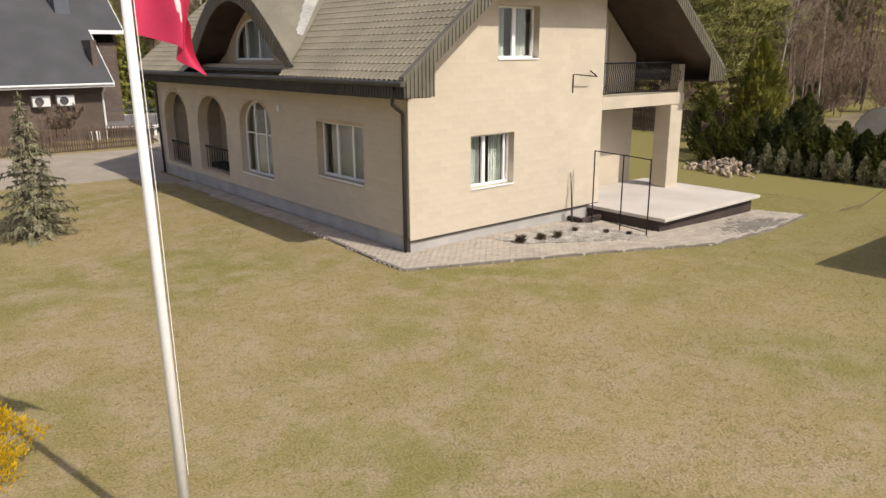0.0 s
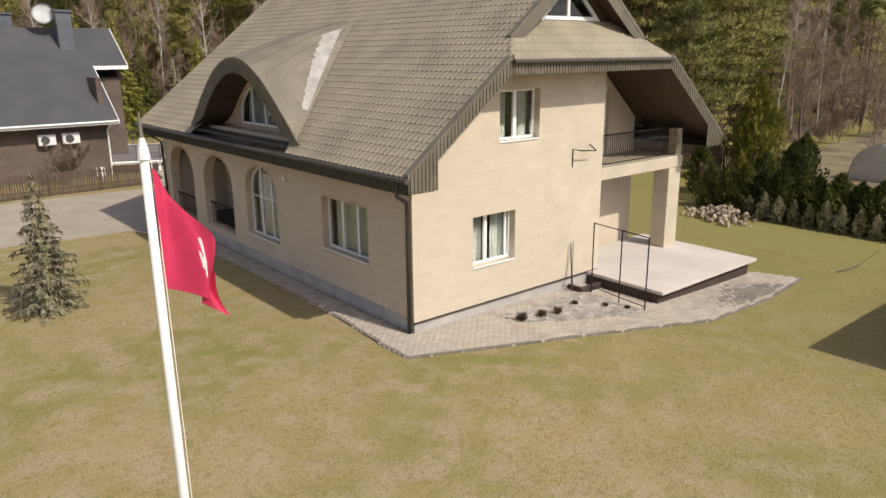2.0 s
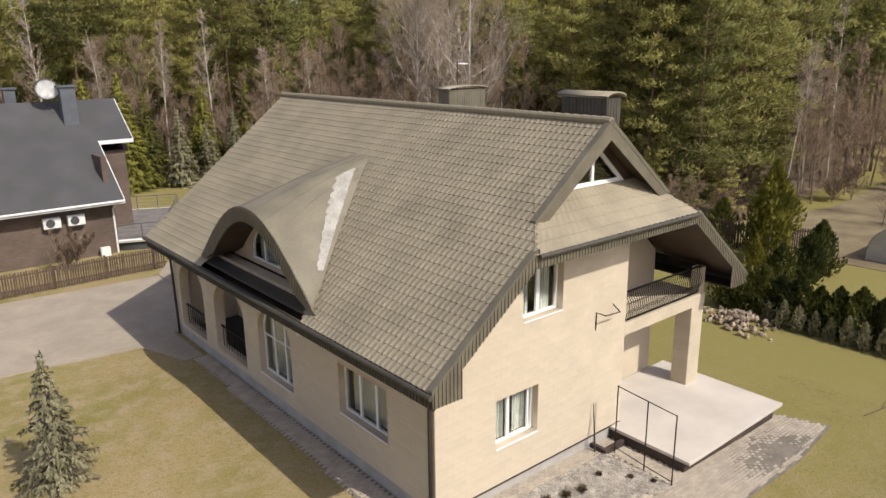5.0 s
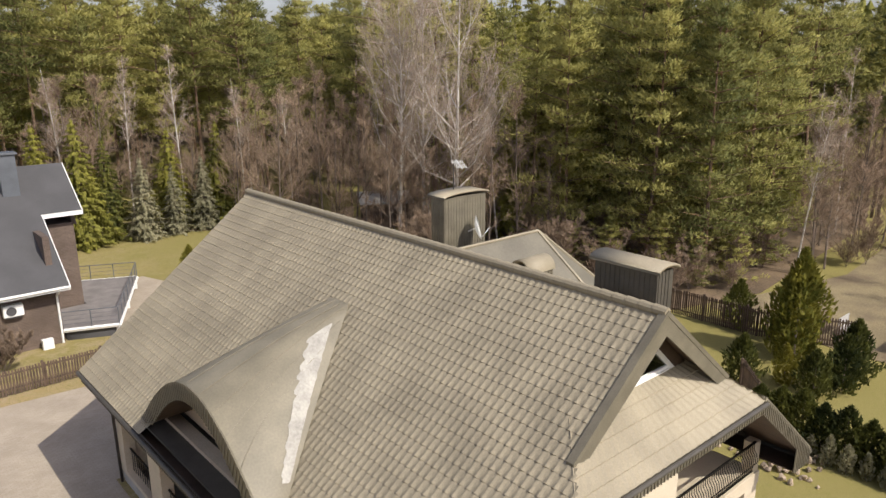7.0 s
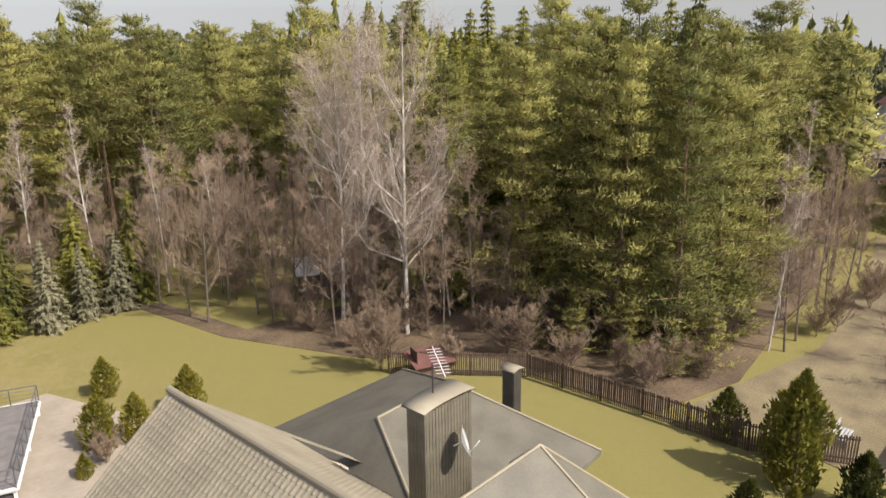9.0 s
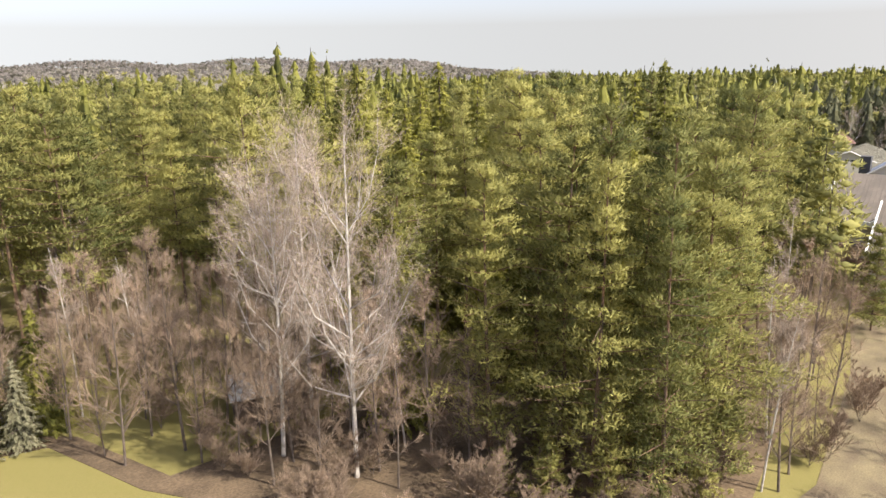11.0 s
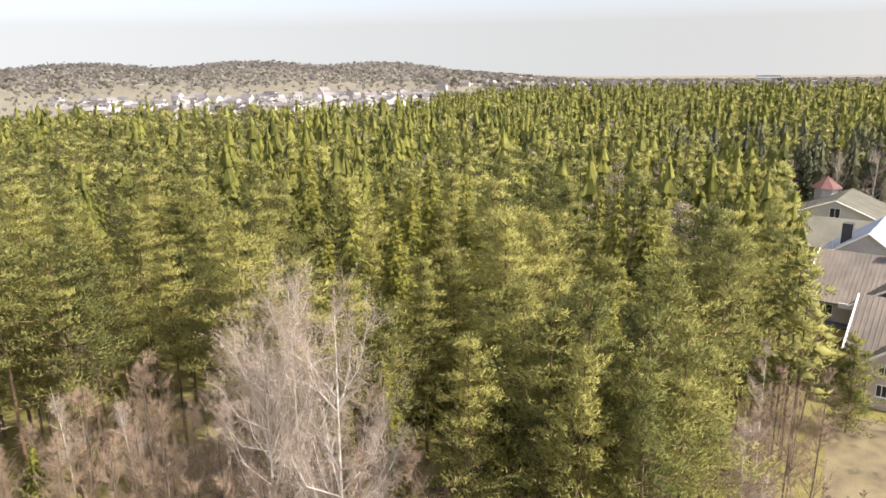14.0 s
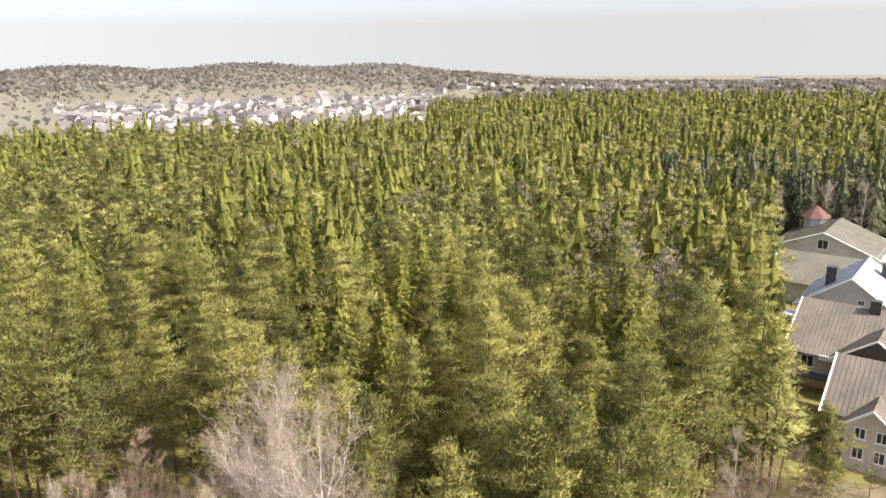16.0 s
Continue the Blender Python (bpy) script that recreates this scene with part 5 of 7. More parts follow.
stand("thuja", [thuja(5.6, 300, 0.2, 2600, 0.3)], DARKBARK, GOLDEN, [(27.6, 5.9, 1.0)], "tall golden-green columnar conifer by the fence", "shrub", "", "foliage")
stand("thuja", [thuja(2.6, 301, 0.3, 1300, 0.22)], DARKBARK, THUJA, [(23.0, 6.2, 0.95), (24.2, 3.6, 0.85), (25.8, 3.0, 1.0), (27.4, 3.2, 1.1), (29.6, 9.7, 1.05)], "dark green rounded conifer shrub", "shrub", "garden conifers", "foliage")
stand("thuja", [thuja(2.7, 302, 0.27, 1300, 0.22)], DARKBARK, GOLDEN, [(8.6, 31.8, 1.1), (10.2, 31.2, 1.0), (13.4, 32.0, 1.05), (11.2, 37.4, 0.9), (7.0, 29.6, 0.5), (24.6, 5.0, 0.7), (29.8, 6.8, 1.5)], "yellow-green conifer shrub beside the paving", "shrub", "golden conifers", "foliage")
hedge = [(19.9 + 0.05 * (k % 3), 3.9 - 0.78 * k, 0.92 + 0.16 * ((k * 7) % 5) / 4) for k in range(19)]
stand("hedge_plant", [thuja(2.05, 310 + k, 0.34, 1500, 0.17) for k in range(4)], DARKBARK, THUJA, hedge, "clipped dark green hedge conifer in a row", "shrub", "hedge row", "foliage")
front_row = [(19.05 + 0.04 * (k % 2), 1.6 - 0.62 * k, 0.85 + 0.2 * ((k * 3) % 4) / 3) for k in range(16)]
stand("young_thuja", [thuja(1.15, 320 + k, 0.22, 420, 0.13) for k in range(3)], DARKBARK, BLUESPRUCE, front_row, "young grey-green conifer planted before the hedge", "shrub", "young conifers", "foliage")
stand("forsythia", [thuja(1.9, 330, 0.42, 2600, 0.09)], DARKBARK, FORSYTHIA, [(-9.32, -4.35, 0.62)], "forsythia bush full of yellow blossom", "shrub", "", "crown")
stand("bare_shrub", [bare(2.1, 331, 12, 7, 4, 0.1, 1.3, 0.009, 6, 0.3)], DARKBARK, TWIG, [(8.2, 30.2, 1.0), (-1.2, 28.6, 1.15)], "leafless small shrub beside the paving", "shrub", "", "crown")

# ---- pavement round the house ----
apron = [(-0.93, -0.98), (1.95, -2.25), (4.86, -3.42), (6.52, -4.05), (9.5, -4.05), (12.3, -3.75), (11.75, -2.3), (11.75, 1.6), (6.6, 1.6), (6.6, 0.02), (0.02, 0.02), (0.02, 13.4), (-0.55, 13.4), (-0.72, 2.6), (-0.92, 0.0)]
sheet("pavement", apron, 0.012, JOINT, "path of grey concrete pavers round the house", "pavement", 0.25)
pave = bpy.data.objects["pavement"]
bed = [(2.35, -0.42), (5.7, -0.5), (5.75, -2.7), (5.2, -2.55), (3.9, -1.95), (2.7, -1.2)]
gravel_bed = sheet("gravel_bed", bed, 0.05, GRAVEL, "bed of pale gravel by the wall", "gravel", 0.2)


def paver_mesh():
    bm = box(-0.096, -0.046, -0.05, 0.096, 0.046, 0.0)
    bmesh.ops.bevel(bm, geom=[e for e in bm.edges if all(v.co.z > -0.01 for v in e.verts)], offset=0.008, segments=1, affect="EDGES")
    me = bpy.data.meshes.new("paver")
    bm.to_mesh(me)
    bm.free()
    me.materials.append(PAVER)
    return me


def pavers():
    me = paver_mesh()
    base = np.array([v.co for v in me.vertices])
    polys = [list(p.vertices) for p in me.polygons]
    rng = random.Random(2)
    spots = []
    for j in range(-45, 140):
        for i in range(-6, 64):
            x, y = i * 0.2 + (0.1 if j % 2 else 0), j * 0.1
            if inside(x, y, apron) and inside(x + 0.06, y, apron) and not inside(x, y, bed) and not (6.6 < x < 11.45 and -2.38 < y < 1.7):
                spots.append((x, y, rng.uniform(-0.004, 0.005), rng.uniform(-0.8, 0.8)))
    spots.sort(key=lambda p: (p[0] + 0.3) ** 2 + (p[1] + 1.0) ** 2)
    for x, y, h, turn in spots[:300]:
        ob = under(new("paver", me), pave)
        ob.matrix_basis = T((x, y, 0.04 + h + float(ground_z(x, y)))) @ pose(0, 0, 0, 0, 0, turn)
    rest = spots[300:]
    n = len(base)
    v = np.concatenate([base + [x, y, 0.04 + h + float(ground_z(x, y))] for x, y, h, _ in rest])
    me2 = bpy.data.meshes.new("paving_rest")
    me2.from_pydata(v.tolist(), [], [[k + n * i for k in p] for i in range(len(rest)) for p in polys])
    me2.materials.append(PAVER_FAR)
    tagged(under(new("paving_rest", me2), pave, "many grey pavers"), kind="stuff")


PAVER_FAR = by_island(PAVER)

# kerb of the path
bm = bmesh.new()
for a, b in list(zip(apron[:5], apron[1:6])) + [(apron[13], apron[14]), (apron[14], apron[0])]:
    a, b = Vector((*a, 0)), Vector((*b, 0))
    n = max(1, int((b - a).length / 0.8))
    for k in range(n):
        p, q = a.lerp(b, (k + 0.01) / n), a.lerp(b, (k + 0.99) / n)
        z = float(ground_z((p.x + q.x) / 2, 0))
        u = (q - p).normalized()
        w = Vector((-u.y, u.x, 0)) * 0.04
        vs = [bm.verts.new(v + Vector((0, 0, zz))) for zz in (z - 0.1, z + 0.045) for v in (p - w, q - w, q + w, p + w)]
        for f in ((3, 2, 1, 0), (4, 5, 6, 7), (0, 1, 5, 4), (1, 2, 6, 5), (2, 3, 7, 6), (3, 0, 4, 7)):
            bm.faces.new([vs[i] for i in f])
part("kerb", bm, JOINT, pave, "low concrete edging")

# pebbles of the gravel bed
prng = np.random.default_rng(9)
pts = [(x, y) for x, y in zip(prng.uniform(2.3, 5.8, 9000), prng.uniform(-2.75, -0.4, 9000)) if inside(x, y, bed)]
pv, pf = [], []
octa = np.array([(1, 0, 0), (0, 1, 0), (-1, 0, 0), (0, -1, 0), (0, 0, 0.7), (0, 0, -0.7)])
ofs = np.array([(0, 1, 4), (1, 2, 4), (2, 3, 4), (3, 0, 4), (1, 0, 5), (2, 1, 5), (3, 2, 5), (0, 3, 5)])
for k, (x, y) in enumerate(pts):
    pv.append(octa * prng.uniform(0.012, 0.03, 3) + [x, y, 0.055 + float(ground_z(x, y))])
    pf.append(ofs + 6 * k)
PEBBLE = foliage("pebble", (0.30, 0.27, 0.23), (0.62, 0.57, 0.5), 3, 0.0)
tagged(under(new("pebbles", mesh_of("pebbles", np.concatenate(pv), np.concatenate(pf), PEBBLE)), gravel_bed, "loose pale pebbles"), kind="stuff")

# clipped dark tussocks in the gravel
DARKPLANT = foliage("dark_dry_tussock", (0.04, 0.03, 0.02), (0.15, 0.11, 0.065), 3, 0.1)


def tussock(seed):
    rng = np.random.default_rng(seed)
    a, r = rng.uniform(0, 6.28, 260), rng.uniform(0, 0.13, 260)
    c = np.stack([np.cos(a) * r, np.sin(a) * r, rng.uniform(0.02, 0.15, 260)], 1)
    return tufts(c, np.stack([np.cos(a), np.sin(a), np.full(260, 1.0)], 1) + 0.4 * rng.normal(size=(260, 3)), 0.1, 0.012, rng)


for k, (x, y, sc) in enumerate([(2.62, -1.06, 1.1), (3.22, -1.2, 1.0), (3.72, -1.3, 1.0), (4.65, -1.1, 0.7), (5.2, -1.7, 0.6), (5.5, -2.2, 0.6)]):
    ob = new("tussock", mesh_of("tussock", *tussock(k), DARKPLANT))
    ob.matrix_basis = T((x, y, 0.05 + float(ground_z(x, y)))) @ Matrix.Diagonal((sc, sc, sc, 1))
    tagged(ob, "small dark dry plant tussock in gravel", "plant", "tussocks in the gravel")

# climbing frame beside the terrace
trellis = thing("trellis", "thin dark metal climbing frame with three posts", "trellis")
TX = [(5.94, -0.62), (5.80, -1.68), (5.72, -2.58)]
for x, y in TX:
    part("post", tube([(x, y, -0.2), (x, y, 1.98 if y < -0.7 else 2.0)], 0.018, 6), IRON, trellis)
part("top_rail", tube([(TX[0][0], TX[0][1], 1.98), (TX[1][0], TX[1][1], 1.98), (TX[2][0], TX[2][1], 1.96)], 0.015, 6), IRON, trellis)
part("bottom_rail", tube([(TX[0][0], TX[0][1], 0.12), (TX[1][0], TX[1][1], 0.1), (TX[2][0], TX[2][1], 0.08)], 0.013, 6), IRON, trellis)
spike = thing("garden_pole", "dark slender pole leaning on the house wall", "pole")
part("pole", tube([(5.55, -0.25, -0.1), (5.62, -0.06, 1.35)], 0.03, 7, end=0.012), PIPE, spike)
well = thing("cellar_kerb", "dark low kerb between wall and terrace", "kerb")
part("kerb_block", box(5.62, -0.55, -0.2, 6.5, -0.42, 0.1, 0.01), DARKBASE, well)
part("kerb_block", box(5.62, -0.42, -0.2, 5.74, 0.0, 0.1, 0.01), DARKBASE, well)
bracket = part("wall_bracket", tube([(5.62, -0.01, 3.52), (5.62, -0.02, 4.02), (5.65, -0.30, 4.0), (6.3, -0.28, 3.95), (6.32, -0.02, 4.1)], 0.018, 6), IRON, house, "bent dark metal bracket on the gable")

# stone pile
stones = thing("stone_pile", "heap of pale field stones beside the hedge", "stones")
STONE = material("pale_field_stone", (0.36, 0.285, 0.21), 0.95, 0.3, 4, 30, 0.5, per=0.4)
srng = random.Random(6)
shapes = []
for k in range(6):
    bm = bmesh.new()
    bmesh.ops.create_icosphere(bm, subdivisions=2, radius=1)
    for v in bm.verts:
        v.co *= 1 + 0.6 * noise.noise(v.co * 1.3 + Vector((k * 7, 0, 0)))
    me = bpy.data.meshes.new("stone")
    bm.to_mesh(me)
    bm.free()
    me.materials.append(STONE)
    shapes.append(me)
for k in range(130):
    x, y = srng.gauss(18.2, 0.6), srng.gauss(2.35, 0.75)
    far = math.hypot((x - 18.2) / 1.1, (y - 2.35) / 1.4)
    r = srng.uniform(0.06, 0.16)
    z = max(0, 0.55 * (1 - far)) * srng.uniform(0.3, 1) + r * 0.5 + float(ground_z(x, y))
    ob = under(new("stone", shapes[k % 6]), stones)
    ob.matrix_basis = T((x, y, z)) @ pose(0, 0, 0, srng.uniform(0, 360), srng.uniform(0, 360), 0) @ Matrix.Diagonal((r, r * srng.uniform(0.6, 1), r * srng.uniform(0.5, 0.9), 1))
branch = thing("fallen_branch", "dry fallen branch lying on the lawn", "branch")
part("stick", tube([(13.7, -4.2, -0.2), (14.6, -4.5, -0.1), (15.3, -4.6, 0.12), (15.4, -4.75, 0.3)], 0.02, 5, end=0.008), DARKBARK, branch)

# ---- fences ----
def fence(name, runs, height, label, group, rails=2, gap=0.115, thin=0.075):
    f = thing(name, label, "fence", group)
    bm = box(-thin / 2, -0.011, 0.06, thin / 2, 0.011, height)
    bmesh.ops.bevel(bm, geom=[e for e in bm.edges if all(v.co.z > 0.5 for v in e.verts) and abs(e.verts[0].co.x - e.verts[1].co.x) < 0.01], offset=0.02, segments=1, affect="EDGES")
    me = bpy.data.meshes.new("picket")
    bm.to_mesh(me)
    bm.free()
    me.materials.append(FENCEWOOD)
    count, rng = 0, random.Random(4)
    for (x0, y0), (x1, y1) in runs:
        ln, ang = math.hypot(x1 - x0, y1 - y0), math.degrees(math.atan2(y1 - y0, x1 - x0))
        z0 = float(ground_z((x0 + x1) / 2, (y0 + y1) / 2))
        put = T((x0, y0, z0)) @ pose(0, 0, 0, 0, 0, ang)
        for h in (0.28, height - 0.22)[:rails]:
            part("rail", box(0, 0.012, h, ln, 0.05, h + 0.07), FENCEWOOD, f, m=put)
        for k in range(int(ln / 2.4) + 1):
            part("post", box(k * 2.4 - 0.05, 0.05, 0, k * 2.4 + 0.05, 0.14, height + 0.05), FENCEWOOD, f, m=put)
        for k in range(int(ln / gap)):
            if count < 290:
                under(new("picket", me), f).matrix_basis = put @ T((gap * (k + 0.5), 0, rng.uniform(-0.03, 0.02))) @ pose(0, 0, 0, 0, rng.uniform(-1.2, 1.2), 0)
                count += 1


fence("picket_fence", [((-16.0, 26.6), (-4.9, 25.8)), ((-4.9, 25.8), (2.9, 25.9))], 1.15, "weathered brown picket fence along the driveway", "fences")
fence("back_fence", [((23.6, 27.4), (28.6, 21.0)), ((28.6, 21.0), (29.0, 8.4))], 1.5, "dark brown picket fence at the wood", "fences")
fence("back_fence", [((29.0, 8.4), (31.0, 4.2)), ((20.6, 4.2), (22.6, 6.0))], 1.5, "dark brown picket fence beyond the hedge", "fences")

# ---- flagpole ----
POLE = material("white_pole_paint", (0.82, 0.81, 0.78), 0.4, 0.06, 2, 30, 0.05)
flagpole = thing("flagpole", "white tapered flagpole standing on the lawn", "flagpole", at=(-8.06, -7.12, 0))
part("mast", tube([(0, 0, 0), (0, 0, 3), (0, 0, 5.85)], 0.052, 14, end=0.036), POLE, flagpole, smooth=True)
bm = tube([(0, 0, 5.85), (0, 0, 5.93), (0, 0, 5.98), (0, 0, 6.02)], 0.052, 12, end=0.02)
part("finial", tube([(0, 0, 5.98), (0, 0, 6.06), (0, 0, 6.22)], 0.024, 8, end=0.006), DORMER, flagpole, "brass spear finial")
part("collar", bm, POLE, flagpole)
part("foot", tube([(0, 0, -0.1), (0, 0, 0.25)], 0.08, 12), POLE, flagpole)
part("halyard", tube([(0.06, -0.02, 0.9), (0.062, -0.02, 3.4), (0.05, -0.01, 5.85)], 0.004, 4), POLE, flagpole)


def flag():
    """Cloth hanging in slack folds from the hoist."""
    n, m = 36, 26
    v, q, pale = [], [], []
    for i in range(n + 1):
        u = i / n
        for j in range(m + 1):
            w = j / m
            out = 0.055 + 0.56 * (u ** 0.85) * (0.9 + 0.1 * w)
            sag = 0.95 * u ** 1.1
            fold = 0.11 * math.sin(7.5 * u + 2.2 * w) * min(1, 3 * u) + 0.04 * math.sin(17 * u - 3 * w) * u
            z = 5.78 - 1.02 * w * (1 - 0.62 * u) - sag
            v.append((out * 0.86 - fold * 0.45, -out * 0.28 + fold, z))
    for i in range(n):
        for j in range(m):
            a = i * (m + 1) + j
            q.append((a, a + 1, a + m + 2, a + m + 1))
            du, dw = (i / n - 0.45) / 0.09, (j / m - 0.5 - 0.05 * math.sin(1.7 * i)) / 0.34
            pale.append(1 if du * du + dw * dw < 0.45 + 0.3 * math.sin(3 * math.atan2(dw, du)) else 0)
    return mesh_of("cloth", v, q, [FLAGRED, FLAGPALE], pale, smooth=True)


cloth = new("flag", flag())
cloth.location = (-8.06, -7.12, 0)
tagged(cloth, "crimson cloth flag with pale emblem hanging slack from pole", "flag")

# ---- neighbour's house ----
nb = thing("neighbour_house", "dark brown brick house with grey roof and white eaves", "house")
NX0, NX1, NX2 = -14.0, 2.3, 4.25
part("front_wall", box(NX0 + 0.4, 30.8, -0.3, NX1 - 0.35, 31.1, 3.3), BROWNBRICK, nb, "brown brick front wall")
part("side_wall", box(NX1 - 0.65, 31.1, -0.3, NX1 - 0.35, 42, 5.4), BROWNBRICK, nb)
part("wing_wall", box(NX1 - 0.35, 34.3, -0.3, NX2 - 0.35, 42, 5.3), BROWNBRICK, nb)
part("gable_wall", plate([(-42.3, 5.2), (-34.2, 5.2), (-36.6, 7.7), (-38, 7.7)], (), 0.2), BROWNBRICK, nb, m=T((NX2 - 0.4, 0, 0)) @ SIDE)


def slab(name, pts, thick, mat, parent, label=""):
    v = list(pts) + [(x, y, z - thick) for x, y, z in pts]
    n = len(pts)
    me = bpy.data.meshes.new(name)
    me.from_pydata(v, [], [tuple(range(n)), tuple(range(2 * n - 1, n - 1, -1))] + [(k, n + k, n + (k + 1) % n, (k + 1) % n) for k in range(n)])
    return part(name, me, mat, parent, label)


def nbz(y):
    return 3.12 + (y - 30.0) * 0.785


slab("roof_slope", [(NX0, 30.0, nbz(30)), (NX1, 30.0, nbz(30)), (NX1, 33.7, nbz(33.7)), (NX2, 33.7, nbz(33.7)), (NX2, 36.5, nbz(36.5)), (NX0, 36.5, nbz(36.5))], 0.12, GREYROOF, nb, "dark grey shingle roof slope")
slab("roof_slope", [(NX0, 36.5, nbz(36.5)), (NX2, 36.5, nbz(36.5)), (NX2, 43, nbz(30)), (NX0, 43, nbz(30))], 0.12, GREYROOF, nb)
part("eave_trim", box(NX0, 29.96, nbz(30) - 0.22, NX1 + 0.03, 30.02, nbz(30) - 0.02), WHITE, nb, "white eaves board")
part("eave_trim", box(NX1, 33.66, nbz(33.7) - 0.24, NX2 + 0.03, 33.72, nbz(33.7) - 0.02), WHITE, nb)
slab("verge_trim", [(NX1 + 0.02, 30.0, nbz(30) - 0.01), (NX1 + 0.06, 30.0, nbz(30) - 0.01), (NX1 + 0.06, 33.7, nbz(33.7) - 0.01), (NX1 + 0.02, 33.7, nbz(33.7) - 0.01)], 0.16, WHITE, nb)
slab("verge_trim", [(NX2 + 0.01, 33.7, nbz(33.7) - 0.01), (NX2 + 0.05, 33.7, nbz(33.7) - 0.01), (NX2 + 0.05, 36.5, nbz(36.5) - 0.01), (NX2 + 0.01, 36.5, nbz(36.5) - 0.01)], 0.16, WHITE, nb)
part("gutter", tube([(NX0, 29.9, nbz(30) - 0.06), (NX1, 29.9, nbz(30) - 0.06)], 0.06, 8), WHITE, nb, "white gutter")
for x in (1.85, -4.3):
    part("downpipe", tube([(x, 29.92, 3.0), (x, 30.3, 2.75), (x, 30.74, 2.5), (x, 30.76, -0.1)], 0.055, 8), WHITE, nb, "white downpipe")
CHIMGREY = material("grey_blue_sheet", (0.10, 0.11, 0.125), 0.5, 0.15, 2, 20, 0.1)
c = part("chimney", box(0.95, 34.85, 6.2, 1.75, 35.5, 9.05), CHIMGREY, nb, "grey clad chimney")
part("chimney_cap", box(0.85, 34.75, 9.05, 1.85, 35.6, 9.16, 0.01), CHIMGREY, c)
c = part("chimney", box(-1.5, 37.2, 7.2, -0.9, 37.8, 8.95), CHIMGREY, nb, "grey clad chimney")
part("chimney_cap", box(-1.6, 37.1, 8.95, -0.8, 37.9, 9.05, 0.01), CHIMGREY, c)
part("satellite_dish", dish(0.62), WHITE, nb, "large white satellite dish", T((0.45, 35.6, 8.95)) @ pose(0, 0, 0, 72, 0, -8), smooth=True)
for x in (-1.75, -0.55):
    ac = part("air_conditioner", box(x, 30.45, 1.95, x + 0.86, 30.78, 2.52, 0.02), WHITE, nb, "white outdoor air conditioner")
    fan = bmesh.new()
    bmesh.ops.create_cone(fan, cap_ends=True, segments=20, radius1=0.22, radius2=0.22, depth=0.02)
    part("fan_grille", fan, GREYROOF, ac, m=T((x + 0.34, 30.44, 2.23)) @ pose(0, 0, 0, 90, 0, 0))
    part("bracket", box(x + 0.1, 30.5, 1.88, x + 0.76, 30.8, 1.95), GREYROOF, ac)
part("meter_box", box(0.85, 30.3, -0.1, 1.35, 30.6, 0.5, 0.02), WHITE, nb, "white box at the wall")
nwin = rect(-6.2, 0.9, -4.7, 2.4)
window(nb, T((0, 30.79, 0)) @ GABLE, nwin, [(-5.45, 0.04)], recess=-0.02)
deck = thing("deck", "grey boarded deck with white edge and thin railing", "deck")
DECKWOOD = material("grey_deck_board", (0.23, 0.21, 0.20), 0.85, 0.2, 1.5, 40, 0.3, per=0.15)
dring = [(1.95, 30.85), (4.35, 29.9), (7.9, 37.7), (4.0, 39.5), (4.0, 34.3), (1.95, 34.2)]
part("deck_top", plate(dring, (), 0.08), DECKWOOD, deck, m=T((0, 0, 0.66)))
part("skirting", plate(shrink(dring, 0.15), (), 0.9), GREYROOF, deck, m=T((0, 0, 0.58)))
for (xa, ya), (xb, yb) in ((dring[0], dring[1]), (dring[1], dring[2]), (dring[2], dring[3])):
    part("edge_board", tube([(xa, ya, 0.58), (xb, yb, 0.58)], 0.1, 4), WHITE, deck, "white edge board")
    ln = math.hypot(xb - xa, yb - ya)
    r = part("railing", tube([(xa, ya, 1.55), (xb, yb, 1.55)], 0.025, 6), CHIMGREY, deck)
    for h in (0.9, 1.12, 1.34):
        part("wire", tube([(xa, ya, h), (xb, yb, h)], 0.008, 4), CHIMGREY, r)
    for k in range(int(ln / 1.3) + 1):
        t = min(1, k * 1.3 / ln)
        part("post", tube([(xa + (xb - xa) * t, ya + (yb - ya) * t, 0.6), (xa + (xb - xa) * t, ya + (yb - ya) * t, 1.56)], 0.025, 6), CHIMGREY, r)
for x, y in ((4.3, 30.1), (6.1, 34.0), (7.7, 37.5)):
    part("post", box(x - 0.07, y - 0.07, -0.3, x + 0.07, y + 0.07, 0.6), WHITE, deck)

# ---- beyond the fence ----
def shed(name, x0, y0, x1, y1, h, wall, roof, label, turn=0.0):
    s = thing(name, label, "shed", at=((x0 + x1) / 2, (y0 + y1) / 2, float(ground_z((x0 + x1) / 2, (y0 + y1) / 2))))
    s.rotation_euler = (0, 0, radians(turn))
    w, d = (x1 - x0) / 2, (y1 - y0) / 2
    for k in range(4):
        a = [(-w, -d, w, -d + 0.1), (-w, d - 0.1, w, d), (-w, -d + 0.1, -w + 0.1, d - 0.1), (w - 0.1, -d + 0.1, w, d - 0.1)][k]
        part("wall", box(a[0], a[1], -0.1, a[2], a[3], h), wall, s)
    slab("roof", [(-w - 0.3, -d - 0.3, h + 0.08), (w + 0.3, -d - 0.3, h + 0.08), (w + 0.3, d + 0.3, h + 0.5), (-w - 0.3, d + 0.3, h + 0.5)], 0.08, roof, s, "flat sheet roof")
    part("door", box(-w - 0.02, -0.45, 0, -w + 0.02, 0.45, 1.9), BROWNWOOD, s)
    return s


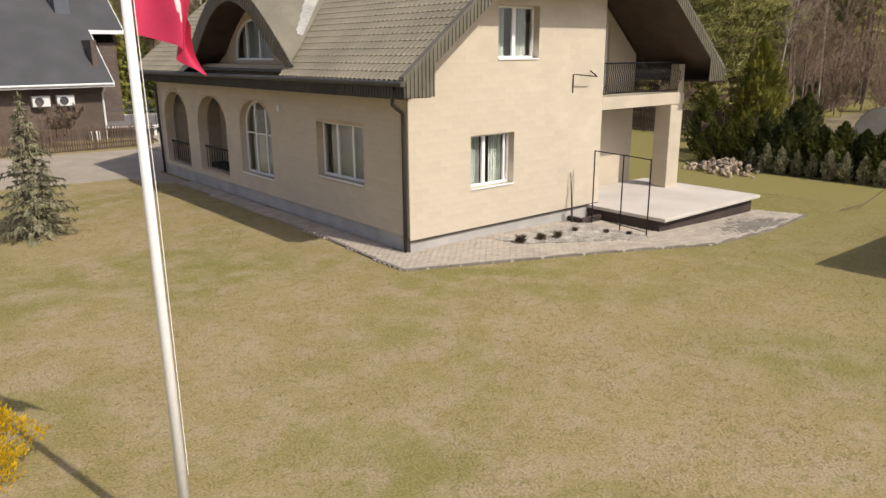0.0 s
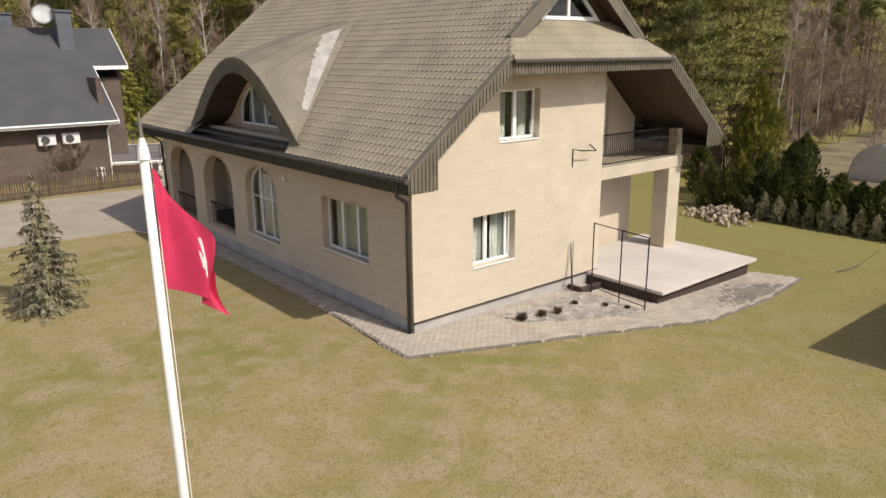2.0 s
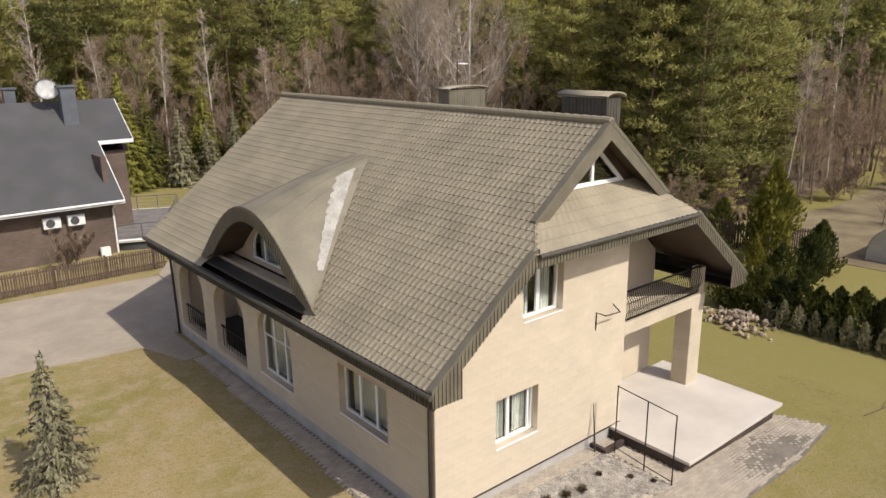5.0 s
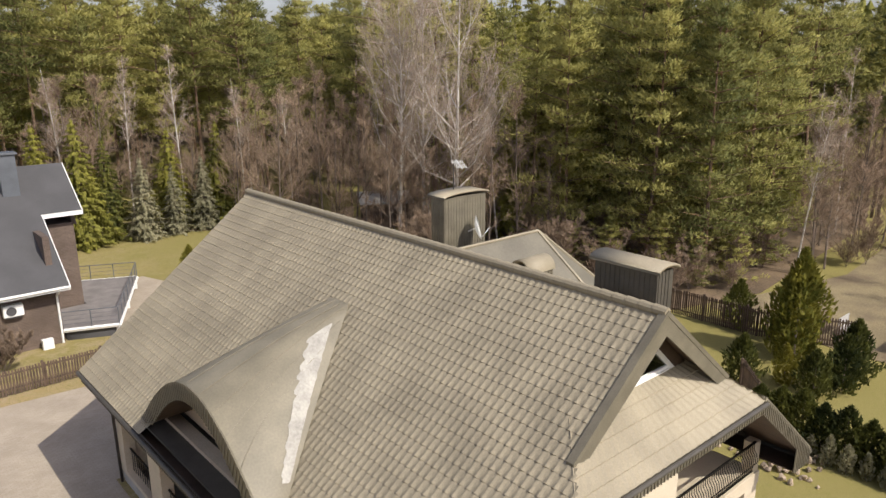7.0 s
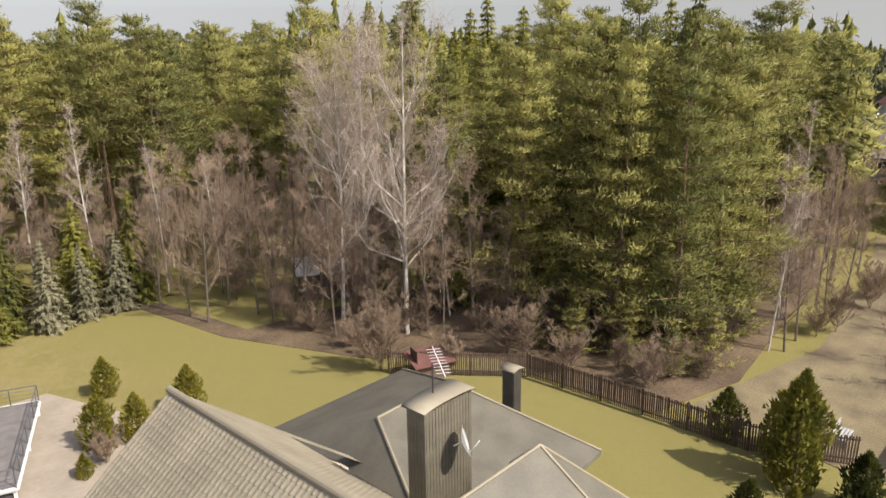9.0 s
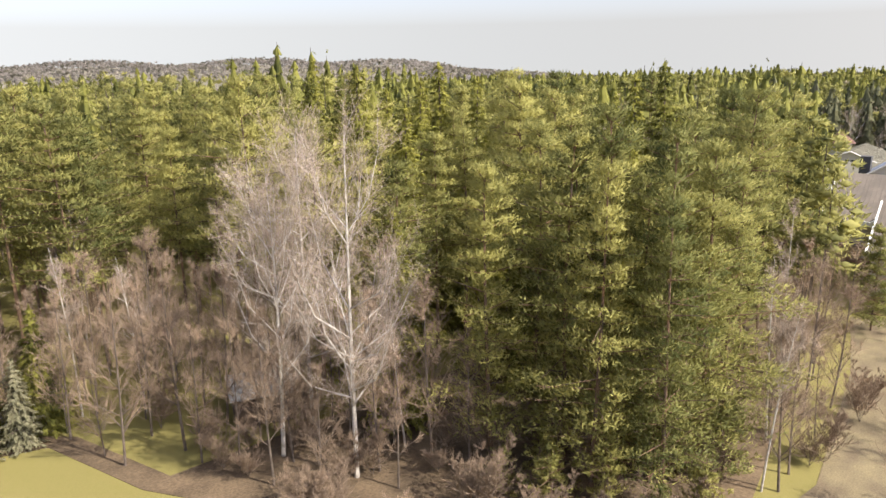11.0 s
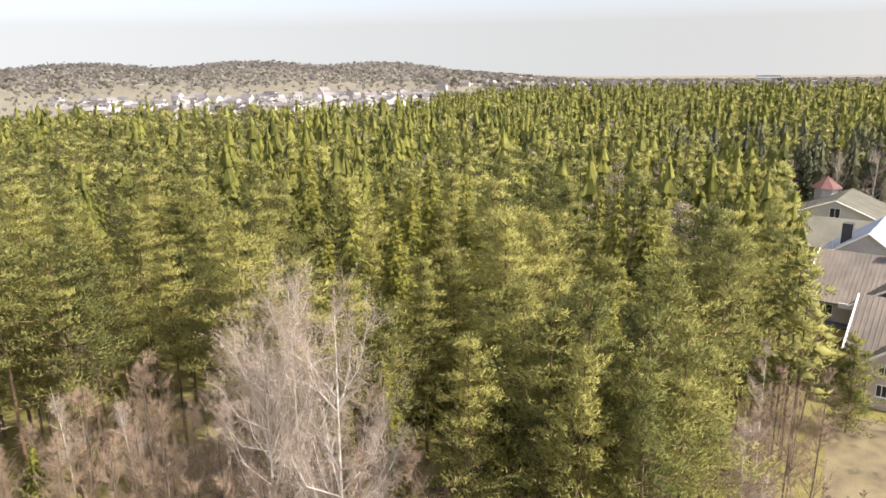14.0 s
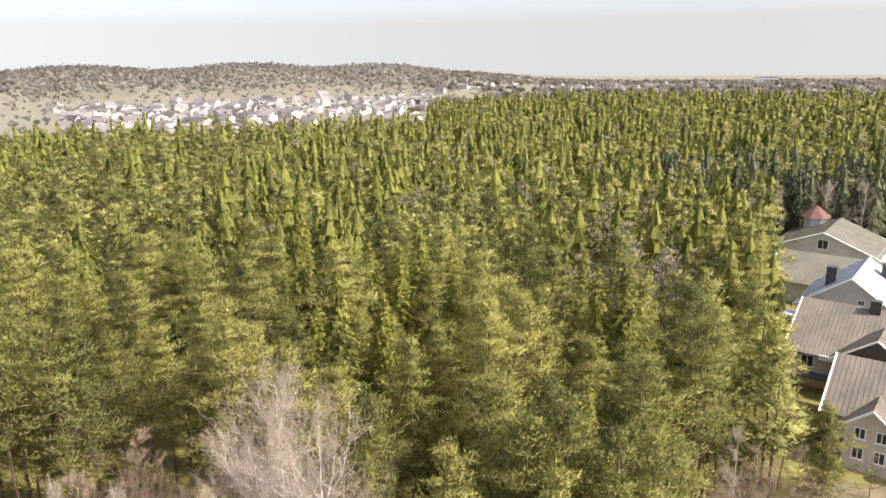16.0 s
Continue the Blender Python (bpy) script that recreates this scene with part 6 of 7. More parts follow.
SHEETGREY = material("pale_grey_sheet_roof", (0.42, 0.41, 0.39), 0.7, 0.2, 1, 20, 0.2)
REDROOF = material("dull_red_roof", (0.17, 0.075, 0.062), 0.7, 0.2, 1, 20, 0.2)
OLDWOOD = material("old_shed_boards", (0.13, 0.09, 0.065), 0.9, 0.3, 2, 25, 0.4)
shed("wood_shed", 28.4, 40.5, 32.4, 43.5, 2.1, OLDWOOD, SHEETGREY, "old wooden shed with pale sheet roof among trees", -30)
shed("garden_shed", 24.0, 24.8, 26.0, 25.9, 1.0, OLDWOOD, REDROOF, "low wooden store with dull red roof", -20)
# the last one stays out of view, added only to shade the lawn
shed("garage", 7.6, -13.4, 14.0, -9.9, 2.9, CREAM, GREYROOF, "unseen block added to cast the shadow on the lawn")
crate = thing("garden_bench", "grey weathered garden bench beyond the hedge", "bench", at=(32.8, 5.3, float(ground_z(32.8, 5.3))))
for k in range(4):
    part("slat", box(-0.7, -0.3 + 0.16 * k, 0.42, 0.7, -0.18 + 0.16 * k, 0.46), SHEETGREY, crate)
for k in range(3):
    part("back_slat", box(-0.7, 0.32, 0.55 + 0.14 * k, 0.7, 0.36, 0.66 + 0.14 * k), SHEETGREY, crate)
for x in (-0.62, 0.62):
    part("leg", box(x - 0.04, -0.3, 0, x + 0.04, 0.36, 0.42), SHEETGREY, crate)

# greenhouse
gh = thing("greenhouse", "arched garden greenhouse of milky sheet", "greenhouse", at=(34.5, 1.2, float(ground_z(34.5, 1.2))))
MILK = material("milky_sheet", (0.50, 0.47, 0.42), 0.4, 0.15, 1, 12, 0.1)
n = 14
gv = [(x, 1.5 * math.cos(math.pi * k / n), 1.95 * math.sin(math.pi * k / n) ** 0.8) for x in (-2.6, 2.6) for k in range(n + 1)]
part("cover", mesh_of("cover", gv, [(k, k + 1, n + 2 + k, n + 1 + k) for k in range(n)], MILK, smooth=True), MILK, gh)
for x in (-2.6, -1.3, 0, 1.3, 2.6):
    part("hoop", tube([(x, 1.53 * math.cos(math.pi * k / n), 1.98 * math.sin(math.pi * k / n) ** 0.8) for k in range(n + 1)], 0.02, 5), CHIMGREY, gh)
for x in (-2.6, 2.6):
    part("end_wall", plate([(1.5 * math.cos(math.pi * k / n), 1.95 * math.sin(math.pi * k / n) ** 0.8) for k in range(n + 1)], (), 0.02), MILK, gh, m=T((x, 0, 0)) @ Matrix(((0, 0, 1, 0), (1, 0, 0, 0), (0, 1, 0, 0), (0, 0, 0, 1))))

# ---- houses along the street ----
TANROOF = material("grey_tan_ribbed_roof", (0.205, 0.172, 0.138), 0.75, 0.2, 0.5, 12, 0.3)
METALROOF = material("bright_metal_roof", (0.52, 0.55, 0.60), 0.35, 0.12, 0.4, 10, 0.1, 0.3)
OLIVEROOF = material("olive_grey_roof", (0.215, 0.20, 0.15), 0.7, 0.15, 0.4, 10, 0.2)
PALEWALL = material("pale_cream_render", (0.56, 0.49, 0.43), 0.9, 0.12, 0.5, 20, 0.2)
GREYWALL = material("pale_grey_render", (0.50, 0.49, 0.48), 0.9, 0.12, 0.5, 20, 0.2)
PINKBASE = material("pink_brick_base", (0.40, 0.22, 0.19), 0.9, 0.2, 1, 20, 0.3)
DARKPANE = material("dark_window_pane", (0.03, 0.035, 0.04), 0.12, 0.1, 2, 20, 0)
SOUTH = GABLE


def ribbed(parent, a, b, c, d, mat, every=0.5, label=""):
    """A roof slope a-b (eave) to d-c (ridge), with ribs running down it."""
    a, b, c, d = (Vector(p) for p in (a, b, c, d))
    ob = slab("roof_slope", [tuple(a), tuple(b), tuple(c), tuple(d)], 0.15, mat, parent, label)
    n = int((b - a).length / every)
    bm = bmesh.new()
    for k in range(1, n):
        t = k / n
        tube([a.lerp(b, t) + Vector((0, 0, 0.02)), d.lerp(c, t) + Vector((0, 0, 0.02))], 0.04, 4, bm)
    part("roof_ribs", bm, mat, ob)
    return ob


def far_window(parent, place, x, y, w, h):
    wn_ = part("window", plate(rect(x - w / 2, y, x + w / 2, y + h), [rect(x - w / 2 + 0.1, y + 0.1, x + w / 2 - 0.1, y + h - 0.1)], 0.08), WHITE, parent, "white framed window", place @ T((0, 0, 0.04)))
    part("pane", box(x - w / 2 + 0.1, y + 0.1, -0.01, x + w / 2 - 0.1, y + h - 0.1, 0.005), DARKPANE, wn_)
    part("mullion", box(x - 0.04, y + 0.1, -0.02, x + 0.04, y + h - 0.1, 0.03), WHITE, wn_)
    part("sill", box(x - w / 2 - 0.08, y - 0.08, -0.05, x + w / 2 + 0.08, y, 0.1), WHITE, wn_)


def street_house(label, x0, y0, x1, y1, eave, ridge, wall, roof, base=PINKBASE, along_y=True, windows=(), trim=WHITE, turn=0.0, hang=0.5):
    """A house whose ridge runs along y (or x); windows: (y, z, width, height) on its west face."""
    cx, cy = (x0 + x1) / 2, (y0 + y1) / 2
    h = thing("street_house", label, "house", "houses along the street", at=(cx, cy, float(ground_z(cx, cy))))
    h.rotation_euler = (0, 0, radians(turn))
    w, d = (x1 - x0) / 2, (y1 - y0) / 2
    part("base", box(-w - 0.05, -d - 0.05, -0.8, w + 0.05, d + 0.05, 0.7), base, h)
    part("wall", box(-w, -d, 0.7, w, d, eave), wall, h)
    e = eave - 0.25
    if along_y:
        for k in (-1, 1):
            part("gable", plate([(-w, eave), (w, eave), (0, ridge - 0.2)], (), 0.25), wall, h, m=T((0, k * (d - 0.12) + 0.12, 0)) @ Matrix(((1, 0, 0, 0), (0, 0, -1, 0), (0, 1, 0, 0), (0, 0, 0, 1))))
        ribbed(h, (-w - hang, d + hang, e), (-w - hang, -d - hang, e), (0, -d - hang, ridge), (0, d + hang, ridge), roof)
        ribbed(h, (w + hang, -d - hang, e), (w + hang, d + hang, e), (0, d + hang, ridge), (0, -d - hang, ridge), roof)
        for k in (-1, 1):
            for m in (-1, 1):
                part("verge_trim", tube([(m * (w + hang), k * (d + hang), e - 0.05), (0, k * (d + hang), ridge - 0.05)], 0.13, 4), trim, h)
    else:
        for k in (-1, 1):
            part("gable", plate([(-d, eave), (d, eave), (0, ridge - 0.2)], (), 0.25), wall, h, m=T((k * (w - 0.12) + 0.12, 0, 0)) @ Matrix(((0, 0, 1, 0), (1, 0, 0, 0), (0, 1, 0, 0), (0, 0, 0, 1))))
        ribbed(h, (-w - hang, -d - hang, e), (w + hang, -d - hang, e), (w + hang, 0, ridge), (-w - hang, 0, ridge), roof)
        ribbed(h, (w + hang, d + hang, e), (-w - hang, d + hang, e), (-w - hang, 0, ridge), (w + hang, 0, ridge), roof)
        for m in (-1, 1):
            part("verge_trim", tube([(-w - hang, m * (d + hang), e - 0.05), (-w - hang, 0, ridge - 0.05)], 0.13, 4), trim, h)
    face = T((-w, 0, 0)) @ SIDE
    for y, z, ww, hh in windows:
        far_window(h, face, -y, z, ww, hh)
    return h


def bay(parent, x, y, width, deep, eave, ridge, wall, roof, windows=()):
    """A small gabled bay on a house's west face, in the house's own axes."""
    d = width / 2
    part("bay_wall", plate([(-d, -0.5), (d, -0.5), (d, eave), (0, ridge - 0.25), (-d, eave)], (), deep), wall, parent, "gabled bay", T((x - deep, y, 0)) @ SIDE)
    ribbed(parent, (x - deep - 0.5, y - d - 0.5, eave - 0.3), (x + deep + 3.5, y - d - 0.5, eave - 0.3), (x + deep + 3.5, y, ridge), (x - deep - 0.5, y, ridge), roof)
    ribbed(parent, (x + deep + 3.5, y + d + 0.5, eave - 0.3), (x - deep - 0.5, y + d + 0.5, eave - 0.3), (x - deep - 0.5, y, ridge), (x + deep + 3.5, y, ridge), roof)
    for m in (-1, 1):
        part("verge_trim", tube([(x - deep - 0.5, y + m * (d + 0.5), eave - 0.4), (x - deep - 0.5, y, ridge - 0.05)], 0.13, 4), WHITE, parent)
    for yy, z, w, h in windows:
        far_window(parent, T((x - deep, y, 0)) @ SIDE, -yy, z, w, h)


hA = street_house("cream house with ribbed grey-tan roof and gabled bay", 81.5, -8.0, 93.5, 13.2, 5.2, 9.2, PALEWALL, TANROOF, windows=[(8.5, 1.4, 1.2, 1.3), (-3, 1.4, 1.2, 1.3), (-3, 3.6, 1.1, 1.0)])
bay(hA, -6.0, 6.2, 4.6, 1.5, 5.0, 6.9, PALEWALL, TANROOF, [(-1.0, 3.5, 1.05, 1.2), (0.9, 3.5, 1.05, 1.2), (-1.0, 1.3, 1.05, 1.3), (0.9, 1.3, 1.05, 1.3)])
bay(hA, -6.0, -0.5, 4.0, 1.3, 4.6, 6.4, PALEWALL, TANROOF, [(0.0, 3.3, 1.1, 1.2), (0.0, 1.2, 1.1, 1.3)])
hB = street_house("cream house with tan roof and dark cross gable", 97.0, 0.0, 113.0, 20.6, 5.3, 9.6, PALEWALL, TANROOF, windows=[(7.9, 3.2, 1.5, 1.5), (3.0, 3.2, 1.2, 1.4)])
bay(hB, -8.0, 0.6, 8.6, 0.8, 5.6, 8.6, DARKCLAD, TANROOF)
part("balcony_beam", box(-8.9, -4.6, 4.7, -8.7, 6.5, 5.3), WHITE, hB)
part("chimney", box(-1.0, 1.6, 8.0, 0.0, 2.8, 10.8), DARKCLAD, hB)
part("porch_roof", box(-9.8, 5.2, 2.4, -8.0, 9.6, 2.6), GREYROOF, hB)
hC = street_house("house with bright bare metal roof", 119.0, 10.5, 133.0, 24.5, 5.4, 10.4, GREYWALL, METALROOF, along_y=False, windows=[(-1.5, 6.4, 0.9, 0.9), (3.5, 2.4, 1.4, 1.4), (-3, 2.4, 1.4, 1.4)])
part("chimney", box(-4.0, 2.6, 7.0, -2.6, 4.0, 10.8), GREYROOF, hC)
part("chimney", box(3.0, -3.6, 7.4, 4.2, -2.4, 10.6), GREYROOF, hC)
part("porch_roof", box(-9.5, 4.0, 3.6, -7.0, 8.4, 3.9), METALROOF, hC)
hD = street_house("long house with plain olive roof", 138.0, 13.5, 150.0, 33.0, 4.6, 8.6, GREYWALL, OLIVEROOF)
hE = street_house("grey house with low gable and arched windows", 165.0, 20.0, 182.0, 40.0, 6.2, 10.2, GREYWALL, OLIVEROOF, along_y=False, windows=[(0, 6.6, 2.0, 2.0), (7.5, 2.6, 1.2, 1.8), (3.6, 2.6, 1.4, 1.8), (-6.0, 2.6, 1.0, 1.2), (-1.2, 2.3, 2.2, 2.6)])
tower = part("tower", tube([(0, 0, 4), (0, 0, 10.2)], 2.5, 8), GREYWALL, hE, "round tower with red roof", T((8.0, 5.0, 0)))
part("tower_roof", tube([(0, 0, 10.1), (0, 0, 12.6)], 3.3, 8, end=0.1), REDROOF, tower, "red tent roof")
street_house("grey roofed house beyond the trees", 128.0, -14.0, 142.0, 1.0, 5.2, 9.6, PALEWALL, TANROOF)
street_house("grey roofed house beyond the trees", 100.0, -24.0, 114.0, -8.0, 5.2, 9.6, PALEWALL, GREYROOF)
street_house("grey roofed house beyond the trees", 186.0, 8.0, 198.0, 20.0, 5.2, 9.0, GREYWALL, OLIVEROOF)

stand("pine_tree", [pine(9.5, 140, 14, 40, 0.12, 6.0, 0.30)], PINEBARK, PINE, [(73.0, 11.4, 1.0), (92.5, 23.5, 0.9)], "broad pine in a garden by the street", "tree", "garden pines")
garden_trees = [(x, y, PICK.uniform(0.35, 0.6)) for x, y in scatter([(36, 8), (40, 1), (76, 2), (78, 9), (58, 9.5)], 6.5, 31)]
garden_trees += [(x, y, PICK.uniform(0.38, 0.68)) for x, y in scatter([(37.5, 8.5), (38.5, -7), (54, -9), (58, 9)], 4.6, 33)]
stand("bare_tree", [bare(9, 150 + k, 22, 8, 4, 0.2, 0.8, 0.009, 1, 0.36) for k in range(2)], DARKBARK, TWIG, garden_trees, "small leafless fruit tree in a garden", "tree", "fruit trees", "crown")


# ---- the wood farther off ----
def canopy(spots, height, per, tuft, seed, cone, wide=2.6, core=True):
    """Crowns and stems for many trees at once: cone for spruces, clouds for pines."""
    rng = np.random.default_rng(seed)
    xy = np.array(spots)
    n = len(xy)
    wide = wide * 1.2 if cone else wide
    h = height * rng.uniform(0.70, 1.12, n) * np.array([1 + 0.22 * noise.noise((x / 22, y / 22, 7.0)) for x, y in spots])
    z = ground_z(xy[:, 0], xy[:, 1])
    t = rng.random((n, per))
    boughs = per // 5 if cone else per // 24
    rows, own = np.arange(n)[:, None], np.arange(per)[None, :] % boughs
    ba = rng.uniform(0, 2 * np.pi, (n, boughs))[rows, own]
    bt = rng.random((n, boughs))
    if cone:
        # spruce: drooping boughs, each a spray that hangs to its tip
        bt = np.clip(1 - np.sqrt(bt) + rng.uniform(-0.03, 0.03, bt.shape), 0, 1)[rows, own]
        reach = (wide * (1.0 - bt) ** 0.75 + 0.1) * rng.uniform(0.6, 1.15, (n, boughs))[rows, own]
        f = 0.55 + 0.55 * t
        sway = rng.uniform(-0.3, 0.3, (n, per)) * (1.3 - f) * reach
        c = np.stack([np.cos(ba) * reach * f - np.sin(ba) * sway, np.sin(ba) * reach * f + np.cos(ba) * sway, (0.22 + 0.78 * bt) * h[:, None] - reach * 0.45 * f * f], -1)
        w = np.stack([np.cos(ba) * 0.6, np.sin(ba) * 0.6, -0.6 - 0.5 * rng.random((n, per))], -1)
        w[..., 2] += 2.2 * (bt > 0.95)
        face = np.stack([np.cos(ba), np.sin(ba), np.full_like(ba, 0.6)], -1)
        # the dense inside: ragged skirts of boughs, one over the other
        tiers, sides = 8, 9
        k = np.arange(tiers)[None, :, None]
        sa = 2 * np.pi * (np.arange(sides) + rng.uniform(-0.3, 0.3, (n, tiers, sides))) / sides
        sr = wide * (1 - k / (tiers + 0.3)) ** 0.72 * rng.uniform(0.25, 0.8, sa.shape)
        sz = (0.22 + 0.78 * (k - 0.25 * rng.random(sa.shape)) / tiers) * h[:, None, None]
        rim = np.stack([np.cos(sa) * sr, np.sin(sa) * sr, sz], -1)
        apex = np.stack([0 * sa, 0 * sa, (0.22 + 0.78 * np.minimum(0.93, (k + 1.3) / tiers)) * h[:, None, None] + 0 * sa], -1)
        core_v = np.stack([rim, np.roll(rim, -1, 2), apex], 3).reshape(n, -1, 3)
        axis = np.stack([np.cos(sa), np.sin(sa), np.full_like(sa, 0.5)], -1)
        core_n = (np.stack([axis] * 3, 3) + 0.35 * rng.normal(size=(*sa.shape, 1, 3))).reshape(n, -1, 3)
        round_ = face + 0.3 * rng.normal(size=face.shape)
    else:
        # pine: a rounded, lumpy crown of upswept boughs, each ending in a pad
        br = wide * np.sqrt(np.clip(1 - ((bt - 0.36) / 0.66) ** 2, 0.02, 1)) * rng.uniform(0.25, 1.05, (n, boughs))
        size = (0.34 * wide * (1.1 - 0.5 * bt) * rng.uniform(0.7, 1.2, (n, boughs)))[rows, own]
        bz = ((0.48 + 0.5 * bt) * h[:, None])[rows, own]
        # the dense inside of each pad: a flattened lump
        lump = np.array([(1, 0, 0), (0, 1, 0), (-1, 0, 0), (0, -1, 0), (0, 0, 1), (0, 0, -1)], float)
        tri = np.array([(0, 1, 4), (1, 2, 4), (2, 3, 4), (3, 0, 4), (1, 0, 5), (2, 1, 5), (3, 2, 5), (0, 3, 5)]).ravel()
        pa, ps = ba[:, :boughs], size[:, :boughs]
        mid_ = np.stack([np.cos(pa) * br, np.sin(pa) * br, bz[:, :boughs]], -1)
        round6 = lump * rng.uniform(0.4, 0.75, (n, boughs, 6, 1))
        core_v = (mid_[:, :, None] + round6 * ps[..., None, None] * [1.0, 1.0, 0.62])[:, :, tri].reshape(n, -1, 3)
        core_n = (lump + 0.8 * np.stack([np.cos(pa), np.sin(pa), 0 * pa + 0.5], -1)[:, :, None])[:, :, tri].reshape(n, -1, 3)
        br = br[rows, own]
        off = rng.normal(size=(n, per, 3))
        off /= np.linalg.norm(off, axis=2, keepdims=True)
        off *= rng.uniform(0.65, 1.1, (n, per, 1))
        axis = np.stack([np.cos(ba), np.sin(ba), 0 * ba], -1)
        c = axis * br[..., None] + off * size[..., None] * [1.1, 1.1, 0.7]
        c[..., 2] += bz
        w = off * 0.6 + axis * 0.4 + [0, 0, 0.55] + 0.25 * rng.normal(size=off.shape)
        face = off * [1, 1, 1.3] + 0.5 * axis + [0, 0, 0.4]
        round_ = off + 0.9 * axis + [0, 0, 0.45]
    c = c + np.stack([xy[:, 0], xy[:, 1], z], 1)[:, None]
    w = w + 0.35 * rng.normal(size=w.shape)
    v, f = tufts(c.reshape(-1, 3), w.reshape(-1, 3), tuft * rng.uniform(0.7, 1.3, n * per), tuft * 0.19, rng, face.reshape(-1, 3))
    normals = soft(round_ + 0.15 * rng.normal(size=round_.shape))
    if core:
        inside_v = (core_v + np.stack([xy[:, 0], xy[:, 1], z], 1)[:, None]).reshape(-1, 3)
        inside_n = core_n.reshape(-1, 3)
        normals = np.concatenate([normals, inside_n / np.linalg.norm(inside_n, axis=1, keepdims=True)])
        v, f = joined([(v, f), (inside_v, np.arange(len(inside_v)).reshape(-1, 3))])
    foot = np.stack([xy[:, 0], xy[:, 1], z - 0.2], 1)
    return (v, f, normals), stick(foot, foot + np.stack([0 * h, 0 * h, h * 0.97], 1), 0.17, 0.04, 3)


FARPINE = foliage("far_pine_needles", (0.115, 0.132, 0.046), (0.430, 0.402, 0.132), 0.35, 0.42, 0.20, 0.12)
FARSPRUCE = foliage("far_spruce_needles", (0.075, 0.088, 0.026), (0.295, 0.288, 0.066), 0.5, 0.35, 0.22, 0.22)
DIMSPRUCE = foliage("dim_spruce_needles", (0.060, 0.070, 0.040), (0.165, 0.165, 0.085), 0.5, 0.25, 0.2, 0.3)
FARTWIG = foliage("far_bare_crowns", (0.22, 0.18, 0.125), (0.43, 0.365, 0.265), 0.4, 0.3, 0.2)
# aerial haze is put into these two colours: paler, greyer, flatter
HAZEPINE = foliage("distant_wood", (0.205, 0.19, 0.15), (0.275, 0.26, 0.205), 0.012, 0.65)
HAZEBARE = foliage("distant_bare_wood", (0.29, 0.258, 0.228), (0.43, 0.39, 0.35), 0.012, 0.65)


def sector(az0, az1, r0, r1, gap, seed):
    rng = random.Random(seed)
    out, r = [], r0
    while r < r1:
        step = math.degrees(gap / r)
        a = az0 + rng.uniform(0, step)
        while a < az1:
            rr, aa = r + rng.uniform(-0.45, 0.45) * gap, radians(a + rng.uniform(-0.45, 0.45) * step)
            out.append((rr * math.sin(aa), rr * math.cos(aa)))
            a += step
        r += gap
    return out


def clear(x, y):
    """Kept free: the street with its houses, and the nearer wood, whose trees stand singly."""
    if inside(x, y, pine_edge) or inside(x, y, thicket):
        return True
    return y < 0.265 * x - 2.8 and x < 205 or (x < 60 and y < 63)


inner = [p for p in sector(2, 97, 62, 118, 4.9, 51) if not clear(*p)]
mid = [p for p in sector(2, 97, 118, 215, 5.0, 54) if not clear(*p)]
outer = [p for p in sector(4, 100, 215, 360, 6.0, 52) if not clear(*p)]
last = [p for p in sector(51, 102, 360, 720, 9.5, 53)]
wrng = random.Random(61)


def share(spots, low, high):
    """Splits spots into three kinds, by patches and by chance."""
    kinds = ([], [], [])
    for x, y in spots:
        patch = noise.noise((x / 38, y / 38, 0.0)) + 0.35 * wrng.uniform(-1, 1)
        patch += 0.30 * float(smooth_step(70, 110, math.hypot(x, y))) * float(smooth_step(28, 44, math.degrees(math.atan2(x, y))))
        patch = min(patch, 0.44) if wrng.random() < 0.7 else patch
        if math.hypot(x - 85, y - 37) < 8.5 or math.hypot(x - 65, y - 78) < 3:
            patch = 1.0
        kinds[0 if patch < low else 1 if patch < high else 2].append((x, y))
    return kinds


for spots, per, tuft, tag in ((inner, 960, 0.46, "inner"), (mid, 500, 0.6, "middle"), (outer, 280, 0.92, "outer"), (last, 100, 1.5, "far")):
    pines, spruces, bares = share(spots, 0.20, 0.47)
    for kind, some, mat, cone, height in (("pine_wood", pines, FARPINE, False, 20.0), ("spruce_wood", spruces, FARSPRUCE, True, 22.0), ("bare_wood", bares, FARTWIG, False, 17.5)):
        if some:
            leaves, stems = canopy(some, height, per, tuft * (0.8 if kind == "bare_wood" else 1), 71, cone, core=kind != "bare_wood", wide=3.2 if tag == "inner" else 3.4 if tag == "middle" else 3.9 if tag == "outer" else 5.6)
            ob = thing(kind, {"pine_wood": "yellow-green pine wood seen over its crowns", "spruce_wood": "dark green spruce wood seen over its crowns", "bare_wood": "leafless brown trees within the wood"}[kind], "wood", kind="stuff")
            under(new("crowns", mesh_of("crowns", *leaves[:2], mat, normals=leaves[2])), ob)
            under(new("stems", mesh_of("stems", *stems, DARKBARK)), ob)

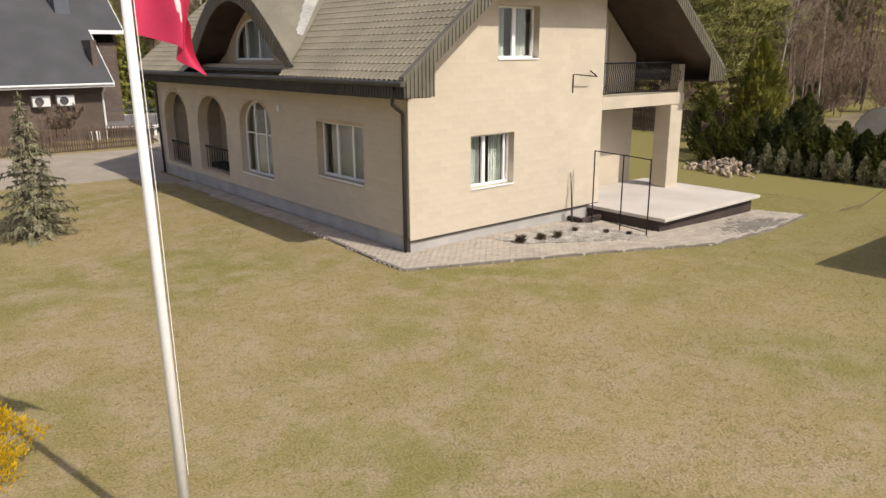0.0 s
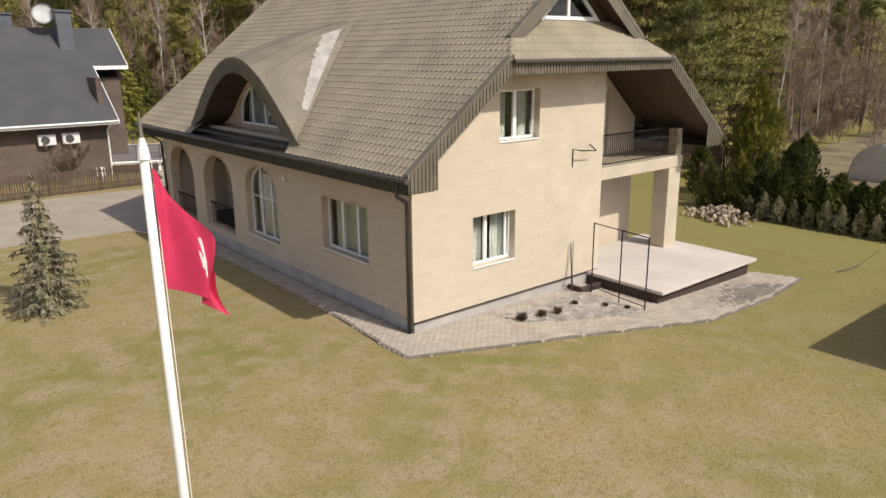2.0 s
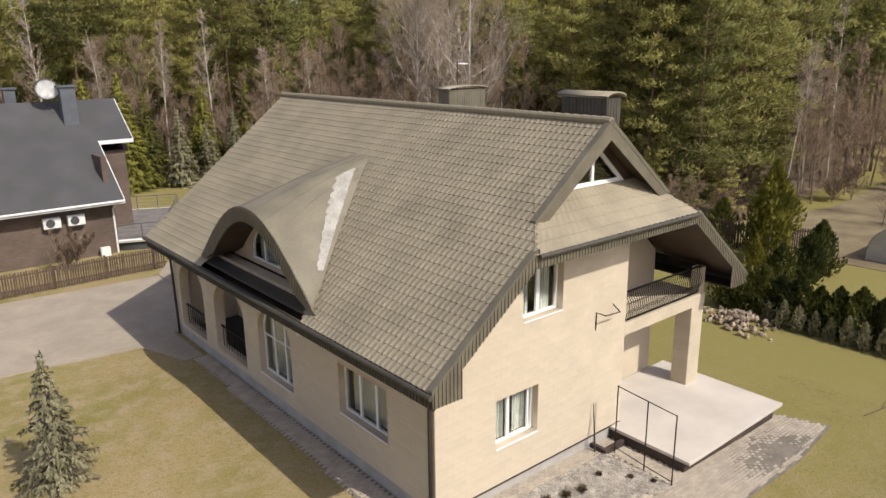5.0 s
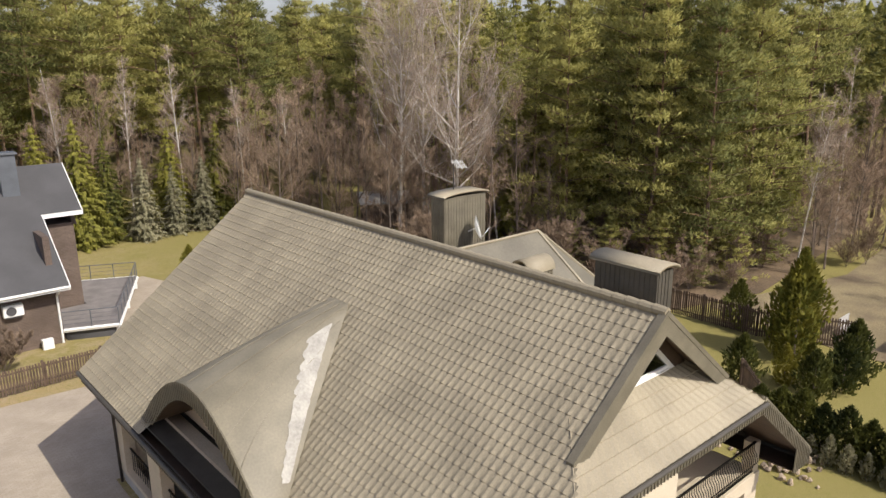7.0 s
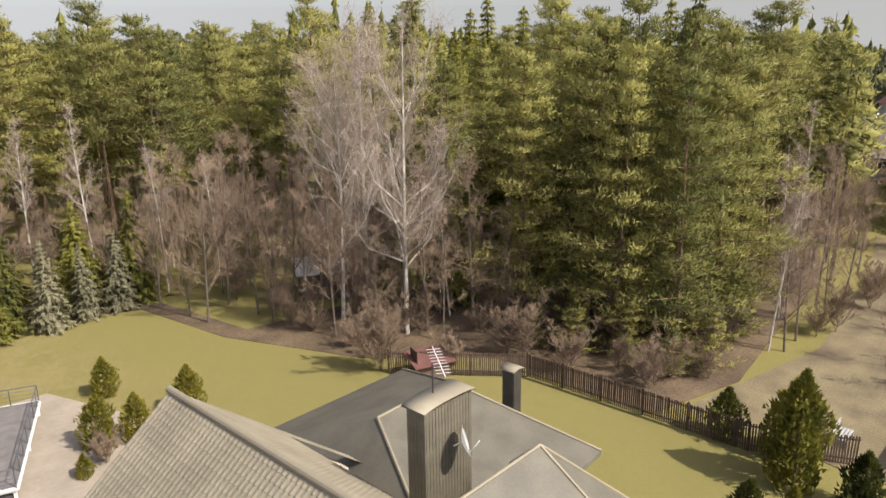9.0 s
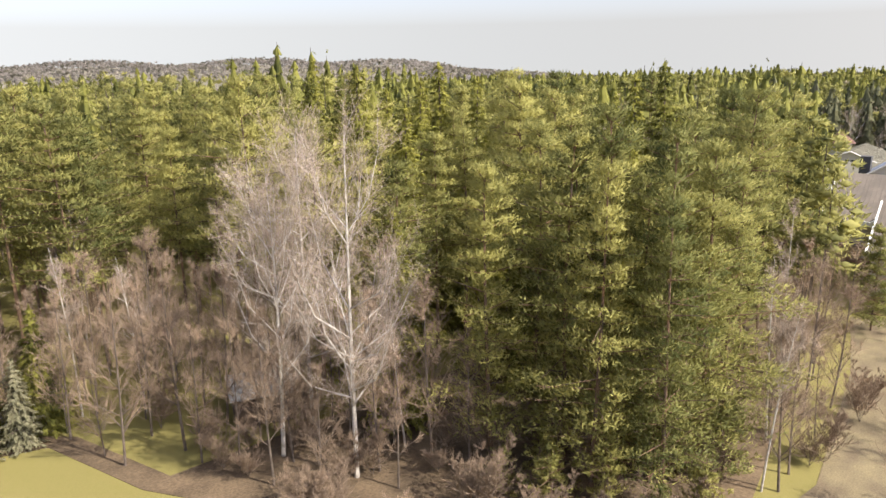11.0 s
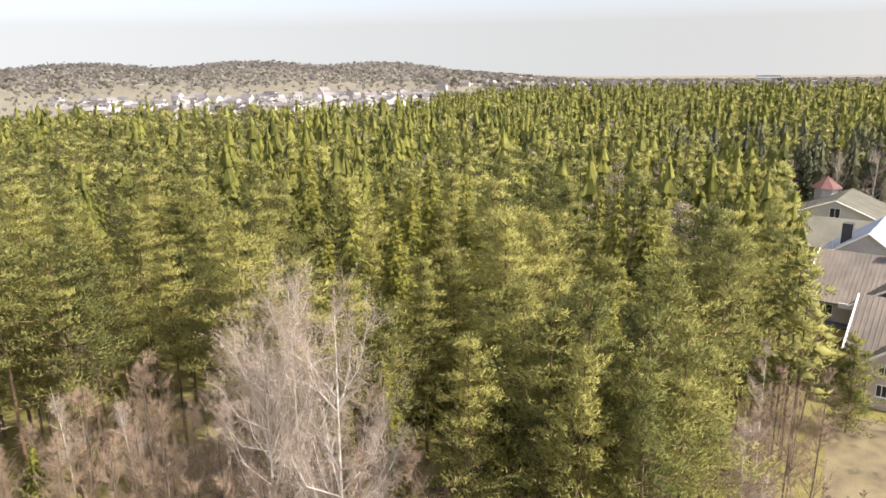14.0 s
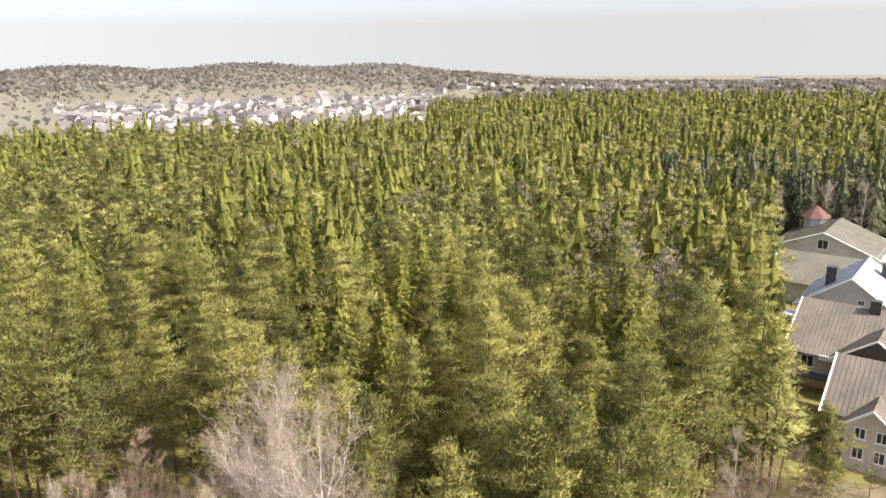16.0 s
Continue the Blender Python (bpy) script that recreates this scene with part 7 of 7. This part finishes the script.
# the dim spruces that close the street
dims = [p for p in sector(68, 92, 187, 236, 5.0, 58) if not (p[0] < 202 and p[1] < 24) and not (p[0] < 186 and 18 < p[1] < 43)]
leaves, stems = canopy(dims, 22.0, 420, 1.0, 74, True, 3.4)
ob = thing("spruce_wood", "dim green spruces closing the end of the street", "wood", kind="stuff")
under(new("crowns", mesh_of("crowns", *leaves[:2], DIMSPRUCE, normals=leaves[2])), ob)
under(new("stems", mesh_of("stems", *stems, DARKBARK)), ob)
stand("birch_tree", [birch(17, 86 + k, 12, 0.17, 6, 5) for k in range(2)], BIRCH, BIRCHTWIG, [(184, 44, 0.9), (188, 34.5, 1.0), (190, 27, 1.05), (186, 17, 1.0), (176, 47, 0.85), (150, 42, 0.9)], "pale leafless birch before dim spruces", "tree", "birches", "crown")

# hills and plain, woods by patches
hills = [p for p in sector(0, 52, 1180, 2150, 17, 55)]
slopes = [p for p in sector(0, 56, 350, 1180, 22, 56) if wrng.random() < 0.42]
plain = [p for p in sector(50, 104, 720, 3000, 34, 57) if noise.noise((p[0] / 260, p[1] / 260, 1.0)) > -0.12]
# crowns far off take the haze-paled colours
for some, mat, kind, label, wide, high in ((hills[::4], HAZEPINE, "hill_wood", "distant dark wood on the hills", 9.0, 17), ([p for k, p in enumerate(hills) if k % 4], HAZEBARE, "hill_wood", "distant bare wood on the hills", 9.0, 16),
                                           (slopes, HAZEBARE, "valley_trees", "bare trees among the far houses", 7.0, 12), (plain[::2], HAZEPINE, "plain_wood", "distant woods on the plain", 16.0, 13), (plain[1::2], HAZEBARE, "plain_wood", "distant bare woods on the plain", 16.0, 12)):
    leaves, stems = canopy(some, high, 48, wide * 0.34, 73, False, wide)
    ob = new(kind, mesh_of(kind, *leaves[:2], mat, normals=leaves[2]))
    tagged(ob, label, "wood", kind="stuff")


# ---- the far town ----
FARWALL = foliage("far_house_walls", (0.42, 0.40, 0.37), (0.80, 0.77, 0.72), 0.02, 0.0)
FARROOF = foliage("far_house_roofs", (0.10, 0.09, 0.09), (0.34, 0.30, 0.29), 0.02, 0.0)
FARGLASS = material("far_window_bands", (0.12, 0.13, 0.15), 0.4, 0.2, 0.2, 2, 0)


def town(spots, seed):
    rng = random.Random(seed)
    v, f, mi = [], [], []
    for x, y in spots:
        w, d, h, r = rng.uniform(4, 7), rng.uniform(5, 9), rng.uniform(4.5, 8), rng.uniform(2, 4)
        a, z = rng.uniform(0, 3.14), float(ground_z(x, y))
        c, s_ = math.cos(a), math.sin(a)

        def at(px, py, pz):
            return (x + px * c - py * s_, y + px * s_ + py * c, z + pz)

        k = len(v)
        v += [at(-w, -d, -2), at(w, -d, -2), at(w, d, -2), at(-w, d, -2), at(-w, -d, h), at(w, -d, h), at(w, d, h), at(-w, d, h), at(0, -d, h + r), at(0, d, h + r)]
        f += [(k, k + 1, k + 5, k + 4), (k + 1, k + 2, k + 6, k + 5), (k + 2, k + 3, k + 7, k + 6), (k + 3, k, k + 4, k + 7), (k + 4, k + 5, k + 8), (k + 6, k + 7, k + 9)]
        mi += [0] * 6
        k = len(v)
        o = 0.5
        v += [at(-w - o, -d - o, h - 0.2), at(0, -d - o, h + r + 0.2), at(0, d + o, h + r + 0.2), at(-w - o, d + o, h - 0.2), at(w + o, -d - o, h - 0.2), at(w + o, d + o, h - 0.2)]
        f += [(k, k + 1, k + 2, k + 3), (k + 1, k + 4, k + 5, k + 2)]
        mi += [1, 1]
        for side in (-1, 1):
            for row in range(2):
                for col in (-0.5, 0.1, 0.6):
                    k = len(v)
                    px, zz = side * (w + 0.05), 1.2 + row * 2.8
                    v += [at(px, col * d, zz), at(px, col * d + 1.3, zz), at(px, col * d + 1.3, zz + 1.4), at(px, col * d, zz + 1.4)]
                    f.append((k, k + 1, k + 2, k + 3))
                    mi.append(2)
    me = bpy.data.meshes.new("far_town")
    me.from_pydata(v, [], f)
    for m in (FARWALL, FARROOF, FARGLASS):
        me.materials.append(m)
    me.polygons.foreach_set("material_index", mi)
    return tagged(new("far_town", me), "hundreds of pale houses with dark roofs on a far slope", "town", kind="stuff")


town([p for p in sector(23.5, 51, 400, 1050, 29, 63) if noise.noise((p[0] / 150, p[1] / 150, 4.0)) > -0.30] + [p for p in sector(50, 95, 900, 2400, 110, 64)], 5)
for k, (az, r, w, h, n) in enumerate([(56.6, 2050, 9, 22, 3), (57.6, 2080, 9, 25, 3), (58.7, 2100, 9, 27, 3), (59.6, 2040, 9, 26, 3), (61.8, 1900, 16, 12, 2), (63.8, 1950, 18, 12, 2), (66.0, 1900, 22, 12, 2), (72.5, 2050, 70, 16, 3), (75.2, 2100, 30, 34, 5), (78.5, 2000, 46, 14, 3), (29.5, 1330, 22, 11, 3)]):
    x, y = r * math.sin(radians(az)), r * math.cos(radians(az))
    bl = thing("apartment_block", "pale far apartment block above the trees", "building", "far blocks", at=(x, y, float(ground_z(x, y)) - 12))
    bl.rotation_euler = (0, 0, radians(-az))
    part("wall", box(-w, -7, -12, w, 7, h), WHITE, bl)
    part("roof", box(-w - 0.5, -7.5, h, w + 0.5, 7.5, h + 1.0), GREYWALL, bl)
    for q in range(n):
        part("window_band", box(-w + 1, -7.15, h - 3.2 - q * (h / n) * 0.9, w - 1, -6.9, h - 1.6 - q * (h / n) * 0.9), FARGLASS, bl)


# ---- grass blades on the nearer lawn ----
GRASS = foliage("grass_blades", (0.23, 0.195, 0.085), (0.45, 0.355, 0.185), 0.35, 0.4)
grng = np.random.default_rng(17)
gx, gy = grng.uniform(-11.5, 15, 210000), grng.uniform(-11.5, 14, 210000)
keep = (np.hypot(gx + 9.9, gy + 13) < 32) & ~((gx > -0.98) & (gx < 12.4) & (gy > -4.1 + 0 * gx) & (gy > -1.4 - 0.42 * gx)) & ~((gx > -1.0) & (gy > -1.0))
clump = np.array([noise.noise((a * 0.9, b * 0.9, 2.0)) for a, b in zip(gx, gy)])
keep &= clump + 0.5 * grng.normal(size=len(gx)) * 0.6 > -0.12
gx, gy = gx[keep], gy[keep]
gc = np.stack([gx, gy, ground_z(gx, gy) + 0.018], 1)
gw_ = np.concatenate([grng.normal(0, 1, (len(gx), 2)), np.full((len(gx), 1), 0.7)], 1)
blades = tagged(new("grass", mesh_of("grass", *tufts(gc, gw_, 0.06 * grng.uniform(0.6, 1.4, len(gx)), 0.005, grng), GRASS)), "short dry spring grass blades", "grass", kind="stuff")

pavers()
